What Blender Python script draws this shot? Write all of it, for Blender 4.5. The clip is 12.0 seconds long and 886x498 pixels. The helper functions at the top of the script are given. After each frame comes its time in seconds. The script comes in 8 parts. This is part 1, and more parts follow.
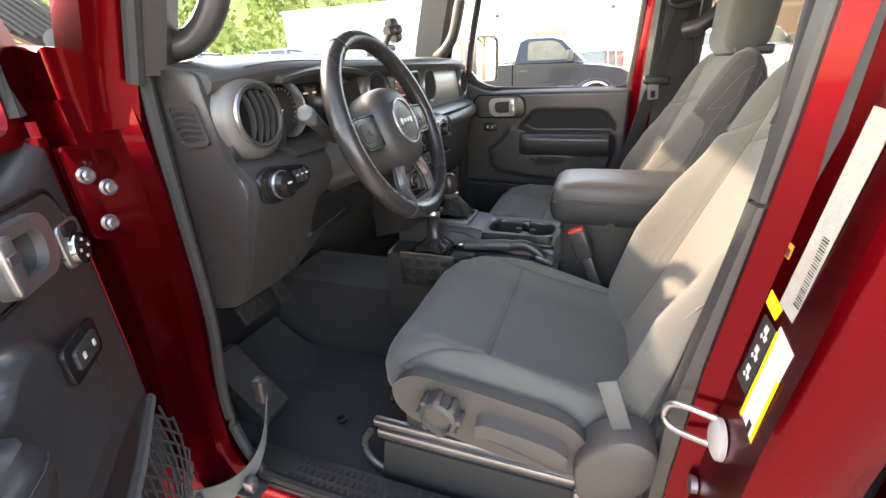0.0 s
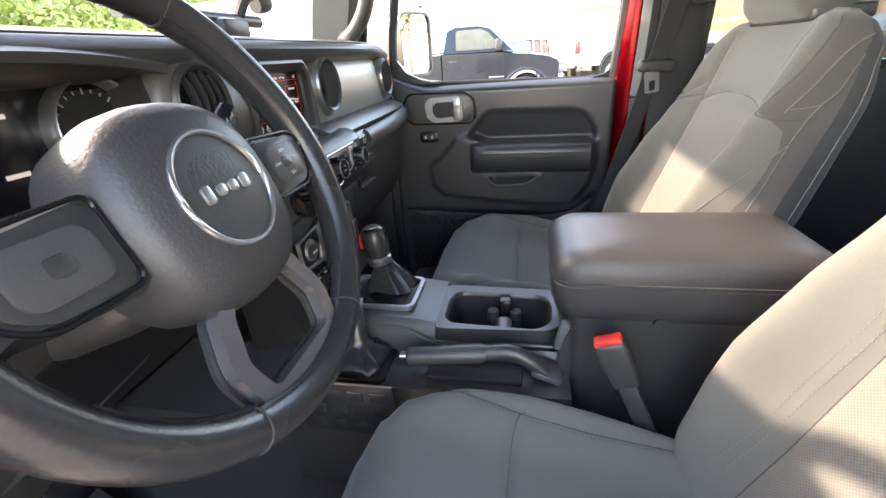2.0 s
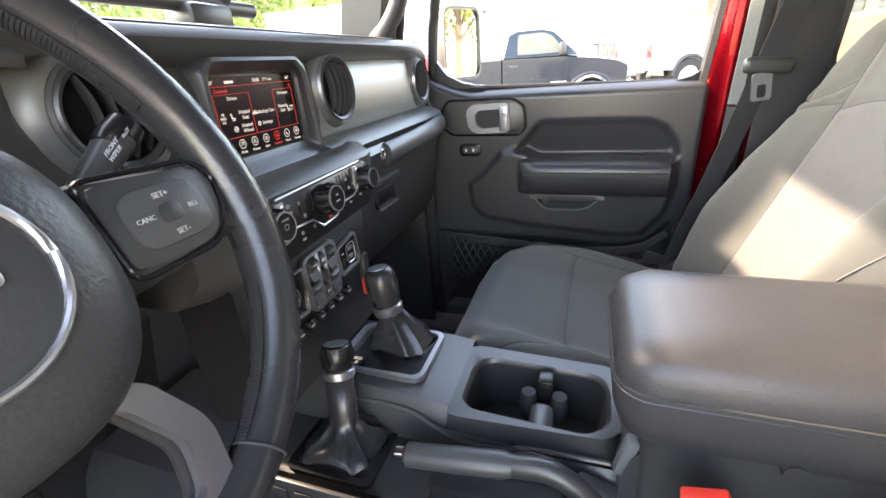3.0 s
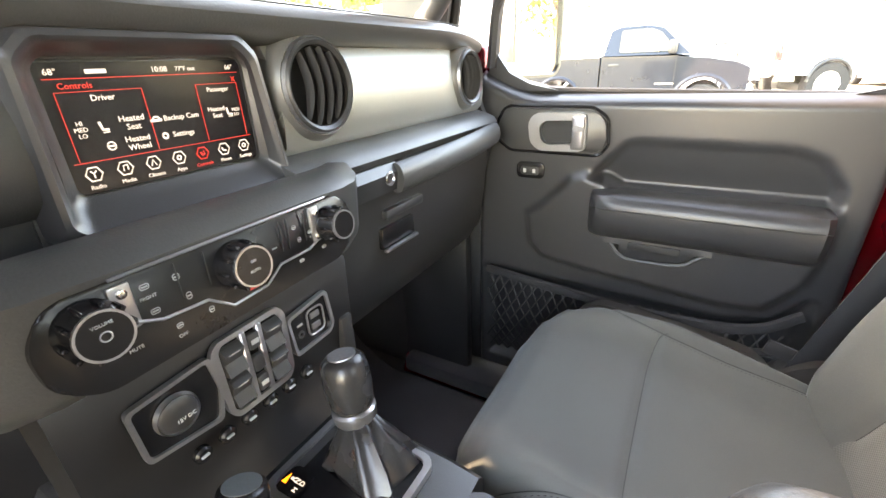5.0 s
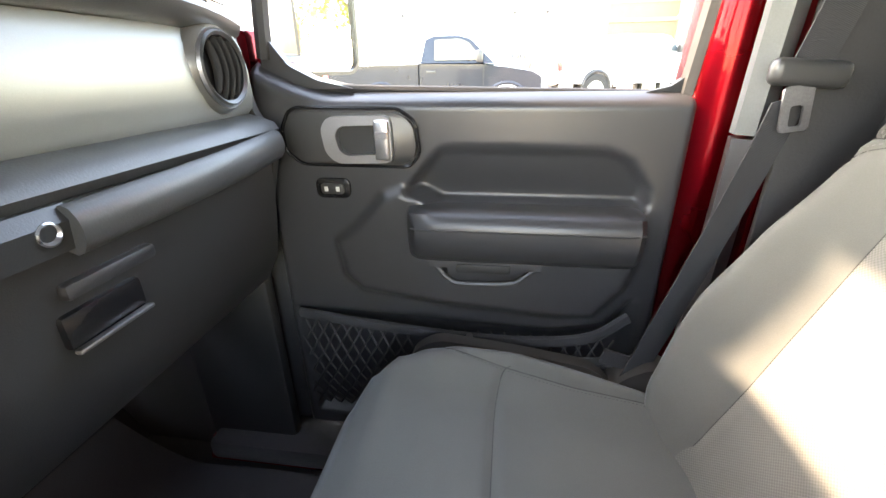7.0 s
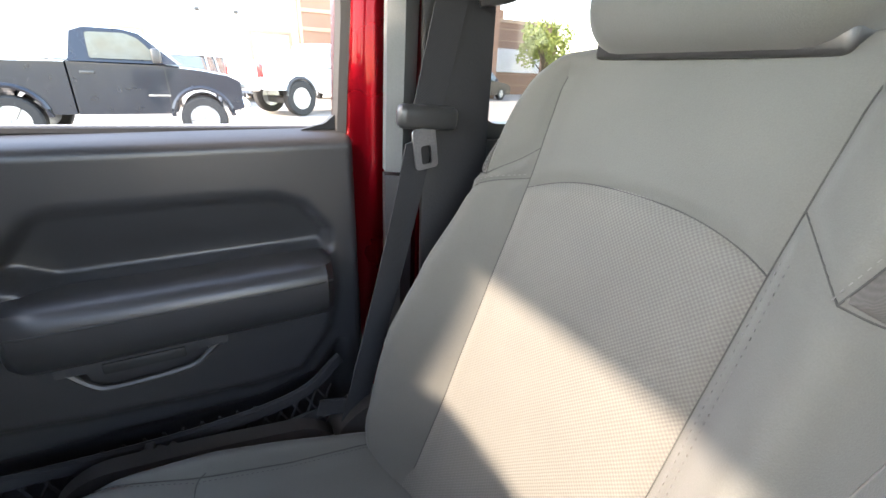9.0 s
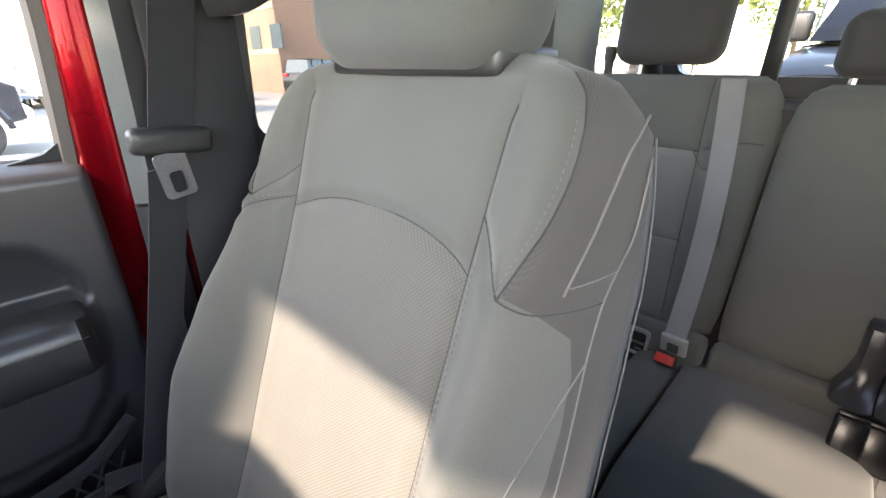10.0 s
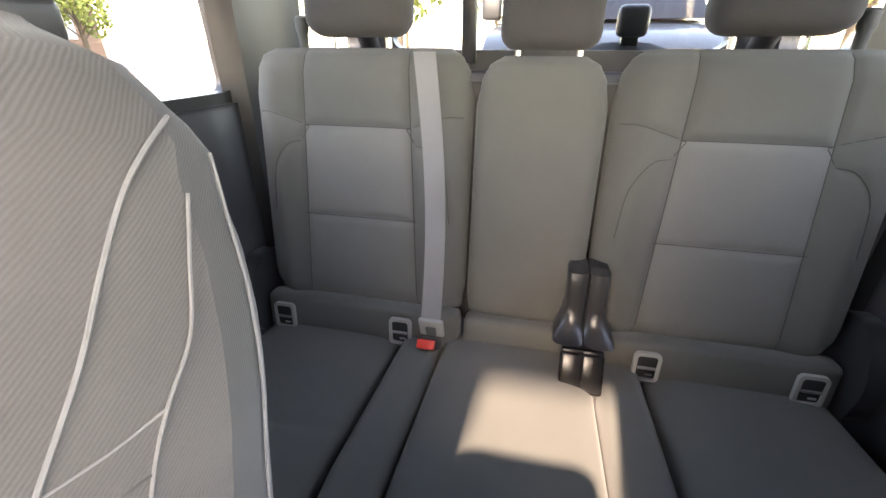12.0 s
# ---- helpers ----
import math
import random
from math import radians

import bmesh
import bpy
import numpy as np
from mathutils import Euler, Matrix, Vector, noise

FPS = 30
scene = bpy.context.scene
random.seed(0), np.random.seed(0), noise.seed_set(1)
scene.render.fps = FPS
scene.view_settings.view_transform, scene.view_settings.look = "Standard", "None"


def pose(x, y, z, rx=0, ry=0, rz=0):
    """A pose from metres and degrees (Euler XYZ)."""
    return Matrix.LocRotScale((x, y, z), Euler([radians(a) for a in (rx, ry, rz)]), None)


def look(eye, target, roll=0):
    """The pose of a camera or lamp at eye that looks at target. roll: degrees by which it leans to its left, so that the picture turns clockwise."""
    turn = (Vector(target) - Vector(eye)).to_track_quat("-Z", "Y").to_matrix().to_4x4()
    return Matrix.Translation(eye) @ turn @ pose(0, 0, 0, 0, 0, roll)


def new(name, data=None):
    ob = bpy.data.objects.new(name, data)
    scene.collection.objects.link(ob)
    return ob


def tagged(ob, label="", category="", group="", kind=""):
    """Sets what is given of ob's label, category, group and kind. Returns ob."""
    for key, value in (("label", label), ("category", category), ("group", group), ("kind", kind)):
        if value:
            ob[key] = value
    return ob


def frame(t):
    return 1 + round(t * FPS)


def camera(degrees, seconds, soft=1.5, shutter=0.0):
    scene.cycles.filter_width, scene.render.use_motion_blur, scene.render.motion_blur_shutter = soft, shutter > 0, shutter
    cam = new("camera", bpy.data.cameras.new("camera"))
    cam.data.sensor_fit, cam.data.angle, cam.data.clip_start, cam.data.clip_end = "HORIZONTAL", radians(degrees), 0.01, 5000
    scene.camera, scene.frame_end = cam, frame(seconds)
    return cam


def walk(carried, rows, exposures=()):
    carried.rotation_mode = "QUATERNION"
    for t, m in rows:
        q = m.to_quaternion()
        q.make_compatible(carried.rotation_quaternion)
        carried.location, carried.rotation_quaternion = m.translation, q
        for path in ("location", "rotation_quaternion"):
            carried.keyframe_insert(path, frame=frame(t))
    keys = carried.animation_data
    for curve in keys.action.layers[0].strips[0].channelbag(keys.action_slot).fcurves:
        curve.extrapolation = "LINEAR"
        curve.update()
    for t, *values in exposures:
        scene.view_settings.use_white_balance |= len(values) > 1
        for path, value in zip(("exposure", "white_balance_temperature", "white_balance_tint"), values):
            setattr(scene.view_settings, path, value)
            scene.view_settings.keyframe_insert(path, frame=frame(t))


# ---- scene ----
cam = camera(93.17, 12.0)
ROWS = [
    (0.0, 0.1607, -1.1670, 1.3642, 66.49, 2.44, 19.37),
    (0.5, 0.1124, -1.0485, 1.3593, 65.75, 2.51, 15.30),
    (1.0, 0.0417, -0.9244, 1.3665, 65.46, 3.27, 12.13),
    (1.5, 0.0148, -0.7904, 1.3519, 65.16, 3.58, 9.83),
    (2.0, 0.0183, -0.6439, 1.3487, 65.13, 3.74, 10.25),
    (2.5, 0.0233, -0.5278, 1.3341, 65.81, 4.17, 13.09),
    (3.0, 0.0194, -0.4354, 1.3323, 66.26, 3.97, 18.02),
    (3.2, 0.0139, -0.4056, 1.3221, 67.25, 3.46, 19.72),
    (4.8, 0.0043, -0.1870, 1.3265, 66.19, 2.13, 30.32),
    (5.0, 0.0024, -0.1685, 1.3257, 66.24, 2.17, 29.84),
    (5.5, 0.0052, -0.1270, 1.3171, 66.32, 1.84, 26.34),
    (6.0, 0.0110, -0.0790, 1.3163, 66.55, 1.61, 21.38),
    (6.5, 0.0009, -0.0289, 1.3101, 66.62, 1.51, 15.31),
    (6.7, 0.0008, -0.0079, 1.3017, 66.50, 1.25, 12.50),
    (8.3, 0.0390, 0.1078, 1.3088, 66.11, -1.39, -14.24),
    (8.5, 0.0560, 0.1072, 1.3185, 66.61, -1.67, -18.02),
    (9.0, 0.0956, 0.0916, 1.3393, 67.37, -1.86, -27.83),
    (9.5, 0.1494, 0.0566, 1.3605, 67.12, -1.19, -37.57),
    (10.0, 0.1967, 0.0300, 1.3655, 66.64, -0.26, -46.66),
    (10.5, 0.2378, 0.0201, 1.3642, 65.74, 0.24, -55.73),
    (11.0, 0.2846, 0.0136, 1.3555, 64.64, 0.23, -63.97),
    (11.5, 0.3255, 0.0093, 1.3531, 64.31, -0.15, -71.67),
    (12.0, 0.3736, -0.0053, 1.3606, 64.05, -0.08, -77.12),
]
# the clip's camera sets its own brightness: seconds, stops, kelvin, tint
EXPOSURES = [(0.0, 3.95, 9900, 20), (1.0, 4.05, 9300, 20), (2.5, 4.4, 9000, 21), (3.5, 4.85, 9300, 20), (5.0, 5.5, 10700, 19), (6.5, 5.35, 10300, 19),
             (8.0, 4.65, 8600, 18), (9.5, 4.1, 8100, 18), (10.5, 4.25, 8200, 18), (12.0, 5.0, 9000, 24)]
walk(cam, [(t, pose(x, y, z, rx, ry, rz)) for t, x, y, z, rx, ry, rz in ROWS], EXPOSURES)

# ---- world, sun, exposure ----
SUN_DIR = Vector((-0.80, 0.070, 0.530)).normalized()      # towards the sun: ahead of the car, a little to the passenger side
world = bpy.data.worlds.new("sky")
scene.world = world
world.use_nodes = True
_n = world.node_tree.nodes
_sky = _n.new("ShaderNodeTexSky")
_sky.sky_type, _sky.sun_disc = "NISHITA", False
_sky.sun_elevation = math.asin(SUN_DIR.z)
_sky.sun_rotation = math.atan2(SUN_DIR.x, SUN_DIR.y)
_sky.air_density, _sky.dust_density = 1.0, 0.8
_n["Background"].inputs["Strength"].default_value = 0.15
world.node_tree.links.new(_sky.outputs[0], _n["Background"].inputs["Color"])
sun = new("sun", bpy.data.lights.new("sun", "SUN"))
sun.data.energy, sun.data.angle, sun.data.color = 0.95, radians(1.6), (1.0, 0.95, 0.89)
sun.matrix_world = look(SUN_DIR * 30, (0, 0, 0))


# ---- geometry helpers ----
def thing(name, loc=(0, 0, 0), label="", category="", group="", kind=""):
    ob = new(name)
    ob.location = loc
    ob.empty_display_size = 0.05
    bpy.context.view_layer.update()
    return tagged(ob, label, category, group, kind)


def part(name, bm, material, parent=None, label="", sharp=40, kind=""):
    """Links a bmesh, given in world metres, as one mesh object under parent."""
    bmesh.ops.recalc_face_normals(bm, faces=bm.faces)
    me = bpy.data.meshes.new(name)
    bm.to_mesh(me)
    bm.free()
    me.polygons.foreach_set("use_smooth", [True] * len(me.polygons))
    me.set_sharp_from_angle(angle=radians(sharp))
    me.materials.append(material)
    ob = new(name, me)
    if parent:
        ob.parent = parent
        top = Matrix.Identity(4)
        p = parent
        while p:
            top = p.matrix_basis @ top
            p = p.parent
        ob.matrix_basis = top.inverted()
    return tagged(ob, label, kind=kind)


def solo(name, bm, material, label, category, group="", kind="", sharp=40):
    """A thing that is one mesh."""
    ob = part(name, bm, material, sharp=sharp)
    return tagged(ob, label, category, group, kind)


def join(bm, other):
    me = bpy.data.meshes.new("t")
    other.to_mesh(me)
    other.free()
    bm.from_mesh(me)
    bpy.data.meshes.remove(me)
    return bm


def box(c, s, r=0.0, seg=2, m=None, bm=None):
    """A box of size s round c, edges rounded by r, turned by the matrix m about c."""
    b = bmesh.new()
    bmesh.ops.create_cube(b, size=1)
    for v in b.verts:
        v.co = Vector((v.co.x * s[0], v.co.y * s[1], v.co.z * s[2]))
    if r > 0:
        bmesh.ops.bevel(b, geom=list(b.edges), offset=min(r, min(s) * 0.49), segments=seg, profile=0.5, affect="EDGES")
    mm = Matrix.Translation(c) @ (m if m else Matrix.Identity(4))
    bmesh.ops.transform(b, matrix=mm, verts=b.verts)
    return join(bm, b) if bm else b


def turn(rx=0, ry=0, rz=0):
    return Euler((radians(rx), radians(ry), radians(rz))).to_matrix().to_4x4()


def loft(rings, cap=True, closed=True, bm=None):
    """A skin over rings of points; every ring has the same count."""
    b = bmesh.new()
    vs = [[b.verts.new(p) for p in ring] for ring in rings]
    n = len(rings[0])
    for a, c in zip(vs, vs[1:]):
        for i in range(n if closed else n - 1):
            j = (i + 1) % n
            try:
                b.faces.new((a[i], a[j], c[j], c[i]))
            except ValueError:
                pass
    if cap and closed:
        b.faces.new(vs[0][::-1])
        b.faces.new(vs[-1])
    return join(bm, b) if bm else b


def frame_axes(d, up=Vector((0, 0, 1))):
    d = Vector(d).normalized()
    if abs(d.dot(up)) > 0.98:
        up = Vector((0, 1, 0))
    a = d.cross(up).normalized()
    return a, a.cross(d).normalized()


def tube(path, r, n=8, closed=False, flat=1.0, bm=None, up=Vector((0, 0, 1))):
    """A round bar along a path; r may be a list; flat squeezes it along its second axis."""
    pts = [Vector(p) for p in path]
    rings = []
    k = len(pts)
    for i, p in enumerate(pts):
        if closed:
            d = pts[(i + 1) % k] - pts[i - 1]
        else:
            d = pts[min(i + 1, k - 1)] - pts[max(i - 1, 0)]
        a, c = frame_axes(d, up)
        rr = r[i] if isinstance(r, (list, tuple)) else r
        rings.append([p + a * rr * math.cos(2 * math.pi * j / n) + c * rr * flat * math.sin(2 * math.pi * j / n) for j in range(n)])
    if closed:
        rings.append(rings[0])
    return loft(rings, cap=not closed, bm=bm)


def spline(pts, n=8):
    """Points on a smooth curve through pts."""
    P = [Vector(p) for p in pts]
    P = [P[0] * 2 - P[1]] + P + [P[-1] * 2 - P[-2]]
    out = []
    for i in range(1, len(P) - 2):
        a, b_, c, d = P[i - 1:i + 3]
        for k in range(n):
            t = k / n
            out.append(0.5 * ((2 * b_) + (c - a) * t + (2 * a - 5 * b_ + 4 * c - d) * t * t + (3 * b_ - a - 3 * c + d) * t ** 3))
    out.append(P[-2].copy())
    return out


def prism(poly, o, ux, uy, depth, r=0.0, seg=2, bm=None):
    """A polygon in the plane (o; ux, uy), pushed by depth along ux x uy, rim rounded by r."""
    o, ux, uy = Vector(o), Vector(ux).normalized(), Vector(uy).normalized()
    nz = ux.cross(uy)
    b = bmesh.new()
    lo = [b.verts.new(o + ux * x + uy * y) for x, y in poly]
    hi = [b.verts.new(o + ux * x + uy * y + nz * depth) for x, y in poly]
    n = len(poly)
    b.faces.new(lo[::-1])
    top = b.faces.new(hi)
    for i in range(n):
        b.faces.new((lo[i], lo[(i + 1) % n], hi[(i + 1) % n], hi[i]))
    if r > 0:
        bmesh.ops.bevel(b, geom=list(top.edges), offset=r, segments=seg, profile=0.5, affect="EDGES")
    return join(bm, b) if bm else b


def rounded(w, h, r, n=5, cx=0.0, cy=0.0):
    """Corners of a rounded rectangle."""
    out = []
    for sx, sy, a0 in ((1, 1, 0), (-1, 1, 90), (-1, -1, 180), (1, -1, 270)):
        for i in range(n):
            a = radians(a0 + 90 * i / (n - 1))
            out.append((cx + sx * (w / 2 - r) + r * math.cos(a), cy + sy * (h / 2 - r) + r * math.sin(a)))
    return out


def fillet(poly, r, n=4):
    """A polygon with rounded corners."""
    out = []
    k = len(poly)
    for i in range(k):
        p, a, c = Vector(poly[i]), Vector(poly[i - 1]), Vector(poly[(i + 1) % k])
        da, dc = (a - p), (c - p)
        q = min(r, da.length * 0.45, dc.length * 0.45)
        s, e = p + da.normalized() * q, p + dc.normalized() * q
        for j in range(n + 1):
            t = j / n
            v = s * (1 - t) ** 2 + p * 2 * t * (1 - t) + e * t * t
            out.append((v.x, v.y))
    return out


def ring_frame(outer, inner, o, ux, uy, depth, bm=None):
    """A frame between two outlines of equal count, pushed by depth."""
    o, ux, uy = Vector(o), Vector(ux).normalized(), Vector(uy).normalized()
    nz = ux.cross(uy)

    def at(poly, d):
        return [o + ux * x + uy * y + nz * d for x, y in poly]
    rings = [at(outer, 0), at(outer, depth), at(inner, depth), at(inner, 0), at(outer, 0)]
    return loft(rings, cap=False, bm=bm)


def lathe(profile, o, axis, n=24, bm=None, ring=False):
    """Turns (radius, height) pairs about an axis through o; ring: a hollow ring with a closed section."""
    if ring:
        profile = list(profile) + [profile[0]]
    axis = Vector(axis).normalized()
    a, c = frame_axes(axis)
    o = Vector(o)
    rings = [[o + axis * h + (a * math.cos(2 * math.pi * i / n) + c * math.sin(2 * math.pi * i / n)) * max(r, 1e-4) for i in range(n)] for r, h in profile]
    return loft(rings, cap=not ring, bm=bm)


def sheet(fn, nu, nv, thick=0.0, bm=None):
    """A grid over fn(u, v), u and v from 0 to 1, with a thickness."""
    b = bmesh.new()
    vs = [[b.verts.new(fn(i / nu, j / nv)) for i in range(nu + 1)] for j in range(nv + 1)]
    for j in range(nv):
        for i in range(nu):
            b.faces.new((vs[j][i], vs[j][i + 1], vs[j + 1][i + 1], vs[j + 1][i]))
    if thick:
        bmesh.ops.recalc_face_normals(b, faces=b.faces)
        bmesh.ops.solidify(b, geom=list(b.faces), thickness=thick)
    return join(bm, b) if bm else b


def writing(text, o, ux, uy, size, material, parent, name="lettering", depth=0.0004, align="CENTER"):
    """Text in the built-in font, as a flat raised mesh."""
    cu = bpy.data.curves.new(name, "FONT")
    cu.body, cu.size, cu.align_x, cu.align_y, cu.extrude = text, size, align, "CENTER", depth
    cu.resolution_u = 2
    tmp = bpy.data.objects.new(name, cu)
    scene.collection.objects.link(tmp)
    bpy.context.view_layer.update()
    me = bpy.data.meshes.new_from_object(tmp.evaluated_get(bpy.context.evaluated_depsgraph_get()))
    bpy.data.objects.remove(tmp)
    bpy.data.curves.remove(cu)
    ux, uy = Vector(ux).normalized(), Vector(uy).normalized()
    nz = ux.cross(uy)
    m = Matrix((( ux.x, uy.x, nz.x, o[0]), (ux.y, uy.y, nz.y, o[1]), (ux.z, uy.z, nz.z, o[2]), (0, 0, 0, 1)))
    b = bmesh.new()
    b.from_mesh(me)
    bpy.data.meshes.remove(me)
    bmesh.ops.transform(b, matrix=m, verts=b.verts)
    return part(name, b, material, parent)


def lerp_table(tab, s):
    for (a, va), (b, vb) in zip(tab, tab[1:]):
        if s <= b:
            t = min(1, max(0, (s - a) / (b - a)))
            t = t * t * (3 - 2 * t) * 0.5 + t * 0.5
            return va + (vb - va) * t
    return tab[-1][1]



# ---- materials ----
def mat(name, color, rough=0.5, metal=0.0, grain=0.0, grain_scale=400.0, stain=0.12, stain_scale=6.0, coat=0.0, sheen=0.0, spec=0.5, rvar=0.08, tint=None):
    """A surface with colour variation at two scales, a varied gloss and a fine relief."""
    m = bpy.data.materials.new(name)
    m.use_nodes = True
    t = m.node_tree
    n, l = t.nodes, t.links
    p = n["Principled BSDF"]
    tc = n.new("ShaderNodeTexCoord")
    big = n.new("ShaderNodeTexNoise")
    big.inputs["Scale"].default_value, big.inputs["Detail"].default_value = stain_scale, 5
    fine = n.new("ShaderNodeTexNoise")
    fine.inputs["Scale"].default_value, fine.inputs["Detail"].default_value = grain_scale, 2
    l.new(tc.outputs["Object"], big.inputs["Vector"])
    l.new(tc.outputs["Object"], fine.inputs["Vector"])
    mix = n.new("ShaderNodeMix")
    mix.data_type = "RGBA"
    c = Vector(color)
    d = Vector(tint) if tint else c * (1 + 1.6 * stain)
    mix.inputs["A"].default_value = (*(c * (1 - stain)), 1)
    mix.inputs["B"].default_value = (*d, 1)
    l.new(big.outputs["Fac"], mix.inputs["Factor"])
    mix2 = n.new("ShaderNodeMix")
    mix2.data_type, mix2.blend_type = "RGBA", "OVERLAY"
    mix2.inputs["Factor"].default_value = min(0.5, stain * 1.5)
    l.new(mix.outputs["Result"], mix2.inputs["A"])
    bw = n.new("ShaderNodeRGBToBW")
    l.new(fine.outputs["Color"], bw.inputs["Color"])
    l.new(bw.outputs["Val"], mix2.inputs["B"])
    l.new(mix2.outputs["Result"], p.inputs["Base Color"])
    mr = n.new("ShaderNodeMapRange")
    mr.inputs["To Min"].default_value, mr.inputs["To Max"].default_value = max(0.02, rough - rvar), min(1, rough + rvar)
    l.new(big.outputs["Fac"], mr.inputs["Value"])
    l.new(mr.outputs["Result"], p.inputs["Roughness"])
    p.inputs["Metallic"].default_value = metal
    p.inputs["Coat Weight"].default_value = coat
    p.inputs["Coat Roughness"].default_value = 0.04
    p.inputs["Sheen Weight"].default_value = sheen
    p.inputs["Specular IOR Level"].default_value = spec
    if grain:
        bump = n.new("ShaderNodeBump")
        bump.inputs["Strength"].default_value, bump.inputs["Distance"].default_value = grain, 0.0008
        l.new(fine.outputs["Fac"], bump.inputs["Height"])
        l.new(bump.outputs["Normal"], p.inputs["Normal"])
    return m


def weave(name, color, pitch, dirs, strength=0.5, contrast=0.25, rough=0.9):
    """A woven cloth: ribs along one or two slanted directions, pitch in metres, with a soft nap."""
    m = mat(name, color, rough, sheen=0.15, stain=0.10, stain_scale=9, grain_scale=900, spec=0.25)
    t = m.node_tree
    n, l = t.nodes, t.links
    p = n["Principled BSDF"]
    tc = n.new("ShaderNodeTexCoord")
    wob = n.new("ShaderNodeTexNoise")
    wob.inputs["Scale"].default_value, wob.inputs["Detail"].default_value = 55, 3
    l.new(tc.outputs["Object"], wob.inputs["Vector"])
    total = None
    for d in dirs:
        dot, add, sn = n.new("ShaderNodeVectorMath"), n.new("ShaderNodeMath"), n.new("ShaderNodeMath")
        dot.operation, add.operation, sn.operation = "DOT_PRODUCT", "MULTIPLY_ADD", "SINE"
        dot.inputs[1].default_value = tuple(Vector(d).normalized() * (2 * math.pi / pitch))
        l.new(tc.outputs["Object"], dot.inputs[0])
        l.new(wob.outputs["Fac"], add.inputs[0])
        add.inputs[1].default_value = 1.2
        l.new(dot.outputs["Value"], add.inputs[2])
        l.new(add.outputs[0], sn.inputs[0])
        if total is None:
            total = sn.outputs[0]
        else:
            q = n.new("ShaderNodeMath")
            l.new(total, q.inputs[0])
            l.new(sn.outputs[0], q.inputs[1])
            total = q.outputs[0]
    mr = n.new("ShaderNodeMapRange")
    mr.inputs["From Min"].default_value, mr.inputs["From Max"].default_value = -len(dirs), len(dirs)
    l.new(total, mr.inputs["Value"])
    bump = n.new("ShaderNodeBump")
    bump.inputs["Strength"].default_value, bump.inputs["Distance"].default_value = strength, 0.0010
    l.new(mr.outputs["Result"], bump.inputs["Height"])
    l.new(bump.outputs["Normal"], p.inputs["Normal"])
    src = p.inputs["Base Color"].links[0].from_socket
    mx = n.new("ShaderNodeMix")
    mx.data_type, mx.blend_type = "RGBA", "MULTIPLY"
    mx.inputs["Factor"].default_value = contrast
    l.new(src, mx.inputs["A"])
    l.new(mr.outputs["Result"], mx.inputs["B"])
    l.new(mx.outputs["Result"], p.inputs["Base Color"])
    return m


def glow(name, color, strength):
    m = bpy.data.materials.new(name)
    m.use_nodes = True
    p = m.node_tree.nodes["Principled BSDF"]
    p.inputs["Base Color"].default_value = (*[c * 0.3 for c in color], 1)
    p.inputs["Emission Color"].default_value = (*color, 1)
    p.inputs["Emission Strength"].default_value = strength
    return m


def clear(name, color=(0.9, 0.95, 0.93), rough=0.0):
    """Thin glazing: mostly see-through, with a mirror-like skin."""
    m = bpy.data.materials.new(name)
    m.use_nodes = True
    t = m.node_tree
    n, l = t.nodes, t.links
    n.remove(n["Principled BSDF"])
    tr, gl, lw, mx = n.new("ShaderNodeBsdfTransparent"), n.new("ShaderNodeBsdfGlossy"), n.new("ShaderNodeLayerWeight"), n.new("ShaderNodeMixShader")
    pw, ad = n.new("ShaderNodeMath"), n.new("ShaderNodeMath")
    tr.inputs["Color"].default_value = (*color, 1)
    gl.inputs["Roughness"].default_value = rough
    lw.inputs["Blend"].default_value = 0.5
    pw.operation, ad.operation = "POWER", "MULTIPLY_ADD"
    pw.inputs[1].default_value = 5.0
    ad.inputs[1].default_value, ad.inputs[2].default_value = 0.6, 0.03
    l.new(lw.outputs["Facing"], pw.inputs[0])
    l.new(pw.outputs[0], ad.inputs[0])
    l.new(ad.outputs[0], mx.inputs[0])
    l.new(tr.outputs[0], mx.inputs[1])
    l.new(gl.outputs[0], mx.inputs[2])
    l.new(mx.outputs[0], n["Material Output"].inputs["Surface"])
    return m


CLOTH = mat("seat_cloth", (0.104, 0.105, 0.096), 0.88, sheen=0.2, grain=0.25, grain_scale=850, stain=0.10, stain_scale=9, spec=0.25)
MESHCLOTH = weave("seat_mesh_cloth", (0.142, 0.140, 0.127), 0.0030, ((0.20, 0.62, 0.55), (0.20, -0.62, 0.55)), 0.5, 0.30)
SIDECLOTH = weave("seat_side_cloth", (0.074, 0.071, 0.067), 0.0014, ((-0.62, 0.1, 0.78),), 0.16, 0.18)
INSERT = mat("smooth_seat_insert_cloth", (0.150, 0.150, 0.139), 0.85, sheen=0.2, grain=0.2, grain_scale=900, stain=0.08, stain_scale=9, spec=0.25)
SEAM = mat("seam_thread_dark", (0.040, 0.040, 0.038), 0.85)
STITCH = mat("pale_stitch_thread", (0.145, 0.142, 0.137), 0.85)
BLACK = mat("black_grained_plastic", (0.031, 0.031, 0.031), 0.36, spec=0.65, grain=0.18, grain_scale=700, stain=0.15)
DOORPL = mat("dark_grey_door_plastic", (0.036, 0.036, 0.038), 0.34, grain=0.15, grain_scale=800, stain=0.15, spec=0.65)
SOFT = mat("soft_black_dash_skin", (0.055, 0.055, 0.054), 0.38, grain=0.2, grain_scale=500, stain=0.15)
TRIM = mat("satin_grey_dash_panel", (0.20, 0.20, 0.185), 0.36, grain=0.08, grain_scale=900, metal=0.25, stain=0.08)
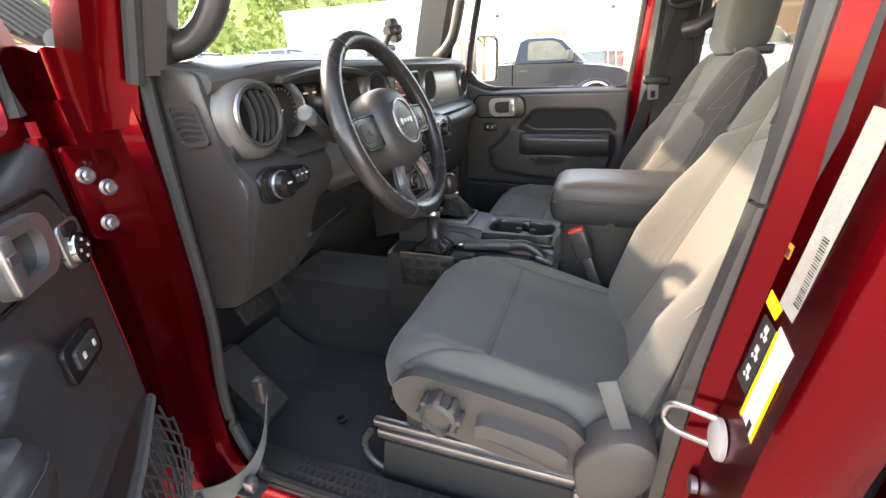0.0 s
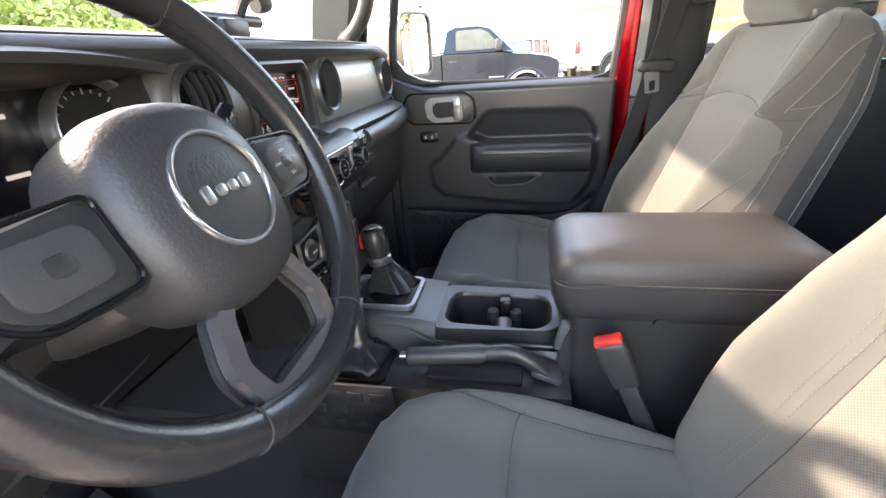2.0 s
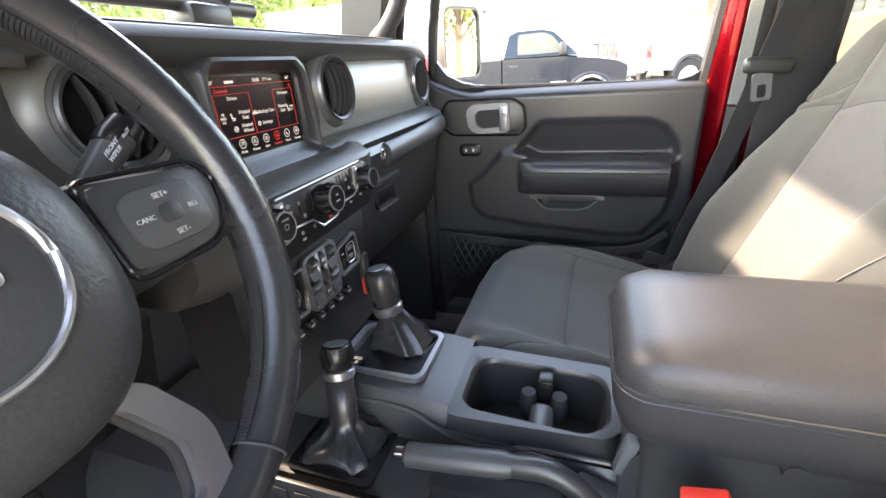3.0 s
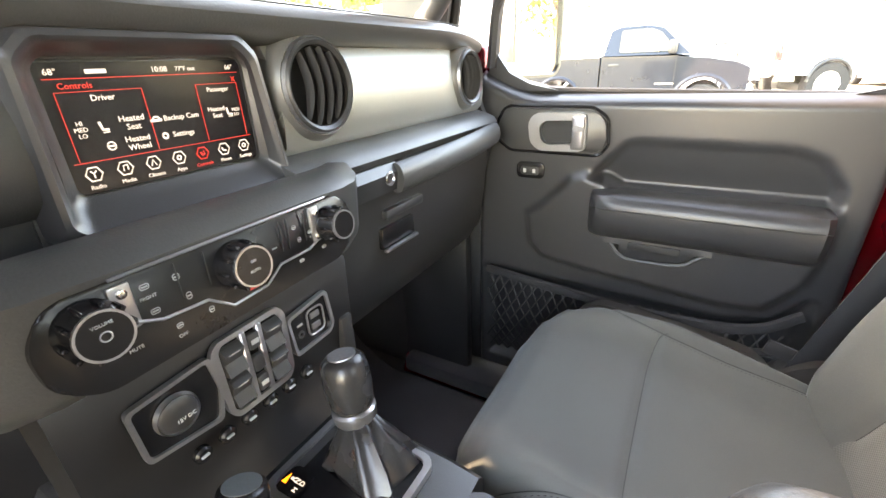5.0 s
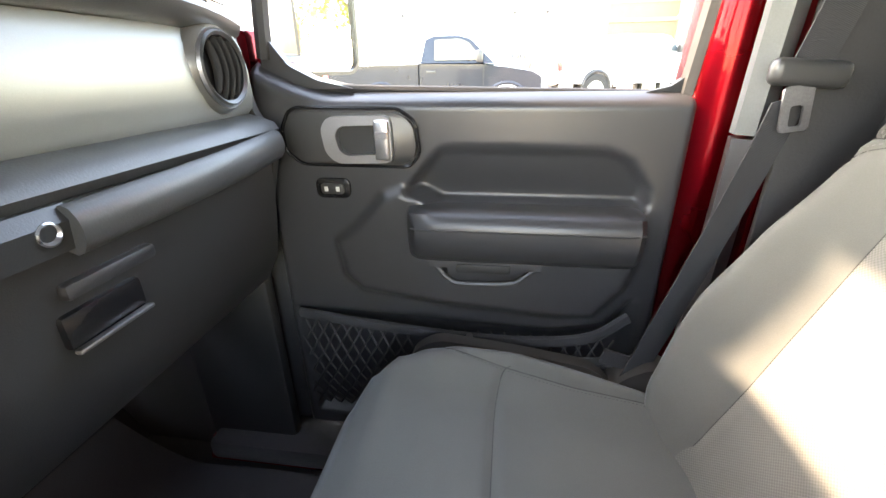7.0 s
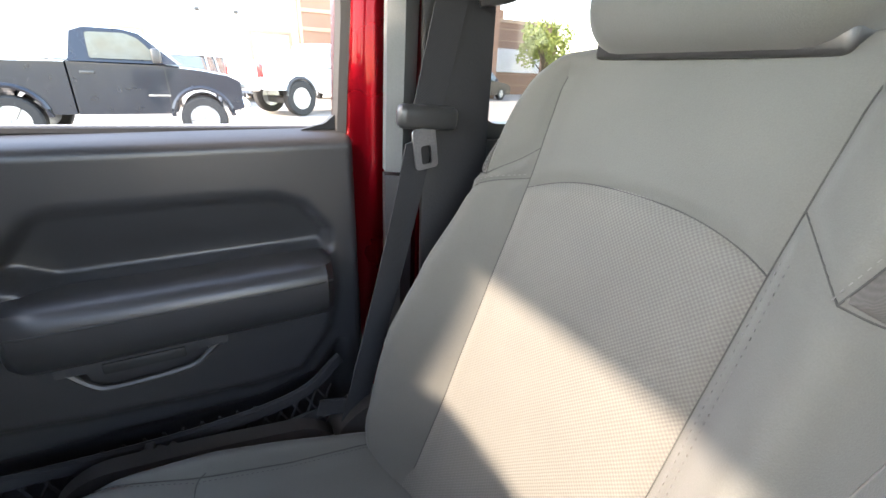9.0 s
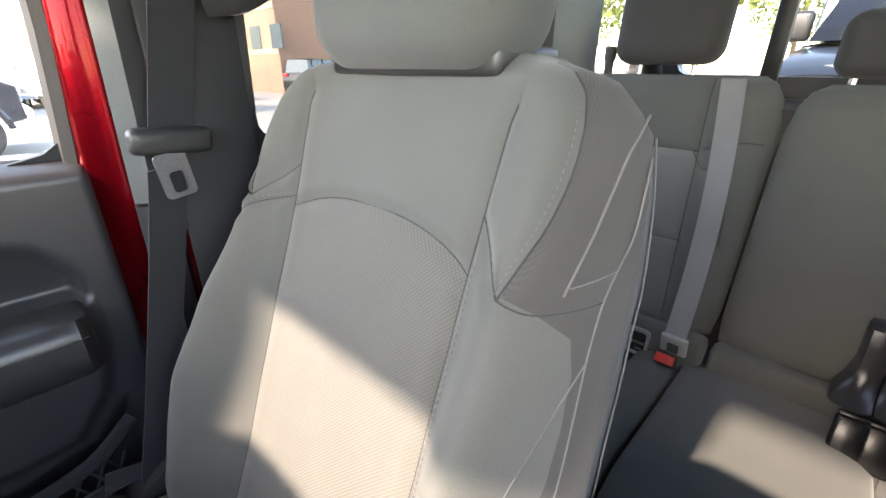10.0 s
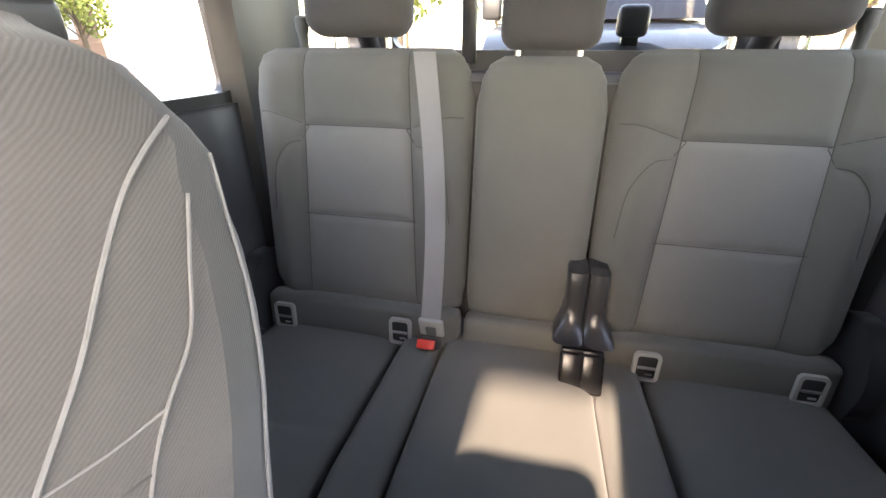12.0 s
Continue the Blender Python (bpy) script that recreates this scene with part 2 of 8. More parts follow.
LEATHER = mat("black_leather", (0.024, 0.024, 0.025), 0.27, grain=0.2, grain_scale=260, stain=0.2)
GLOSS = mat("gloss_black", (0.010, 0.010, 0.011), 0.26, stain=0.03, spec=0.32, coat=0.05, rvar=0.02)
RUBBER = mat("black_rubber", (0.02, 0.02, 0.021), 0.7, grain=0.3, grain_scale=300)
CARPET = mat("dark_carpet", (0.024, 0.024, 0.027), 0.95, grain=1.0, grain_scale=900, stain=0.3, sheen=0.2, spec=0.2)
MATR = mat("black_floor_mat", (0.034, 0.034, 0.038), 0.85, grain=0.9, grain_scale=600, stain=0.25, spec=0.3)
RED = mat("dark_red_metallic_paint", (0.135, 0.0008, 0.004), 0.28, metal=0.9, coat=0.2, spec=0.2, stain=0.08, stain_scale=3, grain_scale=2500)
CHROME = mat("bright_metal", (0.72, 0.72, 0.72), 0.14, metal=1.0, stain=0.05)
SATIN = mat("satin_silver", (0.46, 0.46, 0.47), 0.3, metal=0.9, stain=0.06)
STEEL = mat("bare_steel", (0.32, 0.32, 0.33), 0.35, metal=0.9, stain=0.2)
SHIELD = mat("warm_grey_seat_plastic", (0.058, 0.053, 0.049), 0.5, grain=0.3, grain_scale=600)
GREYPAD = mat("grey_green_pillar_trim", (0.085, 0.093, 0.093), 0.6, grain=0.3, grain_scale=500)
HEADL = mat("pale_headliner", (0.36, 0.355, 0.335), 0.9, grain=0.4, grain_scale=500)
WEB = weave("seat_belt_webbing", (0.040, 0.040, 0.042), 0.0016, ((0.3, 0.3, 1.0),), 0.3, 0.2)
PALEWEB = weave("grey_seat_belt_webbing", (0.24, 0.235, 0.235), 0.0016, ((0.3, 0.3, 1.0),), 0.2, 0.12)
REDPL = mat("red_plastic", (0.62, 0.035, 0.025), 0.4)
WHITE = mat("white_print", (0.62, 0.62, 0.60), 0.5, stain=0.04)
YELLOW = mat("yellow_print", (0.85, 0.6, 0.03), 0.5, stain=0.04)
ORANGE = mat("orange_sticker", (0.8, 0.3, 0.03), 0.5)
GREYLAB = mat("grey_foil_label", (0.27, 0.27, 0.25), 0.45, stain=0.25, stain_scale=60)
PRINT = mat("dim_white_print", (0.42, 0.42, 0.41), 0.5, stain=0.04)
SPOKE = mat("dark_satin_spoke", (0.21, 0.205, 0.22), 0.22, metal=0.7, stain=0.1)
# black for print, seams and gaps; also stands for shade inside recesses
INK = mat("black_print_and_shade", (0.02, 0.02, 0.02), 0.6)
GLASS = clear("window_glass")
DARKGLASS = clear("tinted_glass", (0.66, 0.67, 0.66))
VENTM = mat("dark_satin_vent_surround", (0.115, 0.112, 0.105), 0.36, metal=0.2, grain=0.08, grain_scale=900)
# near-black that paints the shade inside the air vents
WELL = mat("vent_throat_shade", (0.006, 0.006, 0.006), 0.8, spec=0.1)
STACKM = mat("dark_satin_console_face", (0.012, 0.012, 0.013), 0.42, stain=0.05)
LIDM = mat("padded_vinyl", (0.036, 0.036, 0.037), 0.44, grain=0.5, grain_scale=350, stain=0.2)
LATCH = mat("satin_black_plastic", (0.03, 0.03, 0.031), 0.29, stain=0.04, rvar=0.02)
ANCHOR = mat("pale_grey_plastic", (0.36, 0.36, 0.345), 0.4, stain=0.06)
MIRROR = mat("mirror_silver", (0.9, 0.9, 0.9), 0.01, metal=1.0, stain=0.0, rvar=0.0)
SCREEN = mat("screen_black", (0.010, 0.009, 0.011), 0.22, stain=0.05)
UI_WHITE = glow("display_white", (0.85, 0.87, 0.9), 0.032)
UI_RED = glow("display_red", (0.9, 0.05, 0.04), 0.030)
UI_ORANGE = glow("display_orange", (1.0, 0.25, 0.03), 0.10)
CONCRETE = mat("sunlit_pale_asphalt", (0.27, 0.235, 0.20), 0.9, grain=0.6, grain_scale=60, stain=0.2, stain_scale=0.4)
TAN = mat("tan_block_wall", (0.36, 0.25, 0.18), 0.9, grain=0.4, grain_scale=40, stain=0.12, stain_scale=0.7)
BROWN = mat("brown_block_wall", (0.25, 0.15, 0.105), 0.9, grain=0.4, grain_scale=40, stain=0.12, stain_scale=0.7)
PALEWALL = mat("white_metal_wall", (0.55, 0.54, 0.52), 0.6, stain=0.05, stain_scale=0.6)
DARKBLUE = mat("dark_blue_car_paint", (0.006, 0.010, 0.018), 0.3, coat=0.5, spec=0.3)
CARWHITE = mat("white_car_paint", (0.60, 0.61, 0.62), 0.3, coat=1.0)
CARSILVER = mat("silver_car_paint", (0.38, 0.4, 0.42), 0.3, coat=1.0, metal=0.5)
CARBLACK = mat("black_car_paint", (0.006, 0.006, 0.007), 0.3, coat=0.5, spec=0.3)
CARBLUE = mat("blue_car_paint", (0.03, 0.11, 0.3), 0.3, coat=1.0)
CARGLASS = mat("car_window_dark", (0.06, 0.08, 0.09), 0.08, stain=0.3)
TYRE = mat("tyre_rubber", (0.02, 0.02, 0.02), 0.85, grain=0.5, grain_scale=80)
TAILRED = mat("tail_lamp_red", (0.55, 0.02, 0.02), 0.2, coat=0.6)
LEAF = mat("spring_foliage", (0.16, 0.235, 0.05), 0.8, stain=0.45, stain_scale=0.5, tint=(0.32, 0.37, 0.10))
BARK = mat("bark", (0.1, 0.075, 0.05), 0.9, grain=0.5, grain_scale=30)

# ---- ground and car body ----
solo("ground", sheet(lambda u, v: Vector(((u - 0.5) * 900, (v - 0.5) * 900, 0)), 2, 2), CONCRETE, "sunlit pale asphalt of a car lot", "ground", kind="structure")

car = thing("car_body", (0.2, 0, 0), "dark red off-road car seen from inside, driver's door open", "car")


# floor pan, sills, tunnel, firewall
part("floor_pan", box((0.05, 0, 0.47), (1.9, 1.5, 0.06), 0.01), CARPET, car, "dark carpet")
part("rear_floor", box((1.35, 0, 0.52), (1.0, 1.44, 0.06), 0.01), CARPET, car)
part("tunnel", loft([[Vector((x, y, z)) for y, z in ((-0.19, 0.49), (-0.13, 0.66), (-0.10, 0.70), (0.14, 0.70), (0.17, 0.66), (0.21, 0.49))] for x in (-0.85, -0.4, 0.1, 0.55)]), CARPET, car)
part("firewall", loft([[Vector((x, y, z)) for x, z in ((-0.80, 0.49), (-0.93, 0.70), (-0.90, 1.15), (-0.96, 1.15), (-0.99, 0.70), (-0.86, 0.49))] for y in (-0.72, 0.72)]), CARPET, car)
for s in (-1, 1):
    part("sill", loft([[Vector((x, s * y, z)) for y, z in ((0.62, 0.50), (0.64, 0.545), (0.71, 0.55), (0.725, 0.535), (0.73, 0.51), (0.80, 0.505), (0.805, 0.40), (0.62, 0.40))] for x in (-0.62, 0.0, 0.6, 1.5)]), RED, car, "dark red painted rocker sill")
    part("sill_cover", box((-0.02, s * 0.668, 0.553), (1.02, 0.09, 0.014), 0.005), BLACK, car, "black ribbed plastic scuff strip")
    b = bmesh.new()
    for i in range(46):
        for j in range(3):
            box((-0.40 + i * 0.017 + (j % 2) * 0.008, s * (0.640 + j * 0.022), 0.5605), (0.009, 0.012, 0.003), 0.0, bm=b)
    part("tread_pattern", b, RUBBER, car, kind="stuff")
    part("door_seal", tube(spline([(-0.487, s * 0.675, 1.38), (-0.487, s * 0.682, 1.2), (-0.497, s * 0.68, 0.95), (-0.525, s * 0.685, 0.72), (-0.47, s * 0.695, 0.585), (-0.38, s * 0.70, 0.565), (0.22, s * 0.70, 0.565)], 8), 0.011), RUBBER, car)

# front posts: red hinge pillar with inner trim, then the slanted windscreen pillar
for s in (-1, 1):
    # passenger pillar is black: the footwell's shade is put into its colour
    part("hinge_pillar", loft([[Vector((x + dx, s * y, z)) for x, y in ((-0.50, 0.665), (-0.495, 0.70), (-0.52, 0.715), (-0.525, 0.775), (-0.55, 0.790), (-0.63, 0.785), (-0.65, 0.665))] for z, dx in ((0.42, 0.06), (0.52, 0.02), (0.62, -0.035), (0.8, -0.03), (1.0, 0.0), (1.2, 0.01), (1.30, 0.0), (1.345, -0.005))]), RED if s < 0 else RUBBER, car, "door hinge pillar")
    part("screen_pillar", loft([[Vector((x + dx, s * (y - dy), z)) for x, y in ((-0.50, 0.66), (-0.485, 0.69), (-0.495, 0.70), (-0.505, 0.748), (-0.555, 0.752), (-0.585, 0.71), (-0.57, 0.66))] for z, dx, dy in ((1.30, -0.012, -0.006), (1.36, 0.0, 0.0), (1.55, 0.045, 0.02), (1.72, 0.10, 0.045), (1.84, 0.14, 0.06))]), RED, car, "dark red windscreen pillar")
    part("pillar_trim", loft([[Vector((x + dx, s * (y - dy), z)) for x, y in ((-0.49, 0.615), (-0.465, 0.655), (-0.478, 0.69), (-0.56, 0.675), (-0.60, 0.62))] for z, dx, dy in ((1.37, 0.0, 0.0), (1.5, 0.035, 0.015), (1.62, 0.07, 0.03), (1.83, 0.14, 0.06))]), BLACK, car, "black pillar trim")
    part("pillar_seal", tube([(-0.475, s * 0.70, 1.36), (-0.43, s * 0.68, 1.55), (-0.37, s * 0.655, 1.74), (-0.34, s * 0.64, 1.83)], 0.012), RUBBER, car)
    # grab handle on the pillar
    part("pillar_grab_handle", tube(spline([(-0.50, s * 0.63, 1.405), (-0.455, s * 0.60, 1.42), (-0.41, s * 0.585, 1.47), (-0.385, s * 0.58, 1.55), (-0.375, s * 0.585, 1.62), (-0.42, s * 0.615, 1.66)], 6), 0.021, 10), BLACK, car)

part("cowl_side", prism([(-0.80, 1.30), (-0.53, 1.30), (-0.53, 1.410), (-0.60, 1.416), (-0.70, 1.43), (-0.80, 1.43)], (0, -0.730, 0), (1, 0, 0), (0, 0, 1), 0.045, 0.008), RED, car, "dark red painted cowl side")
# windscreen frame, header, roof, glass
part("cowl", box((-0.72, 0, 1.365), (0.24, 1.40, 0.05), 0.015), BLACK, car)
# unseen visor panel, added to lower the shadow line on the passenger seat
part("sun_visor", box((-0.415, 0.37, 1.705), (0.022, 0.40, 0.15), 0.010, 3, m=turn(0, 8, 0)), HEADL, car, "unseen pale visor panel added to shade the passenger seat")
part("header", loft([[Vector((x, y, z)) for x, z in ((-0.52, 1.79), (-0.46, 1.775), (-0.30, 1.80), (-0.30, 1.86), (-0.50, 1.86))] for y in (-0.66, 0.66)]), BLACK, car)
part("windscreen", sheet(lambda u, v: Vector((-0.63 + 0.13 * v - 0.03 * math.sin(math.pi * u), (u - 0.5) * (1.34 - 0.1 * v), 1.375 + 0.42 * v)), 12, 4), GLASS, car, "clear windscreen glass").visible_shadow = False
part("roof_panel", box((0.72, 0, 1.865), (2.2, 1.36, 0.05), 0.02), BLACK, car, "bare black inside of the hard top")
b = bmesh.new()
for s in (-1, 1):
    tube([(-0.36, s * 0.62, 1.80), (0.3, s * 0.62, 1.80), (1.5, s * 0.60, 1.80), (1.95, s * 0.62, 1.35), (1.98, s * 0.62, 0.6)], 0.035, 10, bm=b)
    tube([(0.42, s * 0.63, 1.80), (0.40, s * 0.66, 1.3), (0.40, s * 0.67, 0.6)], 0.038, 10, bm=b)
tube([(0.42, -0.63, 1.795), (0.42, 0.63, 1.795)], 0.035, 10, bm=b)
tube([(1.52, -0.6, 1.795), (1.52, 0.6, 1.795)], 0.035, 10, bm=b)
part("sport_bar", b, RUBBER, car, "black padded roll bar")

# hood and front wings outside the windscreen
part("hood", loft([[Vector((x, y, z)) for y, z in ((-0.66, 1.06), (-0.60, 1.12), (-0.2, 1.16), (0.2, 1.16), (0.60, 1.12), (0.66, 1.06))] for x in (-0.80, -1.3, -2.0)]), RED, car, "dark red hood")

# centre posts
for s in (-1, 1):
    lean = ((0.42, 0.02), (0.56, -0.012), (0.8, -0.010), (1.0, 0.0), (1.2, 0.018), (1.3, 0.026), (1.80, 0.05)) if s < 0 else ((0.42, 0.0), (0.8, -0.005), (1.2, 0.0), (1.80, 0.03))
    part("centre_post", loft([[Vector((x + dx, s * y, z)) for x, y in ((0.335, 0.615), (0.332, 0.640), (0.318, 0.652), (0.318, 0.662), (0.344, 0.672), (0.344, 0.785), (0.356, 0.797), (0.40, 0.802), (0.425, 0.795), (0.43, 0.785), (0.435, 0.74), (0.435, 0.69), (0.40, 0.615))] for z, dx in lean]), RED, car, "dark red centre door post")
    lt = ((0.60, -0.008), (0.9, -0.006), (1.21, 0.034 if s < 0 else 0.0)), ((1.215, 0.034 if s < 0 else 0.0), (1.45, 0.05 if s < 0 else 0.008), (1.80, 0.07 if s < 0 else 0.02))
    part("post_trim", loft([[Vector((x + dx, s * y, z)) for x, y in ((0.312, 0.612), (0.294, 0.626), (0.298, 0.648), (0.325, 0.655), (0.338, 0.63))] for z, dx in lt[1]]), GREYPAD if s > 0 else BLACK, car, "pillar trim, upper half")
    part("post_trim", loft([[Vector((x + dx, s * y, z)) for x, y in ((0.312, 0.614), (0.294, 0.628), (0.298, 0.648), (0.325, 0.655), (0.338, 0.63))] for z, dx in lt[0]]), DOORPL if s > 0 else BLACK, car, "pillar trim, lower half")
    part("kick_panel", box((-0.76, s * 0.68, 0.90), (0.44, 0.04, 0.86), 0.01), CARPET, car)

# rear side walls: doors with windows, quarter panels, tailgate
for s in (-1, 1):
    part("rear_door_panel", prism(fillet([(0.45, 0.56), (1.38, 0.56), (1.46, 0.75), (1.46, 1.245), (0.45, 1.245)], 0.03), (0, s * 0.70 + 0.04, 0), (1, 0, 0), (0, 0, 1), 0.08, 0.01), DOORPL, car, "dark grey rear door lining")
    part("rear_door_frame", ring_frame(fillet([(0.445, 1.24), (1.30, 1.24), (1.28, 1.82), (0.47, 1.82)], 0.04), fillet([(0.475, 1.268), (1.24, 1.268), (1.22, 1.77), (0.495, 1.77)], 0.03), (0, s * 0.69 + 0.02, 0), (1, 0, 0), (0, 0, 1), 0.04), BLACK, car, "black window frame")
    part("rear_door_skin", prism(fillet([(0.452, 0.52), (1.36, 0.52), (1.44, 0.75), (1.44, 1.255), (0.452, 1.255)], 0.02), (0, s * 0.785 + 0.018, 0), (1, 0, 0), (0, 0, 1), 0.036, 0.008), RED, car, "dark red rear door skin")
    part("rear_quarter", box((1.75, s * 0.72, 0.93), (0.55, 0.10, 0.72), 0.02), DOORPL, car)
    part("quarter_frame", ring_frame(fillet([(1.50, 1.27), (2.02, 1.27), (1.98, 1.82), (1.50, 1.82)], 0.04), fillet([(1.55, 1.33), (1.95, 1.33), (1.92, 1.75), (1.55, 1.75)], 0.05), (0, s * 0.69 + 0.02, 0), (1, 0, 0), (0, 0, 1), 0.05), BLACK, car)
for s in (-1, 1):
    part("rear_post_trim", loft([[Vector((x, s * y, z)) for x, y in ((1.22, 0.685), (1.24, 0.635), (1.34, 0.615), (1.47, 0.625), (1.50, 0.69))] for z in (0.6, 1.2, 1.5, 1.82)]), BLACK, car, "black rear post trim")
part("tailgate", box((2.02, 0, 0.88), (0.08, 1.36, 0.80), 0.02), DOORPL, car)
part("tailgate_frame", ring_frame(fillet([(-0.68, 1.26), (0.68, 1.26), (0.64, 1.84), (-0.64, 1.84)], 0.05), fillet([(-0.56, 1.345), (0.56, 1.345), (0.54, 1.76), (-0.54, 1.76)], 0.06), (2.0, 0, 0), (0, 1, 0), (0, 0, 1), 0.06), BLACK, car, "black rear window frame")
part("rear_window", box((2.02, 0, 1.55), (0.004, 1.12, 0.42)), DARKGLASS, car)
part("rear_pillar", box((1.99, 0.27, 1.55), (0.04, 0.05, 0.5), 0.01), BLACK, car)
part("bulkhead_front_low", box((-0.98, 0, 0.8), (0.04, 1.5, 0.8), 0.01), BLACK, car)
for s in (-1, 1):
    part("rear_door_glass", box((0.86, s * 0.70, 1.52), (0.78, 0.004, 0.52)), DARKGLASS, car, "dark tinted door glass")
    part("quarter_glass", box((1.74, s * 0.70, 1.54), (0.42, 0.004, 0.44)), DARKGLASS, car, "dark tinted quarter glass")
    # added black box standing in for the shade beside the passenger footwell
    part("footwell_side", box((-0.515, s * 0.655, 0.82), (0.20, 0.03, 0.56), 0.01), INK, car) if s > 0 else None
part("sill_carpet", box((-0.05, 0.655, 0.548), (1.10, 0.11, 0.05), 0.012), CARPET, car)
for s in (-1, 1):
    part("belt_trim", box((0.390, s * 0.609, 1.20), (0.104, 0.010, 1.20), 0.004), RUBBER, car, "black trim behind the seat belt")
# closed outer body: roof skin, nose, spare wheel on the tailgate
part("roof_skin", box((0.72, 0, 1.898), (2.24, 1.40, 0.012), 0.005), BLACK, car, "black hard top skin")
part("nose", loft([[Vector((x, y, z)) for y, z in ((-0.62, 0.55), (-0.62, 1.04), (-0.55, 1.09), (0.55, 1.09), (0.62, 1.04), (0.62, 0.55))] for x in (-1.03, -1.4, -1.98, -2.03)]), RED, car, "dark red nose")
part("spare_wheel", lathe([(0.24, -0.10), (0.37, -0.11), (0.395, -0.07), (0.395, 0.07), (0.37, 0.11), (0.24, 0.10)], (2.20, -0.27, 0.98), (1, 0, 0), 32, ring=True), TYRE, car, "black spare tyre on the tailgate")
part("spare_rim", lathe([(0.245, -0.04), (0.245, 0.06)], (2.20, -0.27, 0.98), (1, 0, 0), 24), STEEL, car, "steel rim")
part("high_brake_lamp", box((2.10, -0.275, 1.435), (0.05, 0.105, 0.10), 0.022, 3), BLACK, car, "black lamp housing above the spare wheel")
part("lamp_stalk", box((2.12, -0.275, 1.36), (0.03, 0.06, 0.10), 0.01, 2), BLACK, car)

# ---- dashboard ----
dash = thing("dashboard", (-0.4, 0, 1.2), "black dashboard with satin grey panel and round air vents", "dashboard")
YR, ZU = (0, 1, 0), (0, 0, 1)


def swept(profile, ys, shift=None):
    """A section in x, z carried along y; shift(y, i) moves its points."""
    rings = []
    for y in ys:
        ring = []
        for i, (x, z) in enumerate(profile):
            dx, dz = shift(y, i) if shift else (0, 0)
            ring.append(Vector((x + dx, y, z + dz)))
        rings.append(ring)
    return loft(rings)


def span(a, b, n):
    return [a + (b - a) * i / n for i in range(n + 1)]


top = [(-0.70, 1.372), (-0.58, 1.398), (-0.46, 1.400), (-0.392, 1.392), (-0.368, 1.384), (-0.360, 1.374), (-0.366, 1.362), (-0.385, 1.352), (-0.43, 1.345), (-0.70, 1.33)]
part("dash_top", swept(top, span(-0.655, 0.655, 40), lambda y, i: ((-0.02 * max(0, (abs(y) - 0.5) / 0.155) ** 2 if i > 2 else 0), -0.016 * max(0, (abs(y) - 0.45) / 0.2) ** 2)), SOFT, dash, "black soft dash top pad")
part("pad_stitching", tube([(-0.365, y, 1.388 - 0.016 * max(0, (abs(y) - 0.45) / 0.2) ** 2 - 0.002) for y in span(-0.6, 0.6, 30)], 0.001, 4), SEAM, dash)
panel = [(-0.43, 1.352), (-0.392, 1.350), (-0.382, 1.330), (-0.376, 1.30), (-0.375, 1.27), (-0.379, 1.248), (-0.390, 1.236), (-0.44, 1.23), (-0.5, 1.29)]
part("grey_panel", swept(panel, span(0.147, 0.645, 16)), TRIM, dash, "satin grey panel before the passenger")
part("grey_panel", swept(panel, span(-0.648, -0.520, 6)), BLACK, dash, "black panel behind the vent")
part("grey_panel", swept(panel, span(-0.232, -0.052, 6)), BLACK, dash, "black panel behind the vent")
# dial cluster
hood = [(-0.46, 1.372), (-0.37, 1.366), (-0.352, 1.358), (-0.356, 1.350), (-0.40, 1.352), (-0.47, 1.352)]
part("cluster_hood", swept(hood, span(-0.53, -0.222, 14), lambda y, i: (0, 0.014 * (1 - ((y + 0.376) / 0.155) ** 2) if i < 5 else 0)), SOFT, dash, "black hood over the dials")
cl = part("dial_cluster", box((-0.445, -0.376, 1.296), (0.03, 0.31, 0.125), 0.01), GLOSS, dash, "black dial cluster")
part("cluster_lower_lip", swept([(-0.44, 1.245), (-0.38, 1.243), (-0.352, 1.236), (-0.352, 1.226), (-0.44, 1.226)], span(-0.53, -0.222, 10)), BLACK, dash)
for yg in (-0.458, -0.262):
    part("dial_ring", lathe([(0.047, 0), (0.0500, 0.022), (0.0515, 0.024), (0.053, 0.022), (0.053, 0.0)], (-0.432, yg, 1.300), (1, 0, 0.05), 40, ring=True), SATIN, cl, "bright dial ring")
    part("dial_face", lathe([(0.046, 0), (0.046, 0.002)], (-0.430, yg, 1.300), (1, 0, 0.05), 32), INK, cl, "black dial face")
    b = bmesh.new()
    for i in range(19):
        a = radians(220 - i * 260 / 18)
        box((-0.4268, yg + 0.039 * math.cos(a), 1.300 + 0.039 * math.sin(a)), (0.001, 0.006 if i % 3 == 0 else 0.0035, 0.0012), 0, m=turn(math.degrees(a), 0, 0), bm=b)
    part("dial_ticks", b, PRINT, cl, "white dial marks", kind="stuff")
    a = radians(205)
    part("dial_needle", tube([(-0.425, yg, 1.300), (-0.425, yg + 0.036 * math.cos(a), 1.300 + 0.036 * math.sin(a))], 0.0012, 5), UI_ORANGE, cl, "orange needle")
part("cluster_display", box((-0.4285, -0.36, 1.298), (0.002, 0.066, 0.086), 0.003), SCREEN, cl, "small black display")
for i, (yy, zz, w) in enumerate(((-0.375, 1.325, 0.016), (-0.345, 1.325, 0.012), (-0.372, 1.285, 0.004), (-0.350, 1.275, 0.02))):
    part("display_bar", box((-0.4268, yy, zz), (0.0008, w, 0.004)), UI_WHITE, cl)


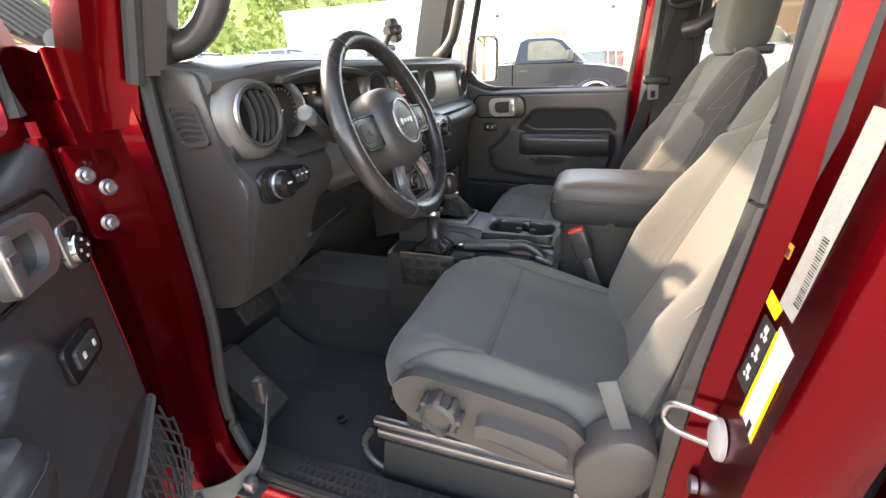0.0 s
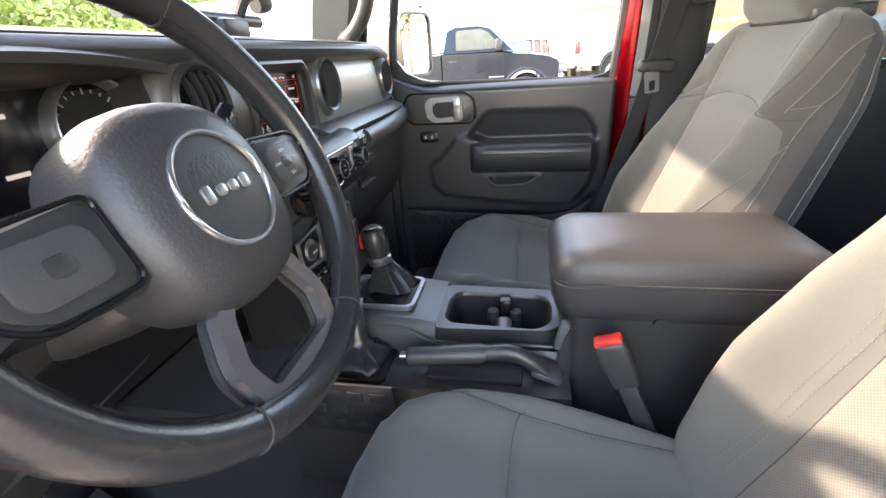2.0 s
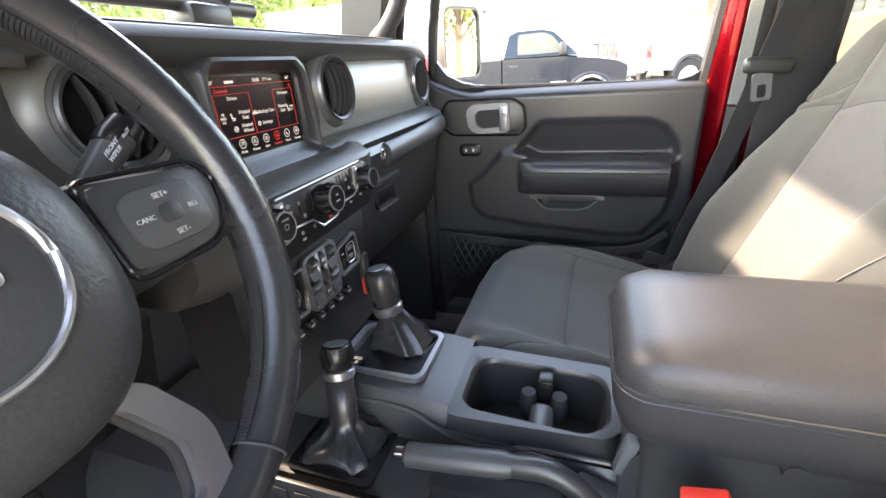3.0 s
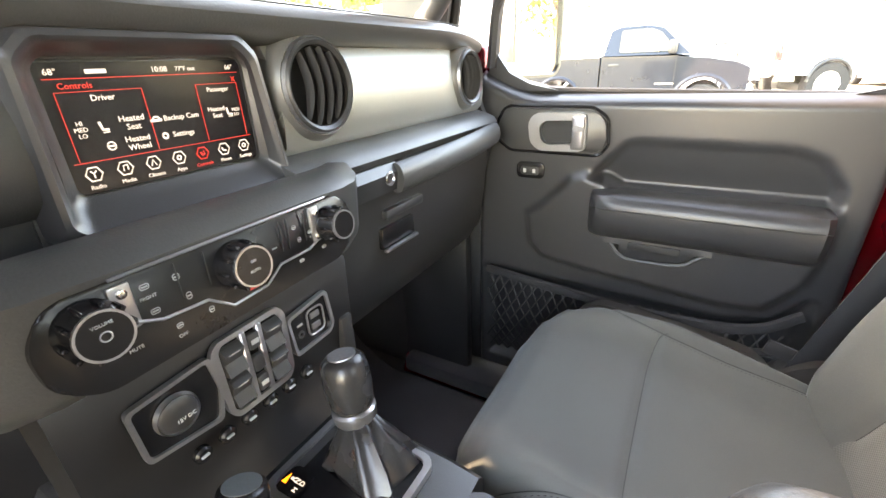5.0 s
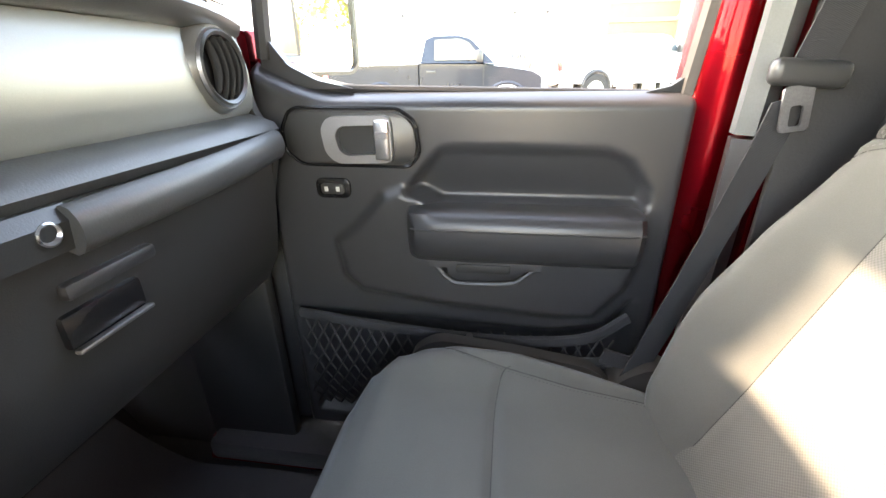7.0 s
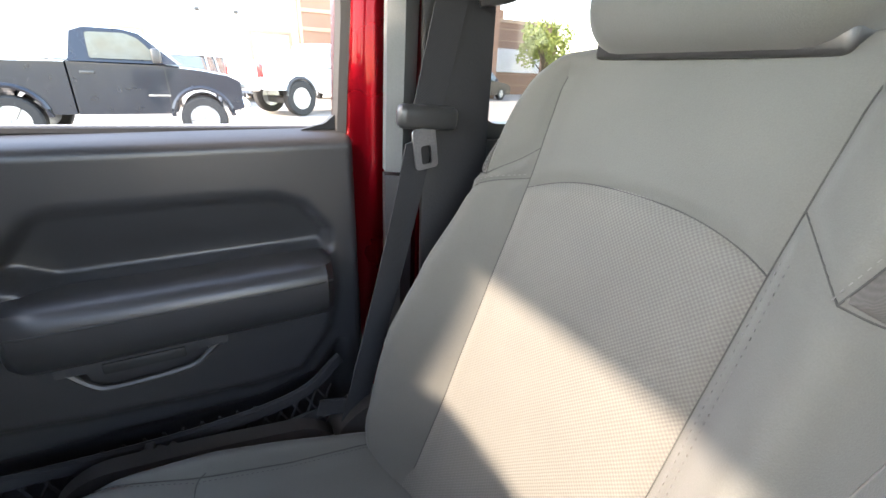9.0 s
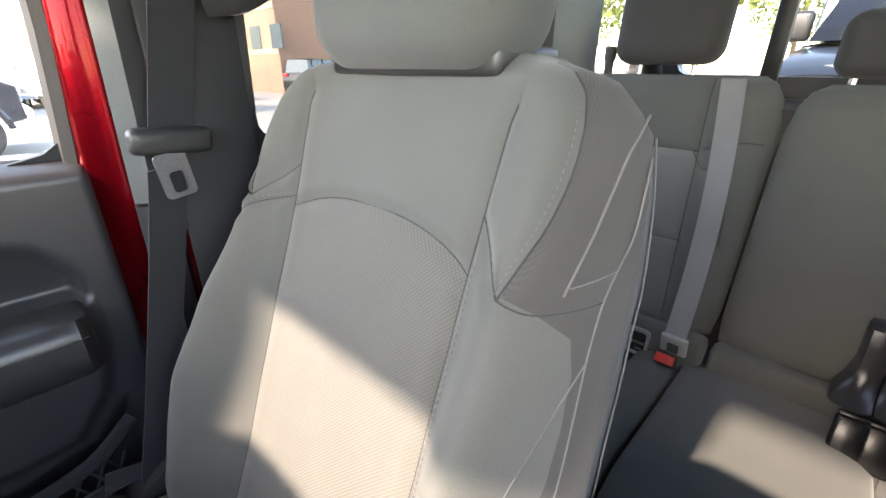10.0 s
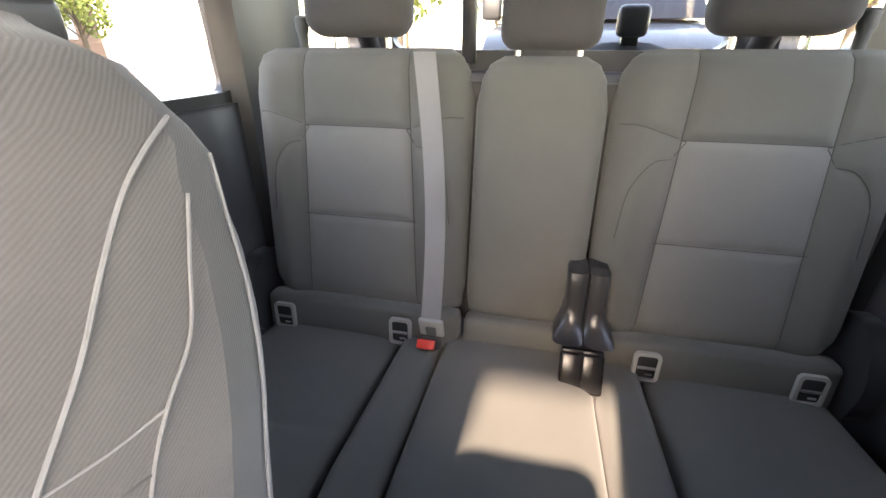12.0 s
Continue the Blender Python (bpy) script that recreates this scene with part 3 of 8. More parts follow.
def vent(y, z, x, r, surround, wide=0.0):
    v = part("air_vent", lathe([(r + 0.016 + wide, -0.016), (r + 0.014 + wide, -0.002), (r + 0.010 + wide * 0.7, 0.006), (r + 0.007, 0.010), (r + 0.004, 0.009), (r + 0.002, 0.0), (r + 0.002, -0.016)], (x, y, z), (1, 0, 0.04), 40, ring=True), surround, dash, "round air vent surround")
    part("vent_ring", lathe([(r - 0.004, -0.010), (r - 0.003, 0.013), (r + 0.001, 0.016), (r + 0.004, 0.013), (r + 0.004, -0.010)], (x, y, z), (1, 0, 0.04), 40, ring=True), BLACK, v, "black vent ring")
    part("vent_bright_ring", lathe([(r + 0.003, 0.010), (r + 0.0045, 0.0145), (r + 0.006, 0.010)], (x, y, z), (1, 0, 0.04), 40, ring=True), STEEL, v, "thin bright ring")
    # disc before the panel; its black stands for the throat's shade
    part("vent_well", lathe([(0.001, 0.0062), (r - 0.004, 0.0062), (r - 0.002, 0.004), (r - 0.002, -0.010)], (x, y, z), (1, 0, 0.04), 32), WELL, v, "near-black disc standing in for the shaded throat")
    for k in (-0.55, -0.2, 0.15, 0.5):
        h = math.sqrt(max(0.01, 1 - k * k)) * (r - 0.006)
        pts = [(x + 0.0115 - 0.006 * (t * t), y + k * (r - 0.004) + 0.006 * (1 - t * t), z + t * h) for t in span(-1, 1, 8)]
        part("vent_slat", tube(pts, 0.0075, 6, flat=0.16, up=Vector((0, 1, 0))), RUBBER, v)
    return v


vent(-0.590, 1.302, -0.376, 0.046, VENTM, 0.009)
vent(-0.165, 1.312, -0.378, 0.043, VENTM, 0.008)
vent(0.200, 1.308, -0.380, 0.046, VENTM)
vent(0.578, 1.302, -0.380, 0.043, VENTM)

# passenger side: ledge, grab bar, glove compartment
part("ledge", swept([(-0.46, 1.238), (-0.386, 1.238), (-0.352, 1.226), (-0.346, 1.216), (-0.356, 1.205), (-0.46, 1.20)], span(0.13, 0.652, 12)), SOFT, dash, "black ledge under the panel")
bar = [(-0.345 + 0.014 * math.cos(a), 1.183 + 0.022 * math.sin(a)) for a in [2 * math.pi * i / 12 for i in range(12)]]
part("grab_bar", swept(bar, span(0.295, 0.635, 16), lambda y, i: (0.010 * math.sin(math.pi * (y - 0.295) / 0.34), 0.012 * (y - 0.295) / 0.34)), SOFT, dash, "soft black grab bar")
part("grab_bar_end", loft([[Vector((x, y, z)) for x, z in ((-0.38, 1.208), (-0.350, 1.205), (-0.341, 1.193), (-0.345, 1.168), (-0.38, 1.160))] for y in (0.200, 0.262, 0.296, 0.302)]), BLACK, dash)
part("lock_socket", lathe([(0.004, 0.0), (0.0085, 0.0), (0.010, 0.004), (0.0085, 0.005), (0.006, 0.001), (0.001, 0.001)], (-0.3445, 0.277, 1.187), (1, 0, 0), 20), SATIN, dash, "grey round lock")
glove = [(-0.46, 1.205), (-0.372, 1.20), (-0.366, 1.16), (-0.372, 1.08), (-0.385, 1.00), (-0.41, 0.955), (-0.47, 0.935), (-0.62, 0.95), (-0.62, 1.18)]
gl = part("glove_compartment", swept(glove, span(0.20, 0.648, 10)), BLACK, dash, "black glove compartment front")
part("glove_latch", box((-0.366, 0.335, 1.128), (0.014, 0.10, 0.016), 0.005, 2), DOORPL, gl)
part("glove_latch_slot", box((-0.370, 0.318, 1.092), (0.012, 0.085, 0.034), 0.005, 2), GLOSS, gl)
part("glove_latch_lip", box((-0.361, 0.318, 1.075), (0.008, 0.085, 0.005), 0.002, 2), STEEL, gl)
# driver side below the panel
knee = [(-0.46, 1.24), (-0.40, 1.240), (-0.365, 1.230), (-0.345, 1.205), (-0.345, 1.170), (-0.365, 1.125), (-0.385, 1.075), (-0.402, 1.025), (-0.435, 0.972), (-0.50, 0.955), (-0.62, 0.99), (-0.62, 1.2)]
part("knee_panel", swept(knee, span(-0.652, -0.15, 16), lambda y, i: ((-0.075 * max(0, (y + 0.50) / 0.35) if i > 4 else 0), (0.05 * max(0, (y + 0.50) / 0.35) if 5 < i < 10 else 0))), BLACK, dash, "black knee panel below the dials")
part("knee_seam", tube(spline([(-0.372, -0.575, 1.12), (-0.40, -0.565, 1.04), (-0.405, -0.55, 1.015), (-0.435, -0.55, 0.975)], 6), 0.0018, 5), INK, dash)
part("knee_pocket", loft([[Vector((x, y, z)) for x, z in ((-0.375, 1.135), (-0.372, 1.128), (-0.40, 1.04), (-0.41, 1.045))] for y in (-0.47, -0.30, -0.20)]), GLOSS, dash, "dark panel under the column")
part("pocket_lip", tube(spline([(-0.385, -0.535, 1.10), (-0.395, -0.525, 1.065), (-0.405, -0.48, 1.045), (-0.40, -0.36, 1.06), (-0.395, -0.27, 1.085)], 6), 0.007, 6), BLACK, dash)
# lamp switch
sw = part("lamp_switch", prism(fillet([(-0.650, 1.212), (-0.625, 1.226), (-0.530, 1.212), (-0.518, 1.198), (-0.522, 1.178), (-0.62, 1.162), (-0.648, 1.172)], 0.012), (-0.349, 0, 0), YR, ZU, 0.010, 0.003), GLOSS, dash, "black lamp switch plate")
part("lamp_knob", lathe([(0.026, 0), (0.026, 0.006), (0.023, 0.010), (0.021, 0.024), (0.018, 0.026), (0.001, 0.026)], (-0.341, -0.607, 1.194), (1, 0, 0), 24), GLOSS, sw, "round lamp knob")
part("knob_ring", lathe([(0.0245, 0.006), (0.0235, 0.0125), (0.020, 0.0125), (0.019, 0.009)], (-0.341, -0.607, 1.194), (1, 0, 0), 28, ring=True), SATIN, sw, "bright knob ring")
for k in range(3):
    part("dimmer_wheel", box((-0.338, -0.563 + k * 0.013, 1.196), (0.010, 0.008, 0.024), 0.003, 2), RUBBER, sw)
    part("dimmer_mark", box((-0.3325, -0.563 + k * 0.013, 1.199), (0.001, 0.006, 0.003)), WHITE, sw)
part("knob_mark", box((-0.3145, -0.607, 1.198), (0.001, 0.010, 0.003)), WHITE, sw)
# end panels with side outlet
for s in (-1, 1):
    part("end_panel", prism(fillet([(-0.47, 1.378), (-0.40, 1.374), (-0.382, 1.24), (-0.352, 1.20), (-0.390, 1.06), (-0.430, 0.972), (-0.50, 0.955), (-0.60, 1.00), (-0.62, 1.33)], 0.02), (0, s * 0.655 + 0.008, 0), (1, 0, 0), (0, 0, 1), 0.016, 0.004), BLACK, dash)
sv = part("side_outlet", ring_frame(fillet([(-0.475, 1.332), (-0.412, 1.330), (-0.400, 1.268), (-0.45, 1.262), (-0.468, 1.282)], 0.010), fillet([(-0.467, 1.325), (-0.417, 1.323), (-0.408, 1.275), (-0.448, 1.270), (-0.460, 1.286)], 0.008), (0, -0.660, 0), (1, 0, 0), (0, 0, 1), 0.008), BLACK, dash, "side window outlet frame")
# flat black plate: the outlet's inner shade put into its colour
part("outlet_well", prism(fillet([(-0.467, 1.325), (-0.417, 1.323), (-0.408, 1.275), (-0.448, 1.270), (-0.460, 1.286)], 0.008), (0, -0.6635, 0), (1, 0, 0), (0, 0, 1), 0.001), INK, sv)
for k in range(5):
    part("outlet_slat", tube(spline([(-0.464 + k * 0.002, -0.668, 1.314 - k * 0.0095), (-0.44, -0.6685, 1.3185 - k * 0.0095), (-0.414 + k * 0.002, -0.668, 1.3165 - k * 0.0095)], 4), 0.0022, 5), DOORPL, sv)

# ---- centre stack ----
stack = thing("centre_stack", (-0.36, 0.03, 1.1), "black centre stack with touch screen, climate panel and window switches", "control panel")
outer = fillet([(-0.072, 1.372), (0.120, 1.372), (0.136, 1.36), (0.148, 1.215), (0.142, 1.206), (-0.098, 1.206), (-0.106, 1.215), (-0.094, 1.36)], 0.014)
hs = part("screen_housing", prism(outer, (-0.43, 0, 0), YR, ZU, 0.035, 0.006), DOORPL, stack, "dark screen housing")
inn = fillet([(-0.036, 1.340), (0.114, 1.340), (0.119, 1.334), (0.119, 1.248), (0.114, 1.243), (-0.036, 1.243), (-0.041, 1.248), (-0.041, 1.334)], 0.006)
out2 = fillet([(-0.062, 1.365), (0.118, 1.366), (0.134, 1.354), (0.147, 1.214), (0.141, 1.209), (-0.066, 1.209), (-0.073, 1.214), (-0.070, 1.356)], 0.014)


def outline(l0, l1, r0, r1, zt, zb, c):
    """The bezel's eight-cornered outline: top and bottom half widths, heights, corner cut."""
    return fillet([(l0 + c, zt), (r0 - c, zt), (r0, zt - c), (r1, zb + c * 0.6), (r1 - c * 0.6, zb), (l1 + c * 0.6, zb), (l1, zb + c * 0.6), (l0, zt - c)], 0.006)


def bezel_shell():
    steps = [(-0.396, outline(-0.068, -0.073, 0.134, 0.147, 1.365, 1.209, 0.016)),
             (-0.376, outline(-0.063, -0.066, 0.128, 0.143, 1.360, 1.212, 0.016)),
             (-0.3705, outline(-0.060, -0.063, 0.125, 0.140, 1.357, 1.215, 0.015)),
             (-0.3690, outline(-0.056, -0.059, 0.121, 0.136, 1.353, 1.219, 0.014)),
             (-0.3725, outline(-0.052, -0.055, 0.117, 0.131, 1.349, 1.224, 0.013)),
             (-0.3850, outline(-0.047, -0.050, 0.122, 0.127, 1.346, 1.233, 0.011)),
             (-0.3890, outline(-0.042, -0.042, 0.120, 0.120, 1.341, 1.242, 0.007))]
    return loft([[Vector((x, y, z)) for y, z in o] for x, o in steps], cap=False)
part("screen_bezel", ring_frame(out2, inn, (-0.397, 0, 0), YR, ZU, 0.006), SOFT, hs, "grey black screen bezel")
part("bezel_rim", bezel_shell(), DOORPL, hs, "raised charcoal bezel rim")
SX, SCY, SCZ = -0.3915, 0.039, 1.291
part("display", prism(rounded(0.160, 0.093, 0.004, cx=SCY, cy=SCZ), (-0.394, 0, 0), YR, ZU, 0.002), SCREEN, hs, "lit touch screen with menu")


def ui(text, y, z, size, m=UI_WHITE):
    writing(text, (SX, SCY + y, SCZ + z), YR, ZU, size, m, hs, depth=0.0002)


def bar_(y, z, w, h, m=UI_WHITE, x=SX):
    part("menu_line", box((x, SCY + y, SCZ + z), (0.0005, w, h)), m, hs)


ui("68\u00b0", -0.070, 0.040, 0.006)
bar_(-0.042, 0.040, 0.014, 0.003)
ui("10:08", 0.004, 0.040, 0.006)
ui("77\u00b0F out", 0.026, 0.040, 0.005)
ui("66\u00b0", 0.068, 0.040, 0.006)
ui("Controls", -0.058, 0.0305, 0.006, UI_RED)
bar_(0, 0.0355, 0.152, 0.0005, UI_RED)
bar_(0, -0.0235, 0.152, 0.0005, UI_RED)
ui("x", 0.070, 0.0305, 0.009, UI_RED)
for c, hw in ((-0.043, 0.029), (0.052, 0.0205)):
    bar_(c, 0.0265, hw * 2, 0.0004, UI_RED)
    bar_(c - hw, 0.002, 0.0004, 0.049, UI_RED)
    bar_(c + hw, 0.002, 0.0004, 0.049, UI_RED)
ui("Driver", -0.043, 0.0215, 0.0062)
ui("Passenger", 0.052, 0.0215, 0.0055)
ui("Heated\nSeat", -0.028, 0.0015, 0.0065)
ui("Heated\nWheel", -0.028, -0.0145, 0.0065)
ui("HI\nMED\nLO", -0.064, 0.0, 0.0045)
ui("Backup Cam", 0.012, 0.0015, 0.0062)
ui("Settings", 0.010, -0.0125, 0.0062)
ui("Heated\nSeat", 0.046, 0.0015, 0.0058)
ui("MED\nLO", 0.066, 0.0, 0.0042)


def sign(path, r, m=UI_WHITE, closed=False):
    part("menu_sign", tube([(SX, SCY + y, SCZ + z) for y, z in path], r, 5, closed=closed), m, hs)


def disc(y, z, r, n=10):
    return [(y + r * math.cos(2 * math.pi * k / n), z + r * math.sin(2 * math.pi * k / n)) for k in range(n)]


# little seats, a steering wheel, a car and a cog
for y in (-0.0490, 0.0585):
    sign([(y - 0.0022, 0.0045), (y - 0.0012, -0.0012), (y + 0.0030, -0.0016)], 0.0010)
    sign([(y - 0.0014, -0.0034), (y + 0.0030, -0.0034)], 0.0005)
sign(disc(-0.048, -0.014, 0.0030), 0.0006, closed=True)
sign([(-0.0508, -0.014), (-0.0452, -0.014)], 0.0007)
sign([(-0.0145, 0.0008), (-0.0055, 0.0008)], 0.0012)
sign([(-0.0125, 0.0020), (-0.0110, 0.0036), (-0.0085, 0.0036), (-0.0070, 0.0020)], 0.0007)
sign(disc(-0.006, -0.0125, 0.0022, 8), 0.0009, closed=True)
for i, word in enumerate(("Radio", "Media", "Climate", "Apps", "Controls", "Phone", "Settings")):
    y = -0.066 + i * 0.022
    b = tube([(SX, SCY + y + 0.0058 * math.cos(a), SCZ - 0.0325 + 0.0058 * math.sin(a)) for a in [math.pi * k / 3 for k in range(6)]], 0.0006, 4, closed=True)
    part("menu_icon", b, UI_RED if word == "Controls" else UI_WHITE, hs)
    ink = UI_RED if word == "Controls" else UI_WHITE
    zc = -0.0325
    if word == "Radio":
        sign([(y, zc - 0.003), (y, zc + 0.0005), (y - 0.002, zc + 0.0025)], 0.0005)
        sign([(y, zc + 0.0005), (y + 0.002, zc + 0.0025)], 0.0005)
    elif word == "Media":
        sign([(y - 0.0015, zc - 0.002), (y - 0.0010, zc + 0.0022), (y + 0.0020, zc + 0.0026), (y + 0.0018, zc - 0.0014)], 0.0006)
    elif word == "Climate":
        sign([(y - 0.002, zc - 0.0024), (y, zc + 0.0026), (y + 0.002, zc - 0.0024)], 0.0005)
    elif word in ("Apps", "Settings"):
        sign(disc(y, zc, 0.0018, 8), 0.0007, closed=True)
    elif word == "Controls":
        sign([(y - 0.0018, zc + 0.001), (y - 0.0006, zc - 0.0018), (y + 0.0018, zc - 0.0010), (y + 0.001, zc + 0.0020)], 0.0008, ink)
    else:
        sign([(y - 0.002, zc + 0.0015), (y - 0.0012, zc - 0.0008), (y + 0.0018, zc - 0.0018)], 0.0008)
    ui(word, y, -0.0425, 0.0045, UI_RED if word == "Controls" else UI_WHITE)

# the hump below the screen and the climate panel
hump = [(-0.43, 1.212), (-0.385, 1.214), (-0.345, 1.228), (-0.318, 1.224), (-0.305, 1.212), (-0.310, 1.150), (-0.33, 1.125), (-0.36, 1.11), (-0.44, 1.11)]
part("stack_hump", swept(hump, span(-0.165, 0.200, 14), lambda y, i: ((-0.03 * max(0, (abs(y - 0.018) - 0.13) / 0.055) ** 2 if 1 < i < 8 else 0), 0)), SOFT, stack, "black soft edged console brow")
cp = part("climate_panel", prism(fillet([(-0.122, 1.188), (-0.108, 1.212), (0.136, 1.214), (0.154, 1.192), (0.148, 1.164), (0.124, 1.148), (-0.096, 1.142), (-0.120, 1.158)], 0.010), (-0.312 + 0.118, 0, 0), YR, (-0.10, 0, 1), 0.010, 0.003), GLOSS, stack, "black climate panel")
CX = -0.3015


def on_panel(z, lift=0.0005):
    """Depth of the leaning climate panel's face at a height."""
    return -0.18395 - 0.1 * z + lift


b = tube([(CX - 0.002, -0.073, 1.208), (CX - 0.002, 0.118, 1.210)], 0.0013, 6)
tube([(on_panel(z), y, z) for y, z in ((-0.066, 1.174), (-0.051, 1.168), (-0.018, 1.166), (0.000, 1.152), (0.034, 1.154), (0.052, 1.166), (0.087, 1.167), (0.112, 1.177))], 0.0013, 6, bm=b)
part("bright_trim", b, SATIN, cp, "thin bright trim line")
for y, z, w, h in ((-0.070, 1.187, 0.014, 0.026), (0.100, 1.188, 0.013, 0.028)):
    pl = part("knob_plate", box((CX - 0.001, y, z), (0.004, w, h + 0.008), 0.004, 2), SATIN, cp, "satin knob plate with screws")
    for k in (-1, 1):
        part("screw", lathe([(0.0035, 0.0), (0.0035, 0.002), (0.002, 0.0028)], (CX + 0.001, y, z + k * h * 0.42), (1, 0, 0), 10), CHROME, pl)
for y, r in ((-0.091, 0.0178), (0.013, 0.0182), (0.117, 0.0160)):
    kn = part("rotary_knob", lathe([(r + 0.002, 0.0), (r + 0.002, 0.006), (r, 0.010), (r - 0.0015, 0.022), (r - 0.003, 0.024)], (CX - 0.002, y, 1.183), (1, 0, 0.1), 24), GLOSS, cp, "black rotary knob with bright rim")
    part("knob_rim", lathe([(r - 0.0015, 0.021), (r - 0.0015, 0.0242), (r - 0.0030, 0.0242), (r - 0.004, 0.0215)], (CX - 0.002, y, 1.183), (1, 0, 0.1), 30, ring=True), SATIN, kn, "bright rim")
    part("knob_cap", lathe([(r - 0.0045, 0.0205), (r - 0.0045, 0.0228), (0.001, 0.0232)], (CX - 0.002, y, 1.183), (1, 0, 0.1), 24), BLACK, kn)
    for i in range(10):
        a = 2 * math.pi * i / 10
        part("knob_rib", box((CX + 0.010, y + (r + 0.0005) * math.cos(a), 1.184 + (r + 0.0005) * math.sin(a)), (0.014, 0.004, 0.003), 0.001, 1, m=turn(math.degrees(a), 0, 0)), GLOSS, kn)
writing("VOLUME", (CX + 0.0222, -0.091, 1.193), YR, ZU, 0.0030, PRINT, cp)
part("power_mark", tube([(CX + 0.0222, -0.091 + 0.0032 * math.cos(a), 1.185 + 0.0032 * math.sin(a)) for a in [2 * math.pi * i / 14 for i in range(14)]], 0.0005, 4, closed=True), PRINT, cp)
writing("AUTO", (CX + 0.0222, 0.013, 1.182), YR, ZU, 0.0034, PRINT, cp)
writing("OFF", (CX + 0.0222, 0.013, 1.190), YR, ZU, 0.0030, PRINT, cp)
part("indicator", box((CX + 0.0222, 0.013, 1.1765), (0.0006, 0.006, 0.0022)), UI_ORANGE, cp, "small orange light")
writing("MUTE", (on_panel(1.157), -0.073, 1.157), YR, ZU, 0.0036, PRINT, cp)
writing("FRONT", (on_panel(1.187), -0.055, 1.187), YR, ZU, 0.0034, PRINT, cp)
writing("OFF", (on_panel(1.150), -0.043, 1.150), YR, ZU, 0.0040, PRINT, cp)
b = bmesh.new()
for y, z, w, h in ((-0.055, 1.195, 0.008, 0.005), (-0.054, 1.176, 0.008, 0.005), (-0.034, 1.193, 0.006, 0.006), (-0.030, 1.176, 0.005, 0.007), (-0.043, 1.158, 0.006, 0.005), (-0.018, 1.158, 0.005, 0.006), (0.075, 1.193, 0.006, 0.005), (0.078, 1.180, 0.005, 0.006), (0.092, 1.183, 0.007, 0.004), (0.075, 1.160, 0.007, 0.004), (0.105, 1.163, 0.007, 0.004), (-0.004, 1.182, 0.007, 0.0012), (0.05, 1.182, 0.007, 0.0012)):
    tube([(on_panel(z + dz), y + dy, z + dz) for dy, dz in rounded(w * 0.72, h * 0.72, 0.0012, 3)], 0.0004, 4, closed=True, bm=b)
    box((on_panel(z), y, z), (0.0008, w * 0.5, 0.0010), bm=b)
part("key_symbols", b, PRINT, cp, "small white key symbols", kind="stuff")
part("hazard_mark", prism([(0.015, 1.157), (0.025, 1.157), (0.020, 1.165)], (on_panel(1.157, 0), 0, 0), YR, ZU, 0.001), REDPL, cp, "red hazard triangle")
b = bmesh.new()
for y in (-0.034, -0.012, 0.058, 0.066, 0.086):
    box((CX + 0.0002, y, 1.190), (0.0012, 0.0008, 0.028), bm=b)
part("key_gaps", b, INK, cp, kind="stuff")

# lower stack: socket plate, window switches, usb plate, round switches
low = [(-0.44, 1.125), (-0.352, 1.122), (-0.345, 1.112), (-0.348, 1.03), (-0.355, 0.985), (-0.345, 0.955), (-0.33, 0.93), (-0.44, 0.90)]
part("stack_base", swept(low, span(-0.125, 0.175, 8)), STACKM, stack, "black lower stack")
LX = -0.3395


def plate(poly_out, poly_in, label):
    p = part("switch_plate", ring_frame(poly_out, poly_in, (LX - 0.002 + 0.032, 0, 0), YR, (-0.03, 0, 1), 0.006), SATIN, stack, label)
    part("plate_face", prism(poly_in, (LX - 0.004 + 0.032, 0, 0), YR, (-0.03, 0, 1), 0.005), GLOSS, p)
    return p


p1 = plate(fillet([(-0.086, 1.090), (-0.014, 1.096), (-0.010, 1.060), (-0.018, 1.027), (-0.084, 1.035)], 0.006), fillet([(-0.0825, 1.0865), (-0.018, 1.092), (-0.014, 1.060), (-0.021, 1.031), (-0.0805, 1.0385)], 0.005), "satin rimmed socket plate")
part("socket_cap", lathe([(0.0165, 0), (0.0165, 0.004), (0.014, 0.006), (0.001, 0.006)], (LX + 0.002, -0.052, 1.063), (1, 0, 0), 28), BLACK, p1, "round socket cap")
part("socket_rim", lathe([(0.0165, 0.0), (0.0178, 0.005), (0.0190, 0.0)], (LX + 0.002, -0.052, 1.063), (1, 0, 0), 28, ring=True), SATIN, p1)
writing("12V DC", (LX + 0.0084, -0.048, 1.058), YR, ZU, 0.005, WHITE, p1)
p2 = plate(fillet([(-0.014, 1.094), (-0.006, 1.104), (0.062, 1.106), (0.070, 1.096), (0.067, 1.028), (0.060, 1.018), (-0.004, 1.017), (-0.012, 1.027)], 0.008), fillet([(-0.006, 1.094), (-0.001, 1.099), (0.058, 1.100), (0.063, 1.094), (0.061, 1.030), (0.056, 1.024), (-0.002, 1.023), (-0.006, 1.029)], 0.006), "satin framed window switch plate")
for y in (0.0055, 0.0505):
    for z in (1.080, 1.044):
        s_ = part("window_switch", loft([[Vector((x, y + d, z + h)) for h, x in ((-0.014, LX + 0.010), (-0.002, LX + 0.004), (0.010, LX + 0.010), (0.015, LX + 0.004), (0.015, LX), (-0.016, LX))] for d in (-0.010, 0.010)]), BLACK, p2, "black rocker switch")
        part("switch_mark", box((LX + 0.0085, y, z + 0.0085), (0.002, 0.012, 0.0014)), PRINT, s_)
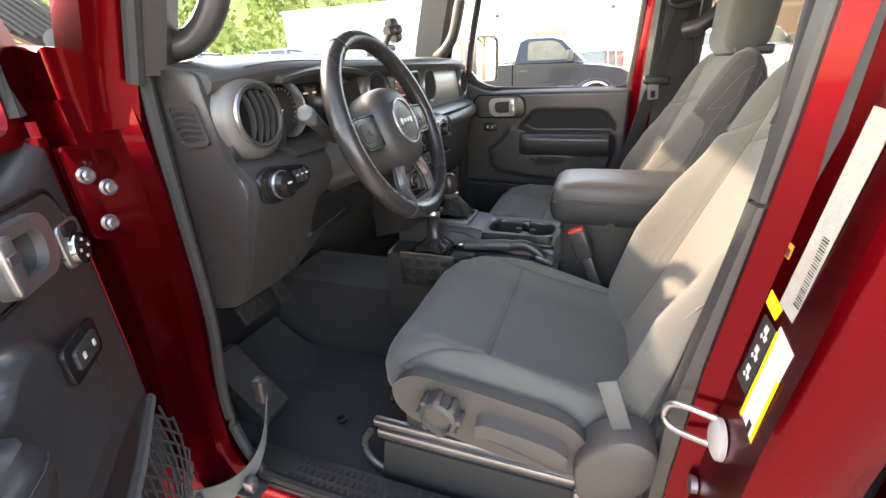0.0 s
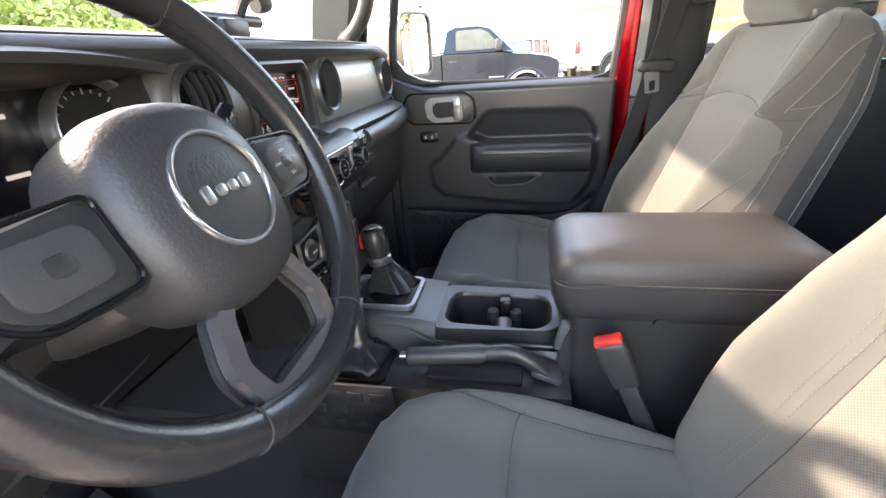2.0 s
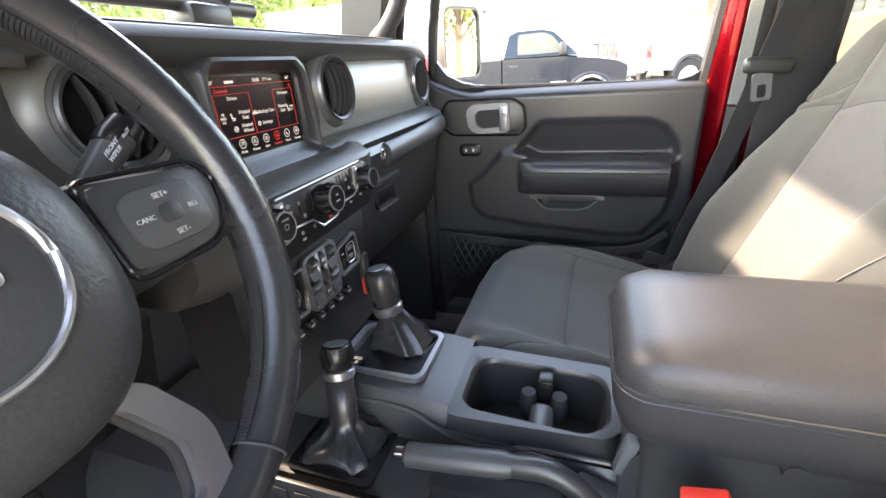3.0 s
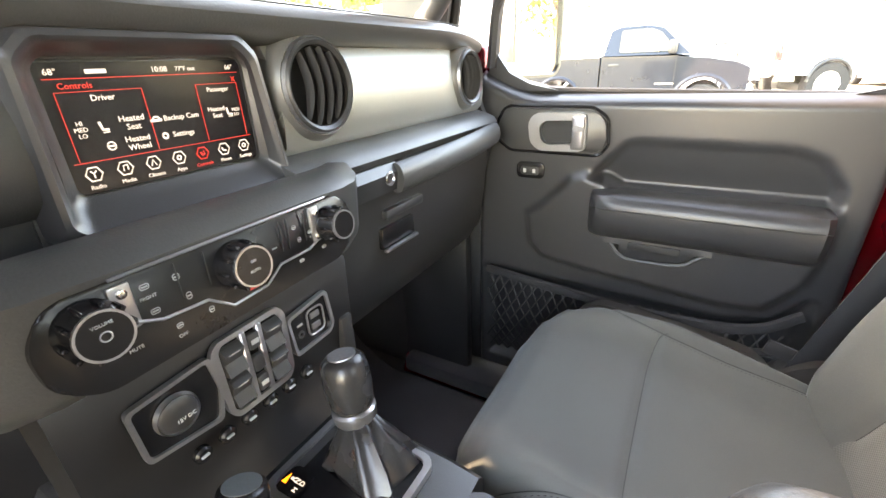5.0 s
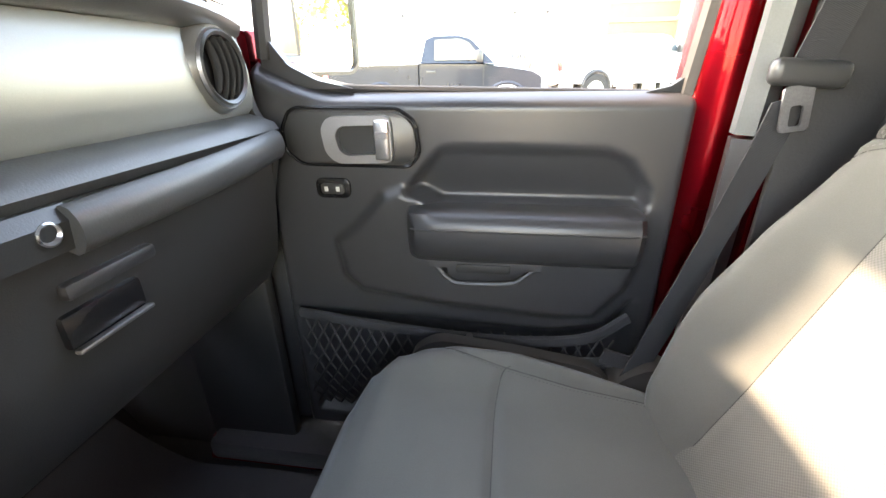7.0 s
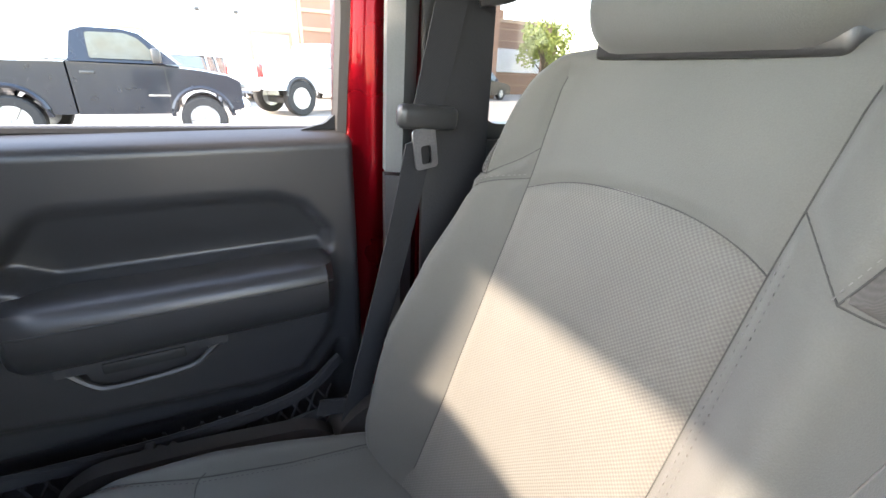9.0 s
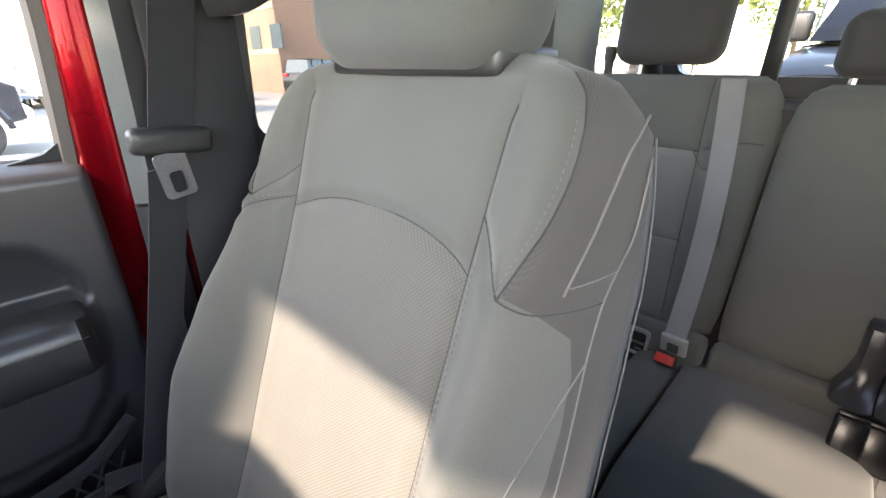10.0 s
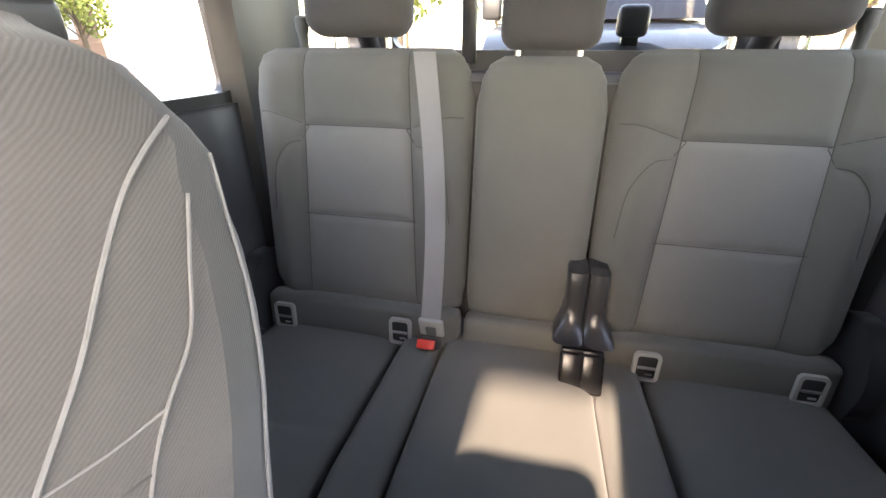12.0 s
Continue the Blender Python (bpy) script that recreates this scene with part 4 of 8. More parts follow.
for z, m in ((1.087, BLACK), (1.061, RUBBER), (1.037, BLACK)):
    k = part("lock_switch", box((LX + 0.004, 0.028, z), (0.008, 0.013, 0.019), 0.003, 2), m, p2)
    if m is BLACK:
        part("switch_mark", box((LX + 0.0083, 0.028, z), (0.0008, 0.008, 0.005)), PRINT, k)
for y in (0.0190, 0.0370):
    part("divider", box((LX + 0.002, y, 1.062), (0.008, 0.0062, 0.080), 0.0015, 1), SATIN, p2)
p3 = plate(fillet([(0.070, 1.084), (0.130, 1.092), (0.134, 1.046), (0.127, 1.036), (0.073, 1.034)], 0.006), fillet([(0.0735, 1.0805), (0.1265, 1.0880), (0.1300, 1.047), (0.125, 1.040), (0.0765, 1.038)], 0.005), "satin rimmed plug plate")
part("usb_frame", tube([(LX + 0.003, 0.108 + y, 1.063 + z) for y, z in rounded(0.024, 0.032, 0.006)], 0.0012, 5, closed=True), SATIN, p3)
for z in (1.070, 1.056):
    part("usb_port", box((LX + 0.002, 0.108, z), (0.003, 0.013, 0.007), 0.001), STEEL, p3)
part("aux_port", lathe([(0.0045, 0), (0.0045, 0.003), (0.0025, 0.003), (0.002, 0.001)], (LX, 0.086, 1.056), (1, 0, 0), 14), RUBBER, p3)
part("aux_mark", box((LX + 0.0022, 0.086, 1.068), (0.001, 0.007, 0.0022)), PRINT, p3)
for i in range(6):
    y, z = -0.043 + i * 0.0257, 1.003
    r_ = part("round_switch", lathe([(0.0085, 0), (0.0085, 0.005), (0.0065, 0.007), (0.001, 0.006)], (-0.344, y, z), (1, 0, -0.05), 18), GLOSS, stack, "small round switch")
    part("switch_mark", box((-0.3366, y, z), (0.002, 0.0075, 0.0018)), PRINT, r_)
part("net_pocket", box((-0.35, 0.162, 0.985), (0.015, 0.02, 0.10), 0.004), BLACK, stack)

# things on the dash top: a folded mount arm with a clamp
mount = thing("device_mount", (-0.5, 0.02, 1.40), "black folding device mount bar on the dash top", "mount")
part("mount_bar", tube([(-0.47, -0.14, 1.425), (-0.47, 0.16, 1.425)], 0.010, 10), BLACK, mount)
part("mount_foot", box((-0.47, 0.06, 1.41), (0.05, 0.07, 0.03), 0.008), BLACK, mount)
part("mount_arm", tube(spline([(-0.47, 0.10, 1.425), (-0.46, 0.12, 1.46), (-0.46, 0.15, 1.485)], 5), 0.009, 8), RUBBER, mount)
for dy, dz in ((0.14, 1.49), (0.17, 1.475), (0.165, 1.455), (0.125, 1.47)):
    part("clamp_knob", lathe([(0.015, -0.014), (0.017, 0), (0.015, 0.014)], (-0.46, dy, dz), (0.3, 1, 0.2), 14), BLACK, mount)

# ---- steering wheel ----
wheel = thing("steering_wheel", (-0.23, -0.374, 1.26), "black leather steering wheel with dark satin lower spokes", "steering wheel")
WC, WA, WR = Vector((-0.228, -0.374, 1.257)), Vector((0.927, 0, 0.375)), Vector((0, 1, 0))
WV = Vector((-0.375, 0, 0.927))


def wp(a, b, c=0.0):
    """Wheel plane: a to the right, b up, c towards the driver."""
    return WC + WR * a + WV * b + WA * c


rings = []
for i in range(73):
    a = 2 * math.pi * i / 72
    c = wp(0.176 * math.cos(a), 0.176 * math.sin(a))
    rad = WR * math.cos(a) + WV * math.sin(a)
    g = 0.0160 + 0.0016 * abs(math.cos(a)) ** 4
    rings.append([c + rad * g * math.cos(t) + WA * g * 1.12 * math.sin(t) for t in [2 * math.pi * k / 14 for k in range(14)]])
part("rim", loft(rings, cap=False), LEATHER, wheel, "black leather rim")
for a0, a1 in ((25, 62), (-62, -25), (118, 155), (205, 242)):
    b = bmesh.new()
    n = 46
    for i in range(n):
        a = radians(a0 + (a1 - a0) * i / n)
        tube([wp(0.1605 * math.cos(a), 0.1605 * math.sin(a), -0.004), wp(0.159 * math.cos(a + 0.012), 0.159 * math.sin(a + 0.012), 0.002), wp(0.1605 * math.cos(a + 0.02), 0.1605 * math.sin(a + 0.02), 0.007)], 0.0018, 5, bm=b)
    part("rim_lacing", b, LEATHER, wheel, "black cross stitching", kind="stuff")
for ang in (62, -62, 118, -118):
    a = radians(ang)
    c = wp(0.176 * math.cos(a), 0.176 * math.sin(a))
    rad = WR * math.cos(a) + WV * math.sin(a)
    part("rim_joint", tube([c + rad * 0.0168 * math.cos(t) + WA * 0.0188 * math.sin(t) for t in [2 * math.pi * k / 18 for k in range(18)]], 0.0010, 4, closed=True), SEAM, wheel)
hub_out = [(0.078 * math.copysign(abs(math.cos(t)) ** 0.8, math.cos(t)), 0.002 + (0.076 if math.sin(t) > 0 else 0.086) * math.copysign(abs(math.sin(t)) ** 0.8, math.sin(t))) for t in [2 * math.pi * i / 40 for i in range(40)]]
prof = [(1.0, -0.045), (1.03, -0.012), (1.0, 0.004), (0.93, 0.016), (0.78, 0.024), (0.55, 0.029), (0.25, 0.031), (0.02, 0.0315)]
part("hub_pad", loft([[wp(x * f, y * f, c) for x, y in hub_out] for f, c in prof]), LIDM, wheel, "black airbag pad")
b = tube([wp(0.044 * math.cos(t), 0.001 + 0.044 * math.sin(t), 0.0305) for t in [2 * math.pi * i / 40 for i in range(40)]], 0.0022, 8, closed=True)
part("emblem_ring", b, SATIN, wheel, "bright emblem ring")
part("emblem_disc", lathe([(0.042, -0.006), (0.042, 0.0028), (0.001, 0.004)], wp(0, 0.001, 0.027), WA, 32), BLACK, wheel, "black emblem disc")
for x, w, h in ((-0.022, 0.009, 0.014), (-0.008, 0.010, 0.009), (0.005, 0.010, 0.009), (0.019, 0.010, 0.012)):
    part("emblem_shape", prism(rounded(w, h, 0.003, 4, x, 0.001), WC + WA * 0.0305, WR, WV, 0.0022, 0.0008), SATIN, wheel, "bright raised emblem shape")
# side spokes with key pods
for s in (-1, 1):
    part("spoke", loft([[wp(s * x, y, c) for y, c in ((0.030 - d, 0.006), (0.034 - d, -0.004), (0.030 - d, -0.020), (-0.028 + d, -0.020), (-0.034 + d, -0.004), (-0.028 + d, 0.006))] for x, d in ((0.055, 0.0), (0.085, 0.0), (0.13, 0.004), (0.150, 0.008), (0.165, 0.004))]), BLACK, wheel)
    pod = part("key_pod", prism(fillet([(s * 0.080, 0.028), (s * 0.146, 0.025), (s * 0.156, 0.016), (s * 0.150, -0.012), (s * 0.134, -0.024), (s * 0.081, -0.024)][::s], 0.008), WC + WA * 0.003, WR, WV, 0.006, 0.002), BLACK, wheel, "black key pod")
    part("pod_rim", tube([wp(x, y, 0.0075) for x, y in fillet([(s * 0.077, 0.032), (s * 0.148, 0.029), (s * 0.160, 0.017), (s * 0.154, -0.014), (s * 0.136, -0.028), (s * 0.078, -0.028)], 0.009)], 0.0018, 6, closed=True), GLOSS, pod)
    part("key_pad", prism(rounded(0.052, 0.036, 0.011, cx=s * 0.116, cy=0.001), WC + WA * 0.0085, WR, WV, 0.003, 0.0012), SOFT, pod)
    part("centre_key", prism(rounded(0.015, 0.012, 0.004, cx=s * 0.116, cy=0.001), WC + WA * 0.0115, WR, WV, 0.0012, 0.0005), BLACK, pod)
    if s > 0:
        writing("SET+", wp(0.116, 0.0125, 0.0118), WR, WV, 0.0048, PRINT, pod)
        writing("SET-", wp(0.117, -0.0115, 0.0118), WR, WV, 0.0048, PRINT, pod)
        writing("RES", wp(0.132, 0.001, 0.0118), WR, WV, 0.0042, PRINT, pod)
        writing("CANC", wp(0.100, 0.001, 0.0118), WR, WV, 0.0042, PRINT, pod)
# lower twin spoke, silver
frame_o = [(-0.052, -0.070), (0.052, -0.070), (0.070, -0.115), (0.060, -0.166), (-0.060, -0.166), (-0.070, -0.115)]
frame_i = [(-0.038, -0.078), (0.038, -0.078), (0.054, -0.118), (0.046, -0.149), (-0.046, -0.149), (-0.054, -0.118)]
part("lower_spoke", ring_frame(fillet(frame_o, 0.012), fillet(frame_i, 0.008), WC - WA * 0.008, WR, WV, 0.012), SPOKE, wheel, "dark satin lower spoke frame")
part("spoke_back", ring_frame(fillet([(x * 1.06, y * 1.0 - 0.0) for x, y in frame_o], 0.012), fillet([(x * 0.92, y * 0.99 - 0.001) for x, y in frame_i], 0.008), WC - WA * 0.014, WR, WV, 0.005), BLACK, wheel)
# column and stalks
part("column_shroud", loft([[wp(x * f, y * f - 0.01, c) for x, y in rounded(0.13, 0.12, 0.04, 6)] for f, c in ((0.55, -0.045), (0.85, -0.06), (1.0, -0.10), (1.0, -0.19))]), BLACK, wheel, "black column shroud")
for s, tip in ((-1, (-0.280, -0.575, 1.300)), (1, (-0.318, -0.205, 1.298))):
    p0 = wp(s * 0.05, 0.0, -0.085)
    p1 = Vector(tip)
    mid = p0.lerp(p1, 0.55) + Vector((0, 0, -0.006))
    st_ = part("stalk", tube(spline([p0, mid, p1], 6), [0.009 + 0.006 * (i / 12) ** 2 for i in range(13)], 12, flat=0.8), BLACK, wheel, "black control stalk")
    part("stalk_tip", lathe([(0.013, 0), (0.0145, 0.01), (0.013, 0.024), (0.009, 0.027)], p1 - (p1 - mid).normalized() * 0.01, (p1 - mid), 14), GREYPAD if s < 0 else GLOSS, st_)
    if s > 0:
        dd = (p1 - mid).normalized()
        writing("FRONT\nWIPER", mid.lerp(p1, 0.72) + WA * 0.0142, dd, WV, 0.0050, WHITE, st_)
        writing("MIST", mid.lerp(p1, 0.98) + WA * 0.0142, dd, WV, 0.0040, WHITE, st_)
        writing("PULL", mid.lerp(p1, 0.22) + WA * 0.0115, dd, WV, 0.0055, WHITE, st_)

# ---- floor console ----
con = thing("floor_console", (0.0, 0.03, 0.6), "black plastic floor console with shifter, cup holders and armrest box", "console")
body = [[Vector((x, y, z)) for y, z in ((-0.155, 0.62), (-0.150, 0.80), (-0.140, 0.855), (-0.125, 0.862), (-0.055, zl), (-0.040, zt - 0.012), (-0.030, zt), (0.118, zt), (0.128, zt - 0.01), (0.135, 0.80), (0.140, 0.62))] for x, zl, zt in ((-0.40, 0.865, 0.925), (-0.33, 0.865, 0.925), (-0.17, 0.862, 0.918), (-0.135, 0.860, 0.912))]
part("console_front", loft(body), BLACK, con)
# cup holder deck with two wells
zt = 0.912
deck_o = fillet([(-0.137, -0.048), (0.066, -0.040), (0.085, -0.022), (0.088, 0.085), (0.075, 0.10), (-0.137, 0.108)], 0.012)
well_o = fillet([(-0.118, -0.012), (-0.104, -0.026), (0.040, -0.034), (0.066, -0.012), (0.068, 0.058), (0.052, 0.075), (-0.100, 0.080), (-0.118, 0.062)], 0.012)


def resample(poly, n):
    pts = [Vector((x, y, 0)) for x, y in poly]
    L = [0]
    for a, c in zip(pts, pts[1:] + pts[:1]):
        L.append(L[-1] + (c - a).length)
    out = []
    k0 = max(range(len(pts)), key=lambda i: pts[i].x + pts[i].y)
    for i in range(n):
        d = (L[k0] + L[-1] * i / n) % L[-1]
        j = max(q for q in range(len(pts)) if L[q] <= d + 1e-9)
        a, c = pts[j], pts[(j + 1) % len(pts)]
        t = (d - L[j]) / max(1e-9, L[j + 1] - L[j])
        p = a.lerp(c, t)
        out.append((p.x, p.y))
    return out


do, wo = resample(deck_o, 48), resample(well_o, 48)


def lvl(poly, z, f=1.0):
    cx, cy = sum(p[0] for p in poly) / len(poly), sum(p[1] for p in poly) / len(poly)
    return [Vector((cx + (x - cx) * f, cy + (y - cy) * f, z)) for x, y in poly]


part("cup_deck", loft([lvl(do, 0.70), lvl(do, zt - 0.008), lvl(do, zt, 0.985), lvl(wo, zt, 1.05), lvl(wo, zt - 0.004, 1.0), lvl(wo, zt - 0.012, 0.985)], cap=False), BLACK, con, "black cup holder deck")
# the wells' inner shade is put into this near-black colour
part("cup_well", loft([lvl(wo, zt - 0.008, 0.985), lvl(wo, zt - 0.03, 0.97), lvl(wo, zt - 0.085, 0.92), lvl(wo, zt - 0.086, 0.3)], cap=False), INK, con, "near-black cup wells, their shade put into the colour")
part("cup_bridge", loft([[Vector((x, y, z)) for x, z in ((-0.034, zt - 0.08), (-0.030, zt - 0.016), (-0.022, zt - 0.010), (-0.008, zt - 0.010), (0.0, zt - 0.016), (0.004, zt - 0.08))] for y in (-0.026, 0.010, 0.012)]), BLACK, con)
part("cup_clip", box((-0.014, 0.048, zt - 0.012), (0.022, 0.028, 0.04), 0.004, 2), GLOSS, con)
for x in (-0.036, 0.006):
    part("cup_finger", lathe([(0.010, -0.022), (0.013, 0.0), (0.010, 0.022)], (x, 0.030, zt - 0.03), (0, 0, 1), 14), RUBBER, con, "rubber cup finger")
part("console_side", loft([[Vector((x, y, z)) for y, z in ((-0.155, 0.62), (-0.152, 0.80), (-0.138, 0.858), (-0.060, 0.866 - d), (-0.048, 0.888 - d), (-0.046, 0.62))] for x, d in ((-0.137, 0.0), (-0.06, 0.004), (0.0, 0.012), (0.095, 0.012))]), BLACK, con)
# seam and step on the driver flank
part("flank_line", tube(spline([(-0.33, -0.040, 0.905), (-0.20, -0.043, 0.905), (-0.15, -0.05, 0.89), (-0.11, -0.053, 0.878), (-0.05, -0.054, 0.880), (-0.03, -0.053, 0.888), (0.07, -0.05, 0.888)], 5), 0.003, 6), SOFT, con)
# shifter gate, boot, knob
gate_o, gate_i = rounded(0.145, 0.118, 0.016, cx=-0.253, cy=0.048), rounded(0.130, 0.104, 0.013, cx=-0.253, cy=0.048)
part("gate_trim", ring_frame(gate_o, gate_i, (0, 0, 0.920), (1, 0, 0), (0, 1, 0), 0.009), SATIN, con, "satin silver gate frame")
part("gate_plate", prism(gate_i, (0, 0, 0.918), (1, 0, 0), (0, 1, 0), 0.006), GLOSS, con)
bo = [(-0.245, 0.075, 0.926), (-0.248, 0.076, 0.94), (-0.255, 0.077, 0.962), (-0.262, 0.079, 0.978)]
rg = []
for (x, y, z), hw, p in zip(bo, (0.046, 0.040, 0.026, 0.018), (0.5, 0.6, 0.8, 1.0)):
    rg.append([Vector((x + hw * math.copysign(abs(math.cos(t)) ** p, math.cos(t)) * (1 + 0.10 * math.sin(7 * t)), y + hw * 0.85 * math.copysign(abs(math.sin(t)) ** p, math.sin(t)) * (1 + 0.10 * math.cos(5 * t)), z + 0.003 * math.sin(9 * t))) for t in [2 * math.pi * i / 36 for i in range(36)]])
shifter = part("shifter_boot", loft(rg), LEATHER, con, "creased black leather boot", sharp=85)
ax = Vector((-0.16, 0.06, 0.985)).normalized()
ko = Vector((-0.266, 0.080, 0.972))
part("shifter_collar", lathe([(0.021, 0.0), (0.0235, 0.003), (0.0245, 0.014), (0.022, 0.017)], ko, ax, 24), SATIN, con, "satin silver collar")
part("shifter_knob", lathe([(0.020, 0.016), (0.0235, 0.022), (0.0255, 0.040), (0.0255, 0.060), (0.0235, 0.072), (0.018, 0.078), (0.012, 0.079), (0.001, 0.0785)], ko, ax, 28), LEATHER, con, "black shifter knob")
part("shifter_cap", lathe([(0.0155, 0.0772), (0.0145, 0.080), (0.001, 0.0803)], ko, ax, 24), STEEL, con, "grey metal knob cap")
part("shifter_button", box(ko + Vector((-0.033, 0.002, 0.048)), (0.012, 0.018, 0.03), 0.005, 2), REDPL, con, "red release button")
part("gear_window", prism(rounded(0.030, 0.034, 0.008, cx=-0.300, cy=0.012), (0, 0, 0.9245), (1, 0, 0), (0, 1, 0), 0.003), SCREEN, con, "gear display")
writing("R", (-0.303, 0.014, 0.9282), (0, 1, 0), (-1, 0, 0), 0.008, UI_WHITE, con)
writing("N", (-0.297, 0.014, 0.9282), (0, 1, 0), (-1, 0, 0), 0.008, UI_WHITE, con)
writing("D", (-0.290, 0.014, 0.9282), (0, 1, 0), (-1, 0, 0), 0.008, UI_WHITE, con)
writing("M", (-0.292, 0.005, 0.9282), (0, 1, 0), (-1, 0, 0), 0.007, UI_WHITE, con)
part("gear_lamp", prism([(-0.313, 0.006), (-0.307, 0.006), (-0.310, 0.018)], (0, 0, 0.9275), (1, 0, 0), (0, 1, 0), 0.0006), UI_ORANGE, con, "orange park light")
# transfer lever
to = Vector((-0.268, -0.085, 0.868))
rg = []
for z, hw, p in ((0.0, 0.050, 0.45), (0.005, 0.048, 0.45), (0.011, 0.042, 0.5), (0.015, 0.031, 0.6), (0.024, 0.0235, 0.8), (0.028, 0.0195, 0.9), (0.036, 0.0200, 1), (0.050, 0.0200, 1), (0.088, 0.0195, 1)):
    k = 1 if z < 0.03 else 0
    rg.append([to + Vector((hw * math.copysign(abs(math.cos(t)) ** p, math.cos(t)) * (1 + 0.09 * k * math.sin(8 * t)) - z * 0.12, hw * 0.9 * math.copysign(abs(math.sin(t)) ** p, math.sin(t)) * (1 + 0.08 * k * math.cos(6 * t)) + z * 0.30, z + 0.004 * k * math.sin(7 * t))) for t in [2 * math.pi * i / 40 for i in range(40)]])
part("transfer_boot", loft(rg), LEATHER, con, "creased black leather boot", sharp=85)
ta = Vector((-0.12, 0.30, 0.95)).normalized()
tk = to + Vector((-0.0106, 0.0264, 0.086))
part("transfer_collar", lathe([(0.018, 0.0), (0.021, 0.003), (0.0215, 0.012), (0.019, 0.014)], tk, ta, 22), SATIN, con, "satin silver collar")
part("transfer_knob", lathe([(0.018, 0.013), (0.0215, 0.019), (0.0225, 0.036), (0.0205, 0.045), (0.016, 0.048), (0.001, 0.0478)], tk, ta, 26), GLOSS, con, "black transfer knob")
part("transfer_cap", lathe([(0.0165, 0.0462), (0.0165, 0.0486), (0.001, 0.0492)], tk, ta, 24), GREYPAD, con, "pale knob cap with pattern")
part("boot_frame", ring_frame(rounded(0.125, 0.105, 0.012, cx=-0.268, cy=-0.088), rounded(0.105, 0.085, 0.010, cx=-0.268, cy=-0.088), (0, 0, 0.860), (1, 0, 0), (0, 1, 0), 0.006), GLOSS, con)
# parking brake
# black box gives the brake slot's shade as colour; nothing is cut
part("brake_slot", box((-0.06, -0.095, 0.861), (0.16, 0.045, 0.010), 0.004, 2), INK, con)
part("brake_arm", tube(spline([(-0.04, -0.090, 0.898), (0.0, -0.090, 0.902), (0.03, -0.092, 0.890), (0.055, -0.095, 0.868)], 6), [0.013] * 19, 10, flat=1.1), BLACK, con, "black brake arm")
grip = tube([(-0.172, -0.100, 0.890), (-0.168, -0.100, 0.8905), (-0.11, -0.096, 0.894), (-0.05, -0.091, 0.898), (-0.040, -0.090, 0.8985)], [0.010, 0.0155, 0.0165, 0.017, 0.014], 14, flat=0.95)
part("brake_grip", grip, SOFT, con, "grey ribbed brake grip")
part("brake_button", lathe([(0.0085, 0), (0.0085, 0.012), (0.006, 0.014)], (-0.172, -0.100, 0.890), (-1, -0.06, -0.03), 14), CHROME, con, "bright brake button")
part("brake_plate", box((0.058, -0.085, 0.868), (0.05, 0.05, 0.012), 0.004, 2, m=turn(0, 20, 0)), STEEL, con)
# molle style panel on the driver flank
mp = part("grid_panel", box((-0.265, -0.163, 0.825), (0.165, 0.006, 0.105), 0.002), BLACK, con, "black slotted side panel")
for i in range(4):
    for j in range(3):
        # black pads put the holes' shade into colour; the panel stays whole
        part("slot", box((-0.32 + i * 0.037 + (j % 2) * 0.004, -0.1665, 0.855 - j * 0.031), (0.026, 0.004, 0.019), 0.003, 2), INK, mp)
# armrest box and lid
part("armrest_box", loft([[Vector((x, y, z)) for x, y in rounded(0.36 + dx * 2, 0.190, 0.02, 4, 0.275, 0.006)] for z, dx in ((0.55, 0.0), (0.75, 0.0), (0.90, 0.0), (0.984, 0.004))]), BLACK, con, "black plastic armrest box")
part("box_front_step", loft([[Vector((x, y, z)) for x, z in ((0.075, 0.70), (0.078, 0.90), (0.086, 0.93), (0.11, 0.96), (0.12, 0.70))] for y in (-0.075, 0.115)]), BLACK, con)
part("box_latch", box((0.082, -0.066, 0.925), (0.016, 0.018, 0.055), 0.006, 2, m=turn(0, 12, 0)), GREYPAD, con, "grey latch")
lo = rounded(0.385, 0.210, 0.035, 7, 0.252, 0.004)
lid = part("armrest_lid", loft([lvl(lo, z, f) for z, f in ((0.976, 0.91), (0.981, 0.95), (1.004, 0.99), (1.034, 1.0), (1.052, 0.985), (1.066, 0.95), (1.076, 0.88), (1.083, 0.70), (1.086, 0.3), (1.086, 0.02))]), LIDM, con, "black padded armrest lid")
part("lid_seam", tube([p + Vector((0, 0, 0)) for p in lvl(lo, 1.040, 1.001)], 0.0013, 5, closed=True), SEAM, lid)
part("lid_stitching", tube([p for p in lvl(lo, 1.034, 1.002)], 0.0008, 4, closed=True), DOORPL, lid)
part("lid_tab", lathe([(0.010, -0.006), (0.010, 0.006)], (0.215, -0.093, 0.976), (0, 1, 0), 16), BLACK, con)
# pedals and floor mats
ped = thing("pedals", (-0.74, -0.28, 0.7), "black rubber pads on steel pedals", "pedals")
